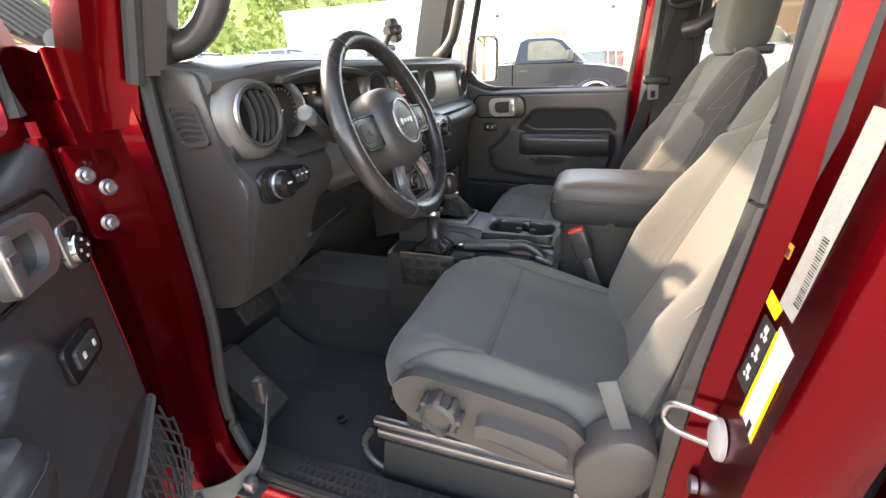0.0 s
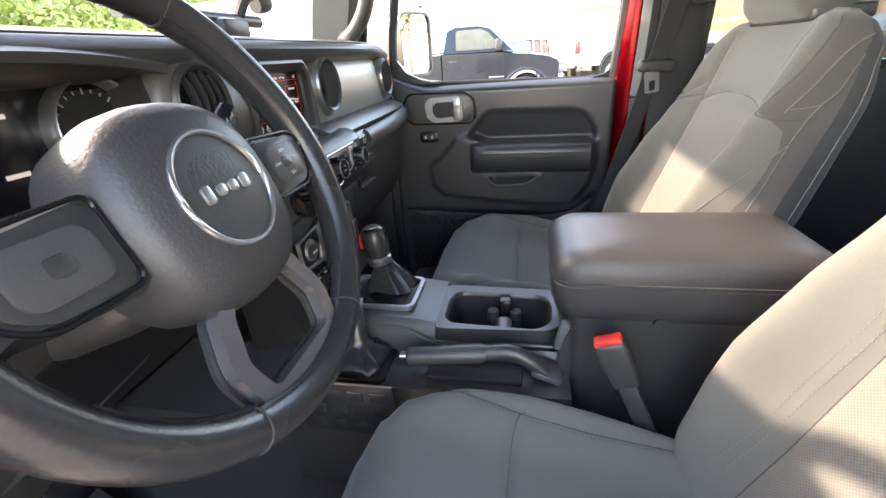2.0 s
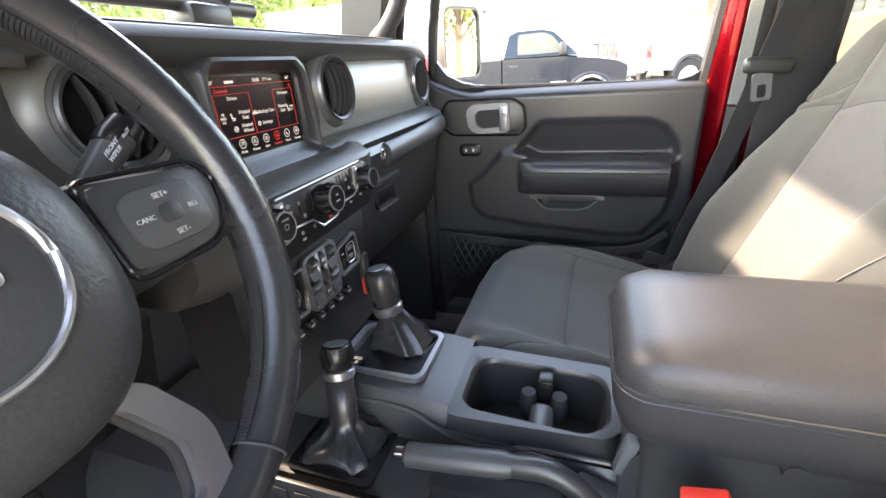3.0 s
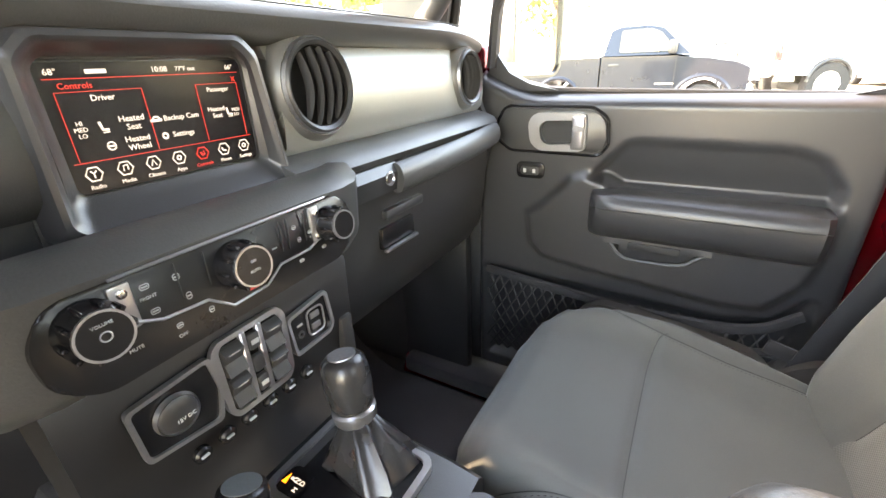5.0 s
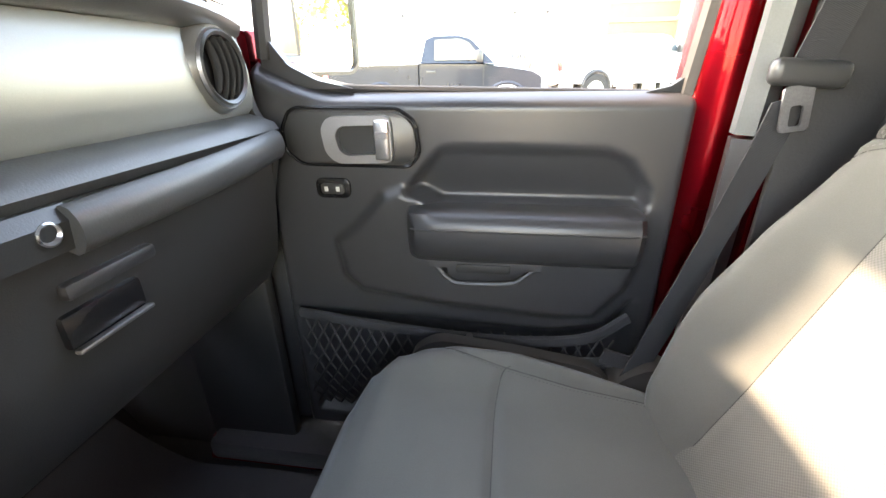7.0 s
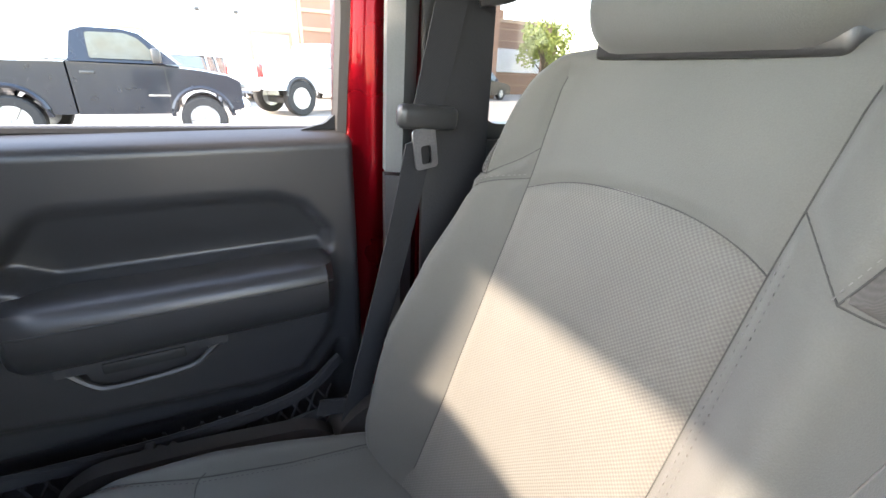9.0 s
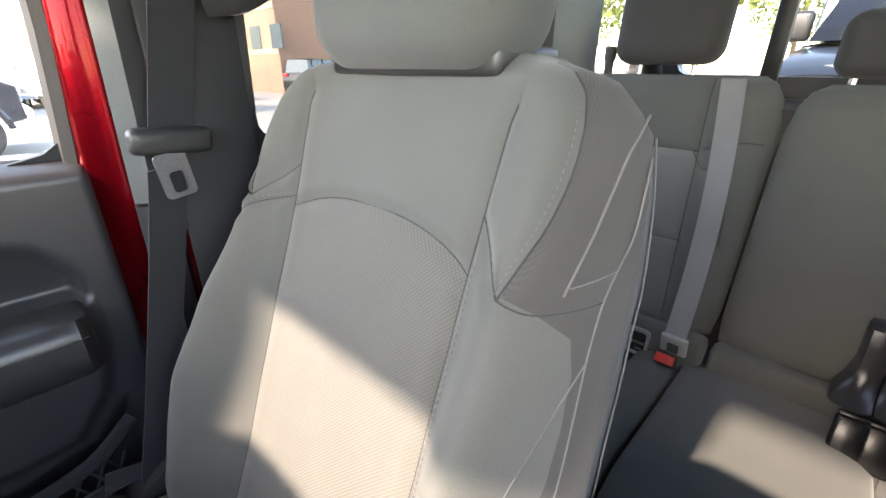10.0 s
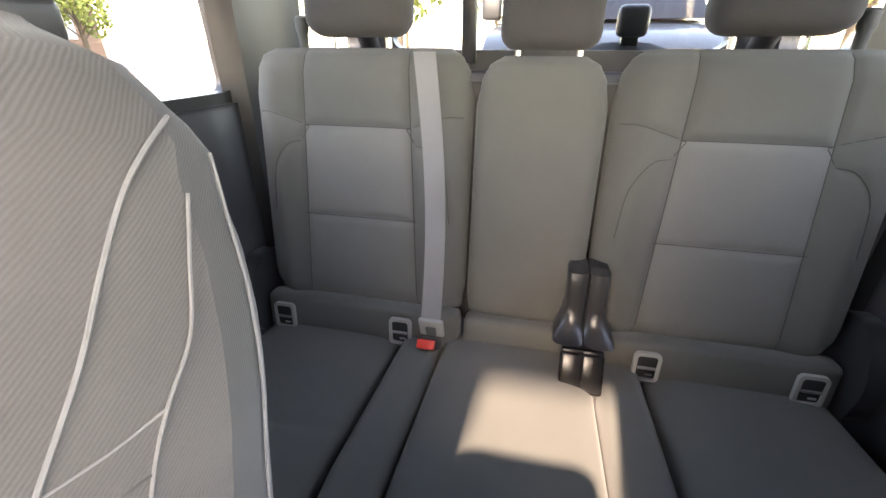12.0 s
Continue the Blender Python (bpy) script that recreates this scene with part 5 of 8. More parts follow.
for y, w, h, z, nm in ((-0.362, 0.10, 0.060, 0.735, "brake_pedal"), (-0.243, 0.05, 0.085, 0.735, "throttle_pedal")):
    pd = part(nm, box((-0.745, y, z), (0.016, w, h), 0.006, 3, m=turn(0, -28, 0)), RUBBER, ped)
    for k in range(4):
        part("pedal_rib", box((-0.736, y - w * 0.35 + k * w * 0.233, z + 0.003), (0.004, w * 0.1, h * 0.8), 0.001, 1, m=turn(0, -28, 0)), RUBBER, pd)
    part("pedal_arm", tube([(-0.75, y, z), (-0.80, y, z + 0.14), (-0.83, y, z + 0.30)], 0.008, 8), STEEL, pd)
part("foot_rest", loft([[Vector((x, y, z)) for x, z in ((-0.55, 0.56), (-0.545, 0.575), (-0.68, 0.72), (-0.70, 0.72), (-0.62, 0.56))] for y in (-0.585, -0.50)]), RUBBER, ped, "ribbed foot rest")
for y, lab in ((-0.42, "black driver's floor mat with two fixings"), (0.40, "black passenger floor mat")):
    fm = thing("floor_mat", (-0.4, y, 0.5), lab, "floor mat", "floor mats")
    part("mat", sheet(lambda u, v, y=y: Vector((-0.80 + 0.62 * u, y - 0.19 + 0.38 * v, 0.512 + 0.16 * max(0, 0.30 - u) ** 1.5 * 4 + 0.004 * math.sin(9 * u + 3 * v))), 20, 12, 0.010), MATR, fm)
    for x in (-0.40, -0.30):
        part("mat_fixing", lathe([(0.013, 0.0), (0.013, 0.006), (0.007, 0.007), (0.006, 0.003)], (x, y - 0.06 if x < -0.35 else y + 0.05, 0.520), (0, 0, 1), 14), GLOSS, fm)

# ---- doors ----
def inside(poly, x, z):
    c = False
    for (x0, z0), (x1, z1) in zip(poly, poly[1:] + poly[:1]):
        if (z0 > z) != (z1 > z) and x < (x1 - x0) * (z - z0) / (z1 - z0) + x0:
            c = not c
    return c


def gap(poly, x, z):
    d = 9.0
    for (x0, z0), (x1, z1) in zip(poly, poly[1:] + poly[:1]):
        vx, vz = x1 - x0, z1 - z0
        t = max(0, min(1, ((x - x0) * vx + (z - z0) * vz) / (vx * vx + vz * vz)))
        d = min(d, math.hypot(x - x0 - t * vx, z - z0 - t * vz))
    return d if inside(poly, x, z) else -d


def step(d, w):
    t = max(0, min(1, d / w * 0.5 + 0.5))
    return t * t * (3 - 2 * t)


RECESS = [(-0.165, 1.10), (-0.10, 1.178), (-0.08, 1.183), (0.155, 1.180), (0.19, 1.165), (0.222, 1.12), (0.222, 1.06), (-0.15, 1.06)]
LOWER = [(-0.285, 1.02), (-0.25, 1.045), (-0.195, 1.105), (-0.165, 1.115), (-0.13, 1.108), (-0.10, 1.09), (0.225, 1.09), (0.228, 1.02), (0.212, 0.955), (0.165, 0.895), (0.10, 0.890), (-0.10, 0.905), (-0.245, 0.925), (-0.275, 0.955)]
POCKET = [(-0.37, 0.62), (-0.385, 0.86), (-0.30, 0.865), (0.10, 0.85), (0.19, 0.87), (0.23, 0.92), (0.245, 0.62)]
OUTLINE = [(-0.405, 0.60), (-0.405, 1.315), (-0.385, 1.318), (-0.365, 1.305), (-0.335, 1.288), (-0.28, 1.275), (-0.20, 1.268), (0.225, 1.262), (0.255, 1.258), (0.268, 1.24), (0.275, 1.15), (0.272, 0.90), (0.21, 0.62), (0.19, 0.60)]


def lining(u, v):
    """The moulded inner face of a front door: u along, v up, at its depth."""
    x = -0.405 + 0.68 * u
    zt_ = 1.264 + 0.05 * max(0, (-0.27 - x) / 0.135) ** 1.6
    z = 0.58 + (zt_ - 0.58) * v
    xr = 0.274 - 0.11 * max(0, (0.88 - z) / 0.3) ** 1.3
    x = -0.405 + (xr + 0.405) * u
    d = 0.0
    low = step(gap(LOWER, x, z), 0.010)
    d += (0.006 + 0.030 * max(0, min(1, (1.182 - z) / 0.085))) * step(gap(RECESS, x, z), 0.009) * (1 - low)
    d -= 0.012 * low
    d += 0.022 * step(gap(POCKET, x, z), 0.016)
    d += 0.030 * max(0, (z - (zt_ - 0.022)) / 0.022) ** 2
    d += 0.020 * max(0, (x - (xr - 0.014)) / 0.014) ** 2 + 0.015 * max(0, (-0.39 - x) / 0.015) ** 2
    return x, d, z


def armrest(y, s):
    """A padded arm rest with a pull cup; s points into the cabin."""
    rg = []
    for x, f in ((-0.150, 0.35), (-0.146, 0.75), (-0.132, 0.97), (-0.10, 1.0), (0.17, 1.0), (0.205, 0.97), (0.216, 0.75), (0.219, 0.4)):
        rg.append([Vector((x, y + s * d * f, 1.052 + (z - 1.052) * (0.75 + 0.25 * f))) for d, z in ((-0.01, 1.092), (0.030, 1.094), (0.052, 1.090), (0.062, 1.078), (0.064, 1.066), (0.062, 1.045), (0.052, 1.018), (0.035, 1.004), (-0.01, 1.000))])
    return loft(rg)


def door_fittings(door, y, s):
    """Handle, lock switch, arm rest and net of a door lining at y; s points into the cabin."""
    inw = (0, s, 0)
    ux = (-s, 0, 0) if s > 0 else (1, 0, 0)
    arm = part("arm_rest", armrest(y, s), DOORPL, door, "black padded arm rest")
    part("arm_seam", tube([(x, y + s * (0.0645 if -0.12 < x < 0.19 else 0.058), 1.068) for x in span(-0.14, 0.212, 16)], 0.0014, 5), INK, arm)
    cup = [[Vector((x, y + s * d, z)) for d, z in ((0.004, 1.006), (0.030, 1.004), (0.032, 0.99), (0.024, zb), (0.004, zb - 0.006))] for x, zb in ((-0.115, 1.0), (-0.085, 0.972), (-0.06, 0.962), (0.02, 0.966), (0.045, 0.982), (0.07, 1.0))]
    part("pull_cup", loft(cup), DOORPL, arm)
    part("pull_lip", tube(spline([(-0.105, y + s * 0.028, 0.992), (-0.083, y + s * 0.030, 0.968), (-0.06, y + s * 0.031, 0.961), (0.02, y + s * 0.031, 0.965), (0.045, y + s * 0.029, 0.980), (0.066, y + s * 0.026, 0.997)], 5), 0.004, 6), SOFT, arm)
    # black strip standing in for the shade inside the pull cup
    part("pull_shadow", box((-0.025, y + s * 0.0305, 0.990), (0.09, 0.006, 0.016), 0.003, 2), INK, arm)

    if s > 0:
        for ob in [arm] + list(arm.children):
            ob.data.transform(Matrix.Translation((0.09, 0, 0)))

    def P(poly):
        return [(x * ux[0], z) for x, z in poly]
    o_ = fillet([(-0.338, 1.234), (-0.325, 1.240), (-0.165, 1.238), (-0.140, 1.222), (-0.134, 1.175), (-0.150, 1.158), (-0.325, 1.160), (-0.350, 1.178), (-0.352, 1.21)], 0.010)
    plate_ = part("handle_plate", prism(P(o_), (0, y + s * 0.001, 0), ux, ZU, 0.006, 0.003), BLACK, door, "black handle plate")
    part("plate_rim", tube([(x, y + s * 0.005, z) for x, z in fillet([(-0.342, 1.238), (-0.327, 1.245), (-0.163, 1.243), (-0.136, 1.225), (-0.130, 1.173), (-0.147, 1.153), (-0.327, 1.155), (-0.354, 1.175), (-0.356, 1.212)], 0.010)], 0.0028, 6, closed=True), GLOSS, plate_)
    h_o, h_i = fillet([(-0.285, 1.215), (-0.272, 1.232), (-0.172, 1.234), (-0.170, 1.162), (-0.262, 1.160), (-0.280, 1.175)], 0.014), fillet([(-0.262, 1.205), (-0.253, 1.218), (-0.188, 1.220), (-0.187, 1.176), (-0.246, 1.172), (-0.258, 1.182)], 0.009)
    part("handle_frame", ring_frame(resample(P(h_o), 40), resample(P(h_i), 40), (0, y + s * 0.006, 0), ux, ZU, 0.014), SATIN, plate_, "satin silver door pull")
    # flat black plate paints the shade behind the door pull
    part("handle_well", prism(P(h_i), (0, y + s * 0.006, 0), ux, ZU, 0.002), INK, plate_, "flat black plate standing in for a shaded recess")
    part("handle_lever", box((-0.186, y + s * 0.020, 1.197), (0.024, 0.010, 0.062), 0.004, 3), SATIN, plate_, "satin silver lever")
    part("lever_groove", box((-0.186, y + s * 0.0255, 1.205), (0.020, 0.002, 0.010), 0.0005, 1), STEEL, plate_)
    lx, lz, f, up = (-0.281, 1.115, 1.0, 0.0) if s < 0 else (-0.238, 1.060, 1.5, 0.016)
    yk = y + s * up
    so = rounded(0.060 * f, 0.034 * f, 0.011, cx=lx * ux[0], cy=lz)
    lk = part("lock_switch", prism(so, (0, yk + s * 0.001, 0), ux, ZU, 0.005, 0.002), GLOSS, door, "oval lock switch")
    part("switch_rocker", prism(rounded(0.040 * f, 0.018 * f, 0.006, cx=lx * ux[0], cy=lz), (0, yk + s * 0.006, 0), ux, ZU, 0.004, 0.0015), BLACK, lk)
    for k in (-1, 1):
        part("lock_mark", box((lx + k * 0.010 * f, yk + s * 0.0105, lz), (0.006, 0.001, 0.008)), WHITE, lk)
    # net pocket
    b = bmesh.new()
    n = 26
    for i in range(-6, n):
        for d in (-1, 1):
            pts = []
            for k in range(7):
                t = k / 6
                x = -0.36 + (i + d * t * 5 + (5 if d < 0 else 0)) * 0.0235
                z = 0.66 + 0.20 * t
                if -0.365 <= x <= 0.21:
                    pts.append((x, y + s * (0.022 + 0.022 * math.sin(math.pi * t)), z))
            if len(pts) > 1:
                tube(pts, 0.0022, 4, bm=b)
    net = part("net_pocket", b, RUBBER, door, "black elastic net", kind="stuff")
    part("net_band", tube(spline([(-0.375, y + s * 0.010, 0.868), (-0.2, y + s * 0.030, 0.862), (0.0, y + s * 0.034, 0.852), (0.15, y + s * 0.028, 0.862), (0.225, y + s * 0.010, 0.90)], 6), 0.007, 8, flat=1.6), WEB, door, "black net band")


YD = 0.684
door = thing("passenger_door", (0, 0.72, 0.9), "closed passenger door with dark grey lining and silver pull", "car door")


def face_p(u, v):
    x, d, z = lining(u, v)
    return Vector((x, YD + d, z))


part("lining", sheet(face_p, 150, 130, 0.006), DOORPL, door, "dark grey moulded door lining", sharp=70)
part("door_shell", prism([(x, z) for x, z in OUTLINE], (0, 0.790, 0), (1, 0, 0), (0, 0, 1), 0.066, 0.0), RED, door, "dark red door skin")
door_fittings(door, YD, -1)
# window frame: rubber run channel, glass, mirror corner
b = tube(spline([(-0.385, 0.715, 1.315), (-0.375, 0.715, 1.42), (-0.335, 0.70, 1.60), (-0.29, 0.69, 1.76)], 6), 0.013, 8)
part("front_channel", b, RUBBER, door, "black glass run channel")
part("rear_channel", tube([(0.262, 0.715, 1.255), (0.275, 0.71, 1.40), (0.29, 0.70, 1.76)], 0.016, 8), RUBBER, door, "black glass run channel")
part("corner_fillet", prism(fillet([(-0.39, 1.27), (-0.24, 1.27), (-0.30, 1.283), (-0.345, 1.305), (-0.375, 1.345), (-0.39, 1.38)], 0.006), (0, 0.728, 0), (1, 0, 0), (0, 0, 1), 0.018), DOORPL, door)
part("rear_corner", prism(fillet([(0.20, 1.262), (0.265, 1.262), (0.268, 1.31), (0.255, 1.285), (0.235, 1.270)], 0.004), (0, 0.722, 0), (1, 0, 0), (0, 0, 1), 0.014), RUBBER, door)
part("sill_seal", tube([(-0.37, 0.722, 1.272), (0.25, 0.722, 1.258)], 0.007, 8), RUBBER, door)
part("window_glass", sheet(lambda u, v: Vector((-0.36 + 0.62 * u + 0.06 * v * (1 - u), 0.722 - 0.03 * v, 1.262 + 0.50 * v)), 2, 2), GLASS, door, "clear side window").visible_shadow = False
# strap and wires at the foot of the door opening
lug = thing("door_sill_straps", (0.2, 0.62, 0.8), "grey webbing and bracket beside the seat", "strap")
for k in range(3):
    part("strap", sheet(lambda u, v, k=k: Vector((0.10 + 0.20 * u, 0.615 + 0.02 * v + 0.012 * k, 0.815 + 0.035 * math.sin(2.4 * u + k * 0.7) - 0.018 * k)), 10, 2, 0.002), GREYPAD if k == 1 else WEB, lug)
part("bracket", box((0.23, 0.615, 0.80), (0.12, 0.020, 0.010), 0.003, 2, m=turn(0, -14, 0)), STEEL, lug, "bright bracket")

# driver's door, swung open on its hinges: same lining, turned about the front edge
ddoor = thing("driver_door", (-0.54, -0.80, 0.9), "open driver's door with dark grey lining and dark red frame", "car door")
DM = Matrix.Translation((-0.54, -0.80, 0)) @ turn(0, 0, -50) @ Matrix.Translation((0.405, 0.684, 0))


def face_d(u, v):
    x, d, z = lining(u, v)
    return Vector((x, -YD - d, z))


before = set(bpy.data.objects)
part("lining", sheet(face_d, 120, 120, 0.006), DOORPL, ddoor, "dark grey moulded door lining", sharp=70)
part("door_shell", prism([(x - (0.05 if x < -0.3 else 0), z) for x, z in OUTLINE], (0, -0.724, 0), (1, 0, 0), (0, 0, 1), 0.066, 0.0), RED, ddoor, "dark red door skin")
part("door_edge", loft([[Vector((x + dx, y, z)) for x, y in ((-0.405, -0.700), (-0.410, -0.690), (-0.445, -0.69), (-0.47, -0.70), (-0.475, -0.76), (-0.44, -0.785), (-0.405, -0.78))] for z, dx in ((0.62, 0.06), (0.75, 0.02), (0.95, 0.0), (1.32, 0.0))]), RED, ddoor, "dark red painted door edge")
door_fittings(ddoor, -YD, 1)
jp = part("mirror_control", prism(rounded(0.066, 0.060, 0.012, cx=0.0, cy=0.0), (-0.345, -YD + 0.004, 1.168), (-1, 0, 0), ZU, 0.006, 0.002), SATIN, ddoor, "satin mirror control plate")
part("mirror_joystick", lathe([(0.020, 0), (0.020, 0.005), (0.016, 0.008), (0.001, 0.007)], (-0.345, -YD + 0.010, 1.158), (0, 1, 0), 24), GLOSS, jp, "round mirror pad")
part("joystick_rim", lathe([(0.0205, 0.0), (0.022, 0.006), (0.0235, 0.0)], (-0.345, -YD + 0.010, 1.158), (0, 1, 0), 24, ring=True), CHROME, jp)
part("mirror_selector", prism(rounded(0.036, 0.016, 0.006), (-0.340, -YD + 0.010, 1.188), (-1, 0, 0), ZU, 0.004, 0.001), GLOSS, jp)
for a in range(4):
    part("arrow_mark", box((-0.345 + 0.012 * math.cos(a * math.pi / 2), -YD + 0.0182, 1.158 + 0.012 * math.sin(a * math.pi / 2)), (0.004, 0.001, 0.004)), WHITE, jp)
b = ring_frame(fillet([(-0.53, 1.30), (0.275, 1.265), (0.29, 1.80), (-0.31, 1.80), (-0.455, 1.44)], 0.03), fillet([(-0.37, 1.31), (0.245, 1.30), (0.255, 1.76), (-0.275, 1.76), (-0.374, 1.42)], 0.03), (0, -0.70, 0), (1, 0, 0), (0, 0, 1), 0.045)
part("window_frame", b, RED, ddoor, "dark red window frame")
part("window_seal", tube([(-0.388, -0.70, 1.33), (-0.375, -0.70, 1.40), (-0.265, -0.70, 1.755)], 0.014, 8), RUBBER, ddoor)
for ob in set(bpy.data.objects) - before:
    if ob.type == "MESH":
        ob.data.transform(DM)
# ribbed cover taken for a cowl air inlet, seen through the hinge gap
dm = thing("driver_door_mirror", (-0.83, -0.60, 1.42), "black ribbed plastic air inlet cover with a round cap", "trim")
RU, RV = Vector((0.33, 0.62, -0.72)).normalized(), Vector((0.55, 0.83, 0.0)).normalized()
RO = Vector((-0.832, -0.600, 1.470))
part("backing", loft([[RO + RU * a + RV * c + Vector((-0.02 - d, 0.0, 0)) for a, c in ((-0.16, -0.05), (-0.16, 0.06), (0.05, 0.06), (0.10, -0.01), (0.02, -0.04))] for d in (0, 0.02)]), BLACK, dm)
for k in range(9):
    c = -0.045 + k * 0.0125
    part("rib", tube([RO + RU * -0.16 + RV * c, RO + RU * (0.02 + 0.006 * k) + RV * c], 0.0042, 6), GREYPAD, dm)
part("cap", lathe([(0.022, 0.0), (0.022, 0.008), (0.017, 0.012), (0.001, 0.012)], RO + RU * 0.045 + RV * 0.0, (0.8, -0.5, 0.1), 20), GREYPAD, dm, "round grey cap")

# hinge with bolts, check strap, on the hinge pillar
part("hinge_leaf", prism(fillet([(-0.805, 1.155), (-0.735, 1.13), (-0.735, 1.275), (-0.805, 1.29)], 0.01), (-0.528, 0, 0), (0, 1, 0), (0, 0, 1), 0.012, 0.004), RED, car)
part("hinge_barrel", tube([(-0.545, -0.812, 1.13), (-0.545, -0.812, 1.30)], 0.014, 12), RED, car)
for y, z in ((-0.785, 1.245), (-0.762, 1.222), (-0.777, 1.172)):
    part("bolt", lathe([(0.0125, 0.0), (0.0125, 0.003), (0.009, 0.005), (0.009, 0.011), (0.006, 0.013), (0.001, 0.0125)], (-0.517, y, z), (1, 0, 0), 14), SPOKE, car, "round dark steel bolt")
strap = thing("door_check_strap", (-0.5, -0.76, 0.6), "grey webbing door check strap", "strap")
part("webbing", sheet(lambda u, v: Vector((-0.46 - 0.05 * v + 0.02 * math.sin(5 * v), -0.64 - 0.17 * v + (u - 0.5) * 0.012, 0.72 - 0.17 * math.sin(2.2 * v) * 0.9 + (u - 0.5) * 0.045)), 3, 24, 0.003), GREYPAD, strap)
part("strap_clip", box((-0.472, -0.635, 0.74), (0.03, 0.03, 0.06), 0.008, 3), BLACK, strap)
part("strap_hook", tube(spline([(-0.52, -0.80, 0.60), (-0.50, -0.815, 0.585), (-0.51, -0.825, 0.565)], 5), 0.006, 8), STEEL, strap)
latchblk = thing("sill_bracket", (-0.47, -0.72, 0.56), "black steel bracket on the sill", "bracket")
part("bracket_base", box((-0.455, -0.735, 0.558), (0.05, 0.04, 0.008), 0.002), BLACK, latchblk)
part("bracket_stud", box((-0.455, -0.735, 0.575), (0.024, 0.022, 0.03), 0.004, 2), STEEL, latchblk)

# passenger door mirror outside
pm = thing("passenger_door_mirror", (-0.36, 0.9, 1.38), "black outside mirror reflecting sky and parked cars", "mirror")
m_o = rounded(0.150, 0.196, 0.030, 6)
mux, muy = Vector((0.50, 0.866, 0)).normalized(), Vector((0, 0, 1))
mo = Vector((-0.358, 0.905, 1.385))
part("housing", prism([(x, z) for x, z in m_o], mo - mux.cross(muy) * 0.06, mux, muy, 0.062, 0.0), BLACK, pm, "black mirror housing")
part("rim", ring_frame(m_o, rounded(0.136, 0.182, 0.024, 6), mo, mux, muy, 0.012), BLACK, pm)
part("mirror_face", prism(rounded(0.137, 0.183, 0.024, 6), mo + mux.cross(muy) * 0.002, mux, muy, 0.003), MIRROR, pm, "mirror glass")
part("arm", box((-0.40, 0.80, 1.30), (0.05, 0.14, 0.05), 0.015, 3), BLACK, pm)

# ---- driver's door post: labels, striker ----
def post_x(z):
    """The forward face of the driver's post, which leans back."""
    return 0.344 + lerp_table([(0.42, 0.02), (0.56, -0.012), (0.80, -0.010), (1.0, 0.0), (1.2, 0.018), (1.3, 0.026), (1.8, 0.05)], z)


def sticker(parent, name, y, z, w, h, m, lift=0.0006, label="", tilt=0.0, cut=0.0):
    """A flat printed patch on the post, w across and h up."""
    c, s_ = math.cos(radians(tilt)), math.sin(radians(tilt))
    b = bmesh.new()
    vs = []
    for dy, dz in ((-w / 2 + cut, -h / 2), (w / 2, -h / 2 + cut), (w / 2, h / 2), (-w / 2, h / 2 - cut)):
        yy, zz = y + dy * c - dz * s_, z + dy * s_ + dz * c
        vs.append(b.verts.new((post_x(zz) - lift, yy, zz)))
    b.faces.new(vs)
    r_ = bmesh.ops.extrude_face_region(b, geom=list(b.faces))
    bmesh.ops.translate(b, vec=(0.0005, 0, 0), verts=[v for v in r_["geom"] if isinstance(v, bmesh.types.BMVert)])
    return part(name, b, m, parent, label)


labs = thing("warning_label", (0.34, -0.72, 1.05), "white and yellow warning label on the door post", "label")
sticker(labs, "white_field", -0.742, 1.050, 0.040, 0.120, WHITE, 0.0008, "white paper field", cut=0.006)
sticker(labs, "yellow_stripe", -0.7235, 1.047, 0.006, 0.112, YELLOW, 0.0012)
sticker(labs, "yellow_stripe", -0.7605, 1.030, 0.006, 0.080, YELLOW, 0.0012)
sticker(labs, "yellow_patch", -0.694, 1.118, 0.036, 0.020, YELLOW, 0.0010, cut=0.004)
sticker(labs, "black_field", -0.702, 1.058, 0.034, 0.088, INK, 0.0010)
for z in (1.088, 1.062, 1.036):
    for q, (dy, dz) in enumerate(((0, 0.004), (-0.005, -0.004), (0.004, -0.006))):
        sticker(labs, "pictogram", -0.702 + dy, z + dz, 0.009 - q * 0.002, 0.008 - q * 0.002, WHITE, 0.0014, tilt=20 * q)
sticker(labs, "clip_mark", -0.748, 0.998, 0.008, 0.014, INK, 0.0012)
dlab = thing("data_label", (0.35, -0.77, 1.2), "grey foil data label with bar code on the door post", "label")
sticker(dlab, "foil", -0.726, 1.222, 0.036, 0.195, GREYLAB, 0.0008, "grey foil", tilt=4)
for k in range(7):
    sticker(dlab, "print_bar", -0.716 + 0.006 * (k % 2), 1.150 + k * 0.006, 0.010, 0.0022, INK, 0.0012)
b = bmesh.new()
for k in range(26):
    z = 1.135 + k * 0.0028
    box((post_x(z) - 0.0012, -0.732, z + 0.005), (0.0008, 0.011, 0.0008 + 0.0008 * (k % 3 == 0)), bm=b)
part("bar_code", b, INK, dlab, "black bar code", kind="stuff")
tabl = thing("door_post_sticker", (0.34, -0.685, 1.17), "small orange sticker on the door post", "sticker")
sticker(tabl, "orange_patch", -0.676, 1.172, 0.014, 0.020, ORANGE, 0.0008)
sticker(tabl, "print_bar", -0.676, 1.172, 0.007, 0.009, INK, 0.0012)
striker = thing("door_striker", (0.33, -0.64, 0.86), "bright steel door striker loop on a plate", "striker")
part("plate", lathe([(0.026, 0.0), (0.026, 0.006), (0.018, 0.010), (0.001, 0.010)], (post_x(0.93) - 0.001, -0.702, 0.930), (-1, 0, 0), 18), ANCHOR, striker)
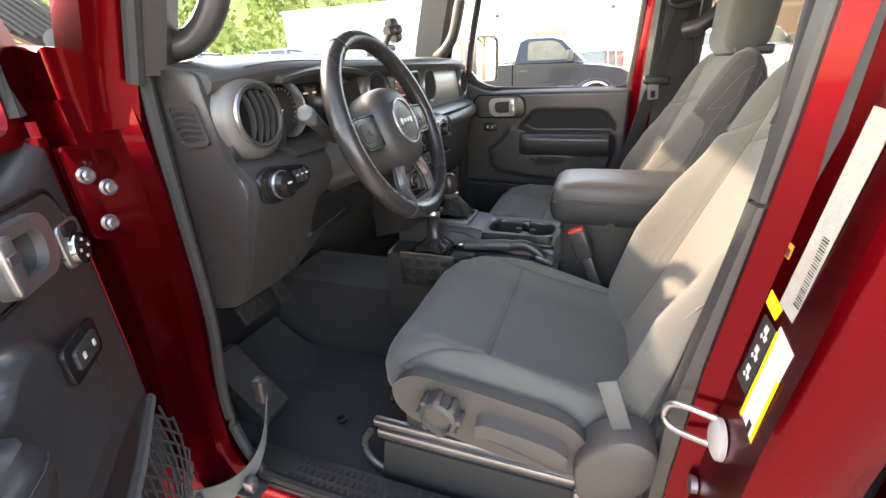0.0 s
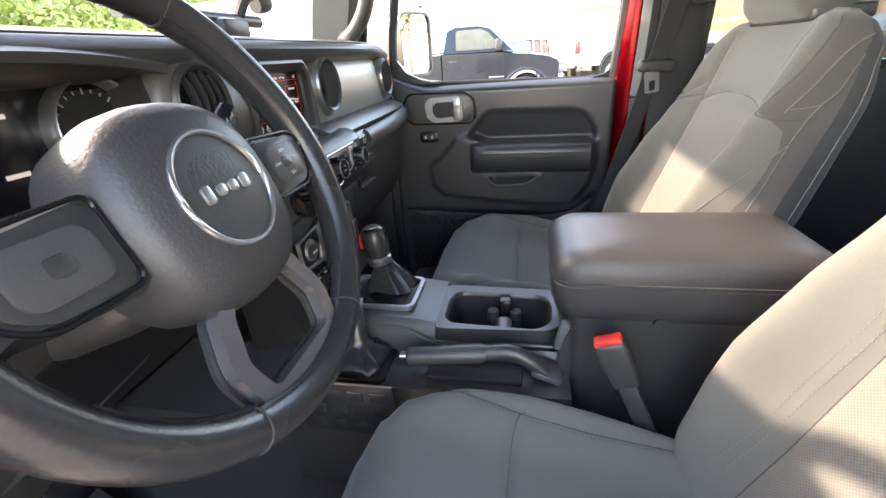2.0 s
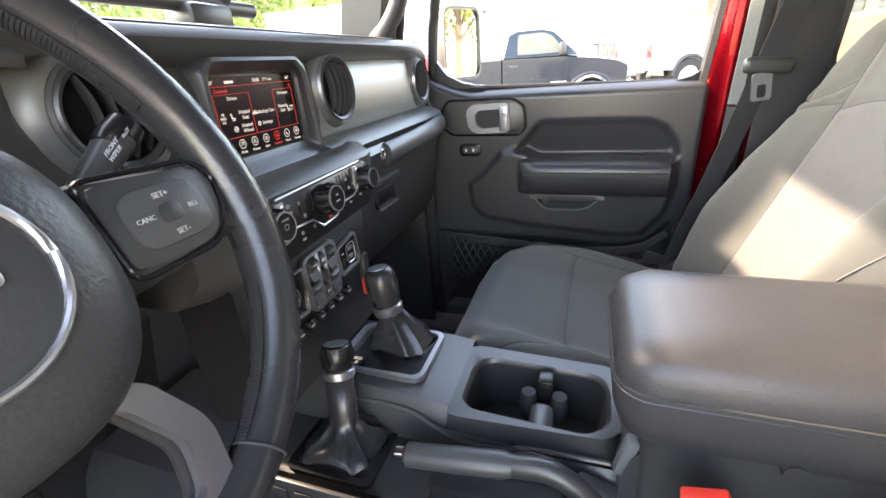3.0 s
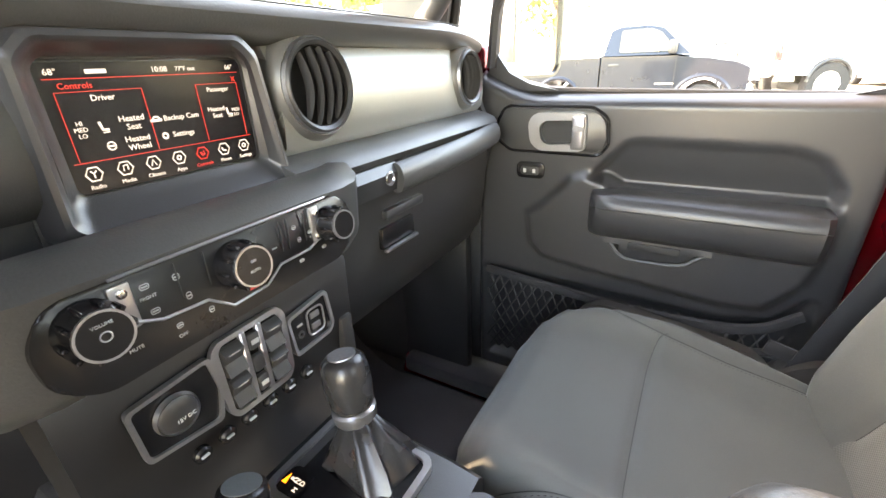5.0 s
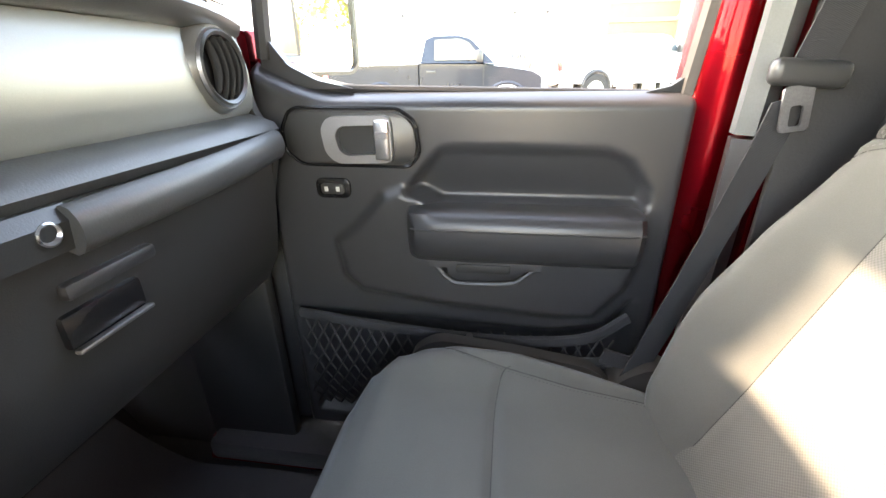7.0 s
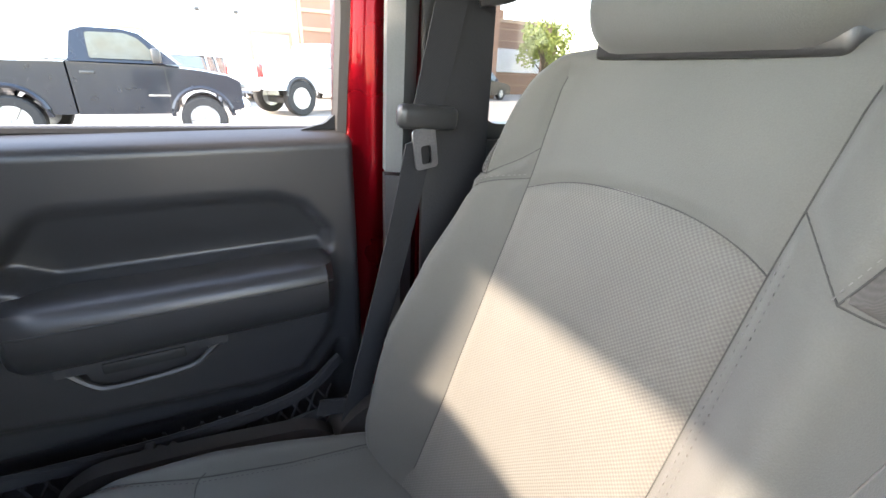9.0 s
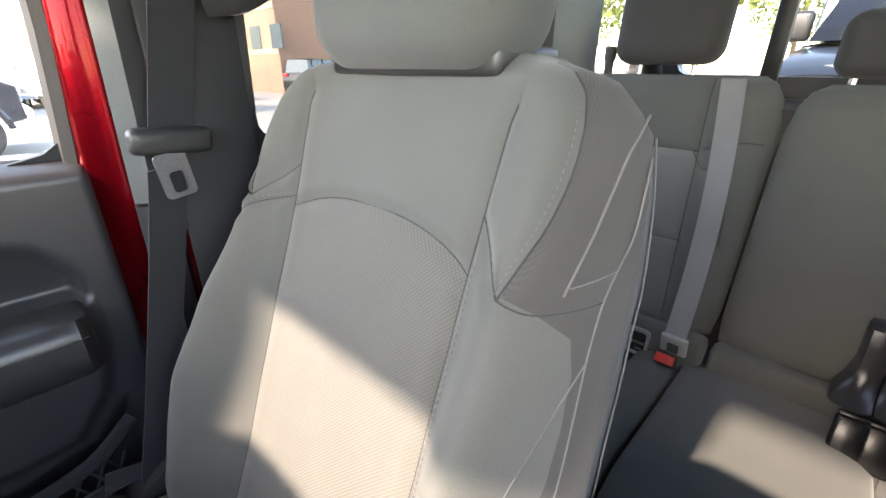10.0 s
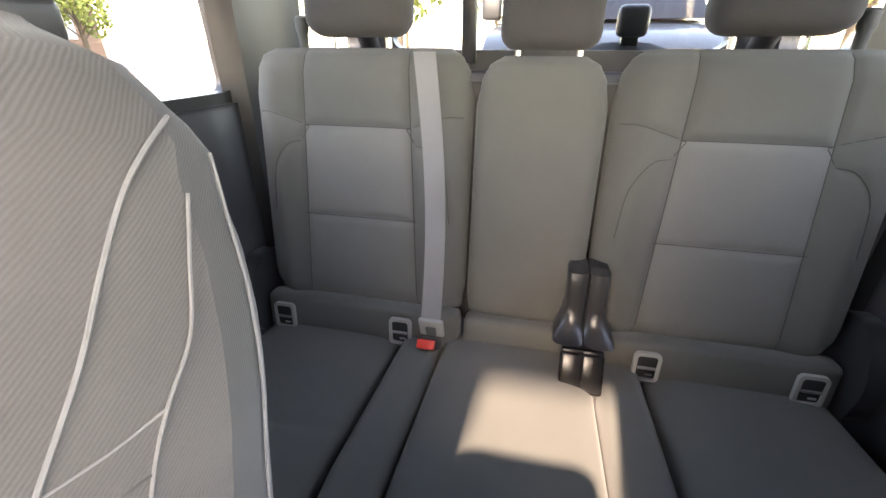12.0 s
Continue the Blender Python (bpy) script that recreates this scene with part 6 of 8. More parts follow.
part("loop", tube(spline([(0.335, -0.690, 0.950), (0.300, -0.672, 0.945), (0.286, -0.662, 0.932), (0.286, -0.660, 0.908), (0.300, -0.668, 0.898), (0.335, -0.692, 0.908)], 6), 0.0045, 10), SATIN, striker, "bright loop")
part("anchor_bolt", lathe([(0.012, 0), (0.012, 0.008), (0.007, 0.009)], (post_x(0.83) - 0.001, -0.685, 0.825), (-1, 0, 0), 12), STEEL, striker)
# gaps beside the passenger door closed by painted jambs
part("front_jamb", box((-0.452, 0.745, 1.27), (0.10, 0.09, 0.18), 0.012), RED, door, "dark red painted jamb")
# added black box: shade below the red jamb, given as colour
part("front_seal", box((-0.450, 0.740, 0.86), (0.10, 0.09, 0.62), 0.012), RUBBER, door, "black box standing in for the shaded lower jamb")
part("rear_jamb", loft([[Vector((x, y, z)) for x, y in ((0.262 - d, 0.700), (0.270 - d, 0.688), (0.304 - d * 0.3, 0.676), (0.325, 0.68), (0.325, 0.78), (0.262 - d, 0.78))] for z, d in ((0.55, 0.06), (0.7, 0.03), (0.9, 0.0), (1.25, 0.0), (1.5, -0.015), (1.80, -0.03))]), RED, door, "dark red painted jamb")

# ---- seat belts on the centre posts ----
for s, lab in ((1, "black seat belt hanging from the passenger side post"), (-1, "black seat belt hanging from the driver side post")):
    bt = thing("seat_belt", (0.34, s * 0.60, 1.2), lab, "seat belt", "front seat belts")
    yb, xo = (0.594, 0.0) if s > 0 else (0.618, 0.012)
    part("upper_webbing", sheet(lambda u, v: Vector((xo + 0.342 + 0.055 * v + (u - 0.5) * 0.048, s * (yb + 0.004 - 0.008 * v) + (u - 0.5) * 0.010, 1.295 + 0.25 * v)), 3, 16, 0.0016), WEB, bt)
    if s < 0:
        part("lower_webbing", sheet(lambda u, v: Vector((0.350 - 0.075 * v ** 1.4 + (u - 0.5) * 0.030, -0.606 + (u - 0.5) * 0.030, 1.28 - 0.50 * v)), 3, 30, 0.0016), WEB, bt)
        part("retractor_cover", loft([[Vector((x + dx, y, z)) for x, y in ((-0.022, -0.60), (0.022, -0.59), (0.030, -0.625), (-0.016, -0.635))] for z, dx in ((0.87, 0.302), (0.84, 0.300), (0.79, 0.288), (0.74, 0.276), (0.70, 0.272))]), BLACK, bt, "black plastic belt anchor cover")
    else:
        part("lower_webbing", sheet(lambda u, v: Vector((xo + 0.330 - 0.115 * v ** 1.1 + (u - 0.5) * 0.046, s * (yb + 0.012 * v) + (u - 0.5) * 0.012, 1.262 - 0.46 * v + (u - 0.5) * 0.010)), 3, 30, 0.0016), WEB, bt)
    part("guide", box((xo + 0.340, s * (yb - 0.002), 1.288), (0.088 if s > 0 else 0.036, 0.020, 0.030), 0.009, 3, m=turn(0, 4, 6 * s)), BLACK, bt, "black plastic belt guide")
    if s > 0:
        part("tongue", ring_frame(rounded(0.036, 0.052, 0.006), rounded(0.016, 0.024, 0.004, cx=0, cy=-0.008), (xo + 0.334, s * (yb - 0.006), 1.250), (1, 0.2 * s, 0.1), (-0.12, 0, 1), 0.003), STEEL, bt, "bright metal tongue")
    part("upper_anchor", box((xo + 0.395, s * (yb - 0.012), 1.545), (0.085, 0.030, 0.050), 0.012, 3, m=turn(0, 8, 4 * s)), BLACK, bt, "black plastic belt loop")
    part("anchor_loop", tube(spline([(xo + 0.345, s * (yb - 0.02), 1.535), (xo + 0.36, s * (yb - 0.025), 1.515), (xo + 0.41, s * (yb - 0.025), 1.518), (xo + 0.43, s * (yb - 0.02), 1.545)], 5), 0.009, 8), BLACK, bt)
    hd = thing("grab_handle", (0.42, s * 0.6, 1.6), "black grab handle on the roll bar", "handle", "grab handles")
    part("handle_loop", tube(spline([(0.40, s * 0.585, 1.44), (0.44, s * 0.565, 1.45), (0.50, s * 0.56, 1.50), (0.535, s * 0.565, 1.57), (0.54, s * 0.575, 1.66), (0.50, s * 0.60, 1.70)], 6), 0.020, 10, flat=1.3), BLACK, hd)
part("latch_plate", box((0.36, -0.612, 1.215), (0.02, 0.03, 0.05), 0.006, 3), GLOSS, bt)

# ---- front seats ----
def seam_dip(y, s, seams, depth=0.006, width=0.0075):
    d = 1.0
    for path in seams:
        for (a, b), (c, e) in zip(path, path[1:]):
            vx, vy = c - a, e - b
            L = vx * vx + vy * vy
            t = 0 if L == 0 else max(0, min(1, ((y - a) * vx + (s - b) * vy) / L))
            d = min(d, math.hypot(y - a - t * vx, s - b - t * vy))
    return depth * math.exp(-(d / width) ** 2)


class Pad:
    """An upholstered pad in its own frame: y across, s along, n out of the seat face."""

    def __init__(self, o, u, n, w, bol, e, back, drop, seams, inner, arch=None, sag=0.0, roll=None):
        self.o, self.u, self.nn = Vector(o), Vector(u).normalized(), Vector(n).normalized()
        self.w, self.bol, self.e, self.back, self.drop = w, bol, e, back, drop
        self.seams, self.inner, self.arch, self.sag, self.roll = seams, inner, arch, sag, roll
        self.dip = 0.0065
        self.edge = None

    def face(self, y, s):
        w = lerp_table(self.w, s)
        q = min(1, abs(y) / w)
        e = lerp_table(self.e, s)
        n = e * max(0, 1 - q ** 5) ** 0.5 - e
        n += lerp_table(self.bol, s) * math.exp(-((q - 0.80) / 0.17) ** 2) * (1 - q ** 8)
        n -= self.sag * max(0, 1 - (q / 0.6) ** 2)
        n -= lerp_table(self.drop, s)
        n -= seam_dip(y, s, self.seams, self.dip) * (1 - q ** 6)
        return n

    def at(self, y, s, lift=0.0):
        return self.o + Vector((0, y, 0)) + self.u * s + self.nn * (self.face(y, s) + lift)

    def rear(self, y, s):
        w = lerp_table(self.w, s)
        q = min(1, abs(y) / w)
        e = lerp_table(self.e, s)
        n = -e - lerp_table(self.back, s) * max(0, 1 - q ** 12) ** 0.5 - lerp_table(self.drop, s)
        return self.o + Vector((0, y, 0)) + self.u * s + self.nn * n

    def warp(self, y, s):
        if not self.arch:
            return s
        s0, dh, reach = self.arch
        yl = self.inner(s)
        if abs(y) > yl:
            return s
        return s + dh * (1 - (y / yl) ** 2) * max(0, 1 - abs(s - s0) / reach)

    def columns(self, s, ns, nc):
        w, yl = lerp_table(self.w, s), self.inner(s)
        yl = min(yl, w * 0.9)
        yb = min(max(lerp_table(self.edge, s), yl * 1.06), w * 0.94) if self.edge else w * 0.94
        rim = [w - (w - yb) * math.sin(0.5 * math.pi * i / 8) for i in range(9)]
        side = [yb + (yl - yb) * i / ns for i in range(ns + 1)]
        return [-v for v in side], [yl * (2 * i / nc - 1) for i in range(nc + 1)], side[::-1], [-v for v in rim], rim[::-1]

    def build(self, rows, ns, nc, thing_ob, mats, split):
        """mats: insert below the split row, panel above it, bolsters, shell."""
        grid = [self.columns(s, ns, nc) for s in rows]
        jA = min(range(len(rows)), key=lambda j: abs(rows[j] - split))

        def patch(k, j0, j1):
            b = bmesh.new()
            vs = [[b.verts.new(self.at(y, self.warp(y, rows[j]))) for y in grid[j][k]] for j in range(j0, j1 + 1)]
            for a, c in zip(vs, vs[1:]):
                for i in range(len(a) - 1):
                    b.faces.new((a[i], a[i + 1], c[i + 1], c[i]))
            return b
        m = len(rows) - 1
        part("centre_panel", patch(1, 0, jA), mats[0], thing_ob, sharp=60)
        part("upper_panel", patch(1, jA, m), mats[1], thing_ob, sharp=60)
        part("bolster", patch(0, 0, m), mats[2], thing_ob, sharp=60)
        part("bolster", patch(2, 0, m), mats[2], thing_ob, sharp=60)
        for k in (3, 4):
            part("flank", patch(k, 0, m), mats[4] if len(mats) > 4 else mats[2], thing_ob, sharp=60)
        b = bmesh.new()
        vs = []
        for s in rows:
            w = lerp_table(self.w, s)
            vs.append([b.verts.new(self.rear(w * math.sin(math.pi * (i / 20 - 0.5)), s)) for i in range(21)])
        for a, c in zip(vs, vs[1:]):
            for i in range(20):
                b.faces.new((a[i], a[i + 1], c[i + 1], c[i]))
        front_lo = [b.verts.new(self.at(y, rows[0])) for y in grid[0][3][:-1] + grid[0][0] + grid[0][1] + grid[0][2] + grid[0][4][1:]]
        front_hi = [b.verts.new(self.at(y, rows[-1])) for y in grid[-1][3][:-1] + grid[-1][0] + grid[-1][1] + grid[-1][2] + grid[-1][4][1:]]
        b.faces.new(vs[0] + front_lo[::-1])
        b.faces.new(vs[-1] + front_hi[::-1])
        bmesh.ops.remove_doubles(b, verts=b.verts, dist=0.0004)
        part("shell", b, mats[3], thing_ob, sharp=60)

    def thread(self, paths, r, material, thing_ob, name="seam", lift=0.0):
        b = bmesh.new()
        for path in paths:
            pts = [self.at(q.x, q.y, lift) for q in spline([Vector((y, s, 0)) for y, s in path], 6)]
            tube(pts, r, 5, bm=b)
        return part(name, b, material, thing_ob)

    def stitches(self, paths, material, thing_ob, off=0.0, size=0.0026, gap=0.0052):
        b = bmesh.new()
        for path in paths:
            pts = spline([Vector((y, s, 0)) for y, s in path], 24)
            acc = 0
            for a, c in zip(pts, pts[1:]):
                acc += (c - a).length
                if acc > gap:
                    acc = 0
                    d = (c - a).normalized()
                    nrm = Vector((-d.y, d.x, 0)) * off
                    p0, p1 = a + nrm, a + nrm + d * size
                    tube([self.at(p0.x, p0.y, 0.0010), self.at(p1.x, p1.y, 0.0008)], 0.00045, 4, bm=b)
        return part("stitching", b, material, thing_ob, "pale thread stitches", kind="stuff")


def fine_rows(a, b, n, tail=0.0):
    """Rows from a to b, closer together in the last stretch."""
    out = [a + (b - tail - a) * i / n for i in range(n + 1)]
    if tail:
        out += [b - tail + tail * math.sin(0.5 * math.pi * i / 8) for i in range(1, 9)]
    return out


def lvl2(poly, f):
    """An outline drawn in about its middle."""
    cx, cy = sum(q[0] for q in poly) / len(poly), sum(q[1] for q in poly) / len(poly)
    return [(cx + (x - cx) * f, cy + (y - cy) * f) for x, y in poly]


def front_seat(yc, label, outer, bx):
    """outer: -1 when the seat's door side is at lower y."""
    st = thing("front_seat", (0.1 + bx, yc, 0.52), label, "car seat", "front seats")
    side = 1 if outer < 0 else -1
    U, N = (0.342, 0, 0.940), (-0.940, 0, 0.342)
    inner = lambda s: 0.134 + 0.006 * max(0, (s - 0.45) / 0.15)
    arch = [(y, 0.443 + 0.028 * (1 - abs(y / 0.134) ** 2.6)) for y in [0.134 * (i / 8 - 1) for i in range(17)]]
    lines = [[(k * inner(s), s) for s in [0.02 + 0.56 * i / 14 for i in range(15)]] for k in (-1, 1)]
    # shoulder seams: a leaf shape on each bolster
    leaf = []
    for k in (-1, 1):
        leaf.append([(k * 0.172, 0.604), (k * 0.186, 0.588), (k * 0.195, 0.567), (k * 0.199, 0.534), (k * 0.197, 0.499), (k * 0.190, 0.468), (k * 0.182, 0.442)])
        leaf.append([(k * 0.182, 0.442), (k * 0.205, 0.440), (k * 0.222, 0.448), (k * 0.2325, 0.457)])
        leaf.append([(k * 0.136, 0.492), (k * 0.152, 0.474), (k * 0.169, 0.456), (k * 0.182, 0.442)])
    arm_seam = [(outer * 0.134, 0.455), (outer * 0.165, 0.440), (outer * 0.200, 0.415), (outer * 0.232, 0.378), (outer * 0.252, 0.325)]
    back = Pad((0.27 + bx, yc, 0.80), U, N,
               [(-0.03, 0.22), (0.04, 0.248), (0.14, 0.260), (0.25, 0.256), (0.36, 0.249), (0.46, 0.243), (0.53, 0.234), (0.575, 0.224), (0.603, 0.200), (0.624, 0.145)],
               [(-0.03, 0.06), (0.06, 0.090), (0.2, 0.100), (0.3, 0.082), (0.4, 0.054), (0.5, 0.038), (0.59, 0.020), (0.624, 0.006)],
               [(-0.03, 0.06), (0.5, 0.05), (0.59, 0.036), (0.624, 0.014)],
               [(-0.03, 0.08), (0.3, 0.07), (0.5, 0.058), (0.57, 0.048), (0.605, 0.028), (0.624, 0.008)],
               [(-0.03, 0.0), (0.56, 0.0), (0.60, 0.008), (0.624, 0.030)],
               lines + [arch, arm_seam] + leaf, inner, arch=(0.443, 0.028, 0.14), sag=0.004)
    back.edge = [(-0.03, 0.216), (0.15, 0.230), (0.34, 0.236), (0.40, 0.231), (0.430, 0.225), (0.440, 0.208), (0.446, 0.1835), (0.468, 0.190), (0.499, 0.197), (0.534, 0.199), (0.567, 0.195), (0.588, 0.186), (0.604, 0.172), (0.624, 0.12)]
    bk = part("backrest", box((0.33 + bx, yc, 0.80), (0.05, 0.38, 0.05), 0.015), SIDECLOTH, st)
    back.build(fine_rows(-0.03, 0.624, 110, 0.06), 26, 40, bk, (MESHCLOTH, CLOTH, CLOTH, SIDECLOTH, SIDECLOTH), 0.443)
    back.thread(lines + [arch, arm_seam] + leaf, 0.0007, SEAM, bk, lift=0.0002)
    for k in (-outer,):
        pair = [(k * (0.142 + 0.03 * (0.46 - s)), s) for s in [0.46 - 0.4 * i / 10 for i in range(11)]]
        for d in (-0.004, 0.004):
            back.stitches([pair], STITCH, bk, off=d)
    back.stitches([p for p in leaf[0::3]] + [arm_seam], STITCH, bk, off=0.004)
    # pale piping along the dark flanks
    for k in (-1, 1):
        for path, r in (([(0.2195, 0.586), (0.2215, 0.570), (0.2207, 0.555), (0.220, 0.53), (0.2187, 0.50), (0.2168, 0.465), (0.2160, 0.456)], 0.0010),
                        ([(0.2300, 0.558), (0.2325, 0.535), (0.2345, 0.505), (0.2337, 0.480), (0.2325, 0.455), (0.234, 0.42), (0.237, 0.38), (0.240, 0.334), (0.244, 0.25), (0.246, 0.15)], 0.0008),
                        ([(0.2337, 0.480), (0.226, 0.470), (0.2175, 0.462)], 0.0006),
                        ([(0.2345, 0.415), (0.2285, 0.374), (0.2225, 0.32), (0.217, 0.25), (0.212, 0.15)], 0.0007)):
            part("piping", tube(spline([back.at(k * y, s, 0.0004) for y, s in path], 6), r, 6), STITCH, bk, "pale edge piping")
        rear_edge = []
        for i in range(21):
            s = 0.575 - 0.55 * i / 20
            w = lerp_table(back.w, s)
            rear_edge.append(back.rear(k * w * 0.985, s) + Vector((0, k * 0.002, 0)))
        part("piping", tube(rear_edge, 0.0009, 6), STITCH, bk, "pale edge piping")
    # head restraint
    hc = Vector((0.515 + bx, yc + 0.0, 1.475))
    hr = part("head_restraint", box((0, 0, -0.006), (0.105, 0.270, 0.218), 0.045, 6), CLOTH, None)
    me = hr.data
    for v in me.vertices:
        f = 1 - 0.16 * max(0, (0.103 - v.co.z) / 0.206 - 0.4)
        v.co.y *= f
        v.co.x += -0.012 * (v.co.y / 0.135) ** 2 if v.co.x < 0 else 0
        v.co.x -= 0.10 * v.co.z * -1 * 0.5
    hr.parent = st
    hr.matrix_basis = st.matrix_basis.inverted() @ Matrix.Translation(hc)
    part("restraint_base", box(hc + Vector((0.010, 0, -0.104)), (0.092, 0.226, 0.024), 0.006, 3), BLACK, hr, "black plastic underside")
    for k in (-1, 1):
        part("post", tube([hc + Vector((0.0, k * 0.07, -0.15)), hc + Vector((0.0, k * 0.07, -0.07))], 0.0065, 10), CHROME, hr, "bright steel post")
        part("post_sleeve", lathe([(0.014, 0), (0.014, 0.012), (0.009, 0.014)], hc + Vector((0.0, k * 0.07, -0.118)), (0, 0, 1), 14), BLACK, hr)
    b = bmesh.new()
    for i in range(24):
        z = 0.085 - i * 0.0072
        tube([hc + Vector((-0.053 + z * 0.05, side * 0.105 * (1 - 0.05), z)), hc + Vector((-0.053 + z * 0.05, side * 0.105 * (1 - 0.05), z - 0.0034))], 0.0010, 4, bm=b)
    part("stitching", b, STITCH, hr, kind="stuff")
    # cushion
    F, NU = (-0.970, 0, 0.240), (0.240, 0, 0.970)
    cin = lambda s: 0.190 - 0.006 * min(1, s / 0.2) + 0.034 * max(0, (s - 0.29) / 0.15) ** 1.3
    cl = [[(k * cin(s), s) for s in [0.0 + 0.45 * i / 16 for i in range(17)]] for k in (-1, 1)]
    cross = [(-0.188, 0.292), (-0.182, 0.300)] + [(0.170 * (i / 8 - 1), 0.303) for i in range(17)] + [(0.182, 0.300), (0.188, 0.292)]
    flank_ = [[(k * 0.240, 0.06), (k * 0.248, 0.18), (k * 0.248, 0.30), (k * 0.240, 0.40), (k * 0.222, 0.445)] for k in (-1, 1)]
    cush = Pad((0.30 + bx, yc, 0.782), F, NU,
               [(-0.02, 0.235), (0.06, 0.256), (0.2, 0.264), (0.36, 0.262), (0.42, 0.250), (0.46, 0.230), (0.49, 0.190), (0.508, 0.135)],
               [(-0.02, 0.055), (0.1, 0.066), (0.28, 0.070), (0.38, 0.052), (0.46, 0.022), (0.508, 0.0)],
               [(-0.02, 0.07), (0.40, 0.075), (0.47, 0.06), (0.508, 0.02)],
               [(-0.02, 0.05), (0.37, 0.05), (0.48, 0.03), (0.508, 0.01)],
               [(-0.02, 0.0), (0.40, 0.0), (0.46, 0.010), (0.49, 0.032), (0.508, 0.075)],
               cl + [cross] + flank_, cin, sag=0.006)
    cu = part("cushion", box((0.05 + bx, yc, 0.70), (0.42, 0.40, 0.05), 0.015), BLACK, st)
    cush.dip = 0.0085
    cush.build(fine_rows(-0.02, 0.508, 96, 0.06), 24, 36, cu, (CLOTH, CLOTH, CLOTH, CLOTH), 0.303)
    cush.thread(cl + [cross] + flank_, 0.0008, SEAM, cu, lift=0.0002)
    cush.stitches(cl, SEAM, cu, off=0.005)
    # base: plastic flank with lever and knob, rails, risers
    yo = yc + outer * 0.254
    fl = prism(fillet([(-0.10, 0.885), (0.02, 0.872), (0.16, 0.850), (0.20, 0.81), (0.19, 0.74), (0.12, 0.735), (0.02, 0.75), (-0.08, 0.77), (-0.135, 0.80), (-0.145, 0.85)], 0.03), (bx, yo - 0.012, 0), (1, 0, 0), (0, 0, 1), -0.024, 0.0)
    shield = part("side_shield", fl, SHIELD, st, "warm grey plastic side shield")
    kx = Vector((-0.045 + bx, yo + outer * 0.012, 0.825))
    kn = part("adjuster_knob", lathe([(0.034, 0.0), (0.036, 0.012), (0.034, 0.030), (0.027, 0.034), (0.024, 0.026), (0.001, 0.026)], kx, (0, outer, 0), 10), SHIELD, st, "ribbed round recline knob")
    for i in range(8):
        a = 2 * math.pi * i / 8
        part("grip", box(kx + Vector((0.035 * math.cos(a), outer * 0.016, 0.035 * math.sin(a))), (0.012, 0.028, 0.012), 0.003, m=turn(0, -math.degrees(a), 0)), SHIELD, kn)
    part("height_lever", loft([[Vector((x + bx, yo + outer * d, z)) for d, z in ((0.012, z0), (0.034, z0 - 0.006), (0.038, z0 - 0.03), (0.030, z0 - h), (0.012, z0 - h))] for x, z0, h in ((0.018, 0.828, 0.02), (0.032, 0.834, 0.036), (0.09, 0.828, 0.046), (0.145, 0.818, 0.056), (0.165, 0.806, 0.044))]), SHIELD, st, "warm grey plastic height lever")
    for k in (-1, 1):
        part("rail", box((0.03 + bx, yc + k * 0.20, 0.655), (0.50, 0.030, 0.022), 0.004), STEEL, st, "bare steel seat rail")
        part("rail_slide", box((0.0 + bx, yc + k * 0.20, 0.676), (0.46, 0.018, 0.018), 0.004), STEEL, st, "bright steel slide")
        part("riser", loft([[Vector((x + bx, yc + k * 0.20 + d, z)) for x, z in ((-0.20, 0.645), (0.27, 0.645), (0.29, 0.50), (-0.22, 0.50))] for d in (-0.02, 0.02)]), RUBBER, st)
        part("rail_foot", box((0.20 + bx, yc + k * 0.225, 0.60), (0.035, 0.012, 0.11), 0.003), STEEL, st, "steel rail bracket")
        part("rail_hook", tube(spline([(-0.245 + bx, yc + k * 0.20, 0.64), (-0.265 + bx, yc + k * 0.20, 0.60), (-0.25 + bx, yc + k * 0.20, 0.55), (-0.20 + bx, yc + k * 0.20, 0.52)], 5), 0.008), STEEL, st)
    # belt anchor on the door side and its stalk
    part("recliner_cover", loft([[Vector((x + bx, yo + outer * d, z)) for x, z in lvl2(fillet([(0.172, 0.79), (0.205, 0.842), (0.25, 0.866), (0.288, 0.85), (0.29, 0.78), (0.235, 0.71), (0.185, 0.71)], 0.03, 6), f)] for d, f in ((-0.02, 1.0), (0.024, 1.0), (0.033, 0.96), (0.037, 0.86), (0.037, 0.3))]), SHIELD, st, "plastic hinge cover")
    part("belt_tab", box((0.228 + bx, yo + outer * 0.006, 0.885 if outer < 0 else 0.850), (0.028, 0.005, 0.115), 0.002, m=turn(0, -20 if outer < 0 else -75, 0)), GREYPAD if outer < 0 else WEB, st, "fabric pull strap")
    return st


front_seat(-0.385, "grey cloth driver's seat, partly in sunlight", -1, 0.0)
front_seat(0.351, "grey cloth passenger seat, partly in sunlight", 1, 0.0)

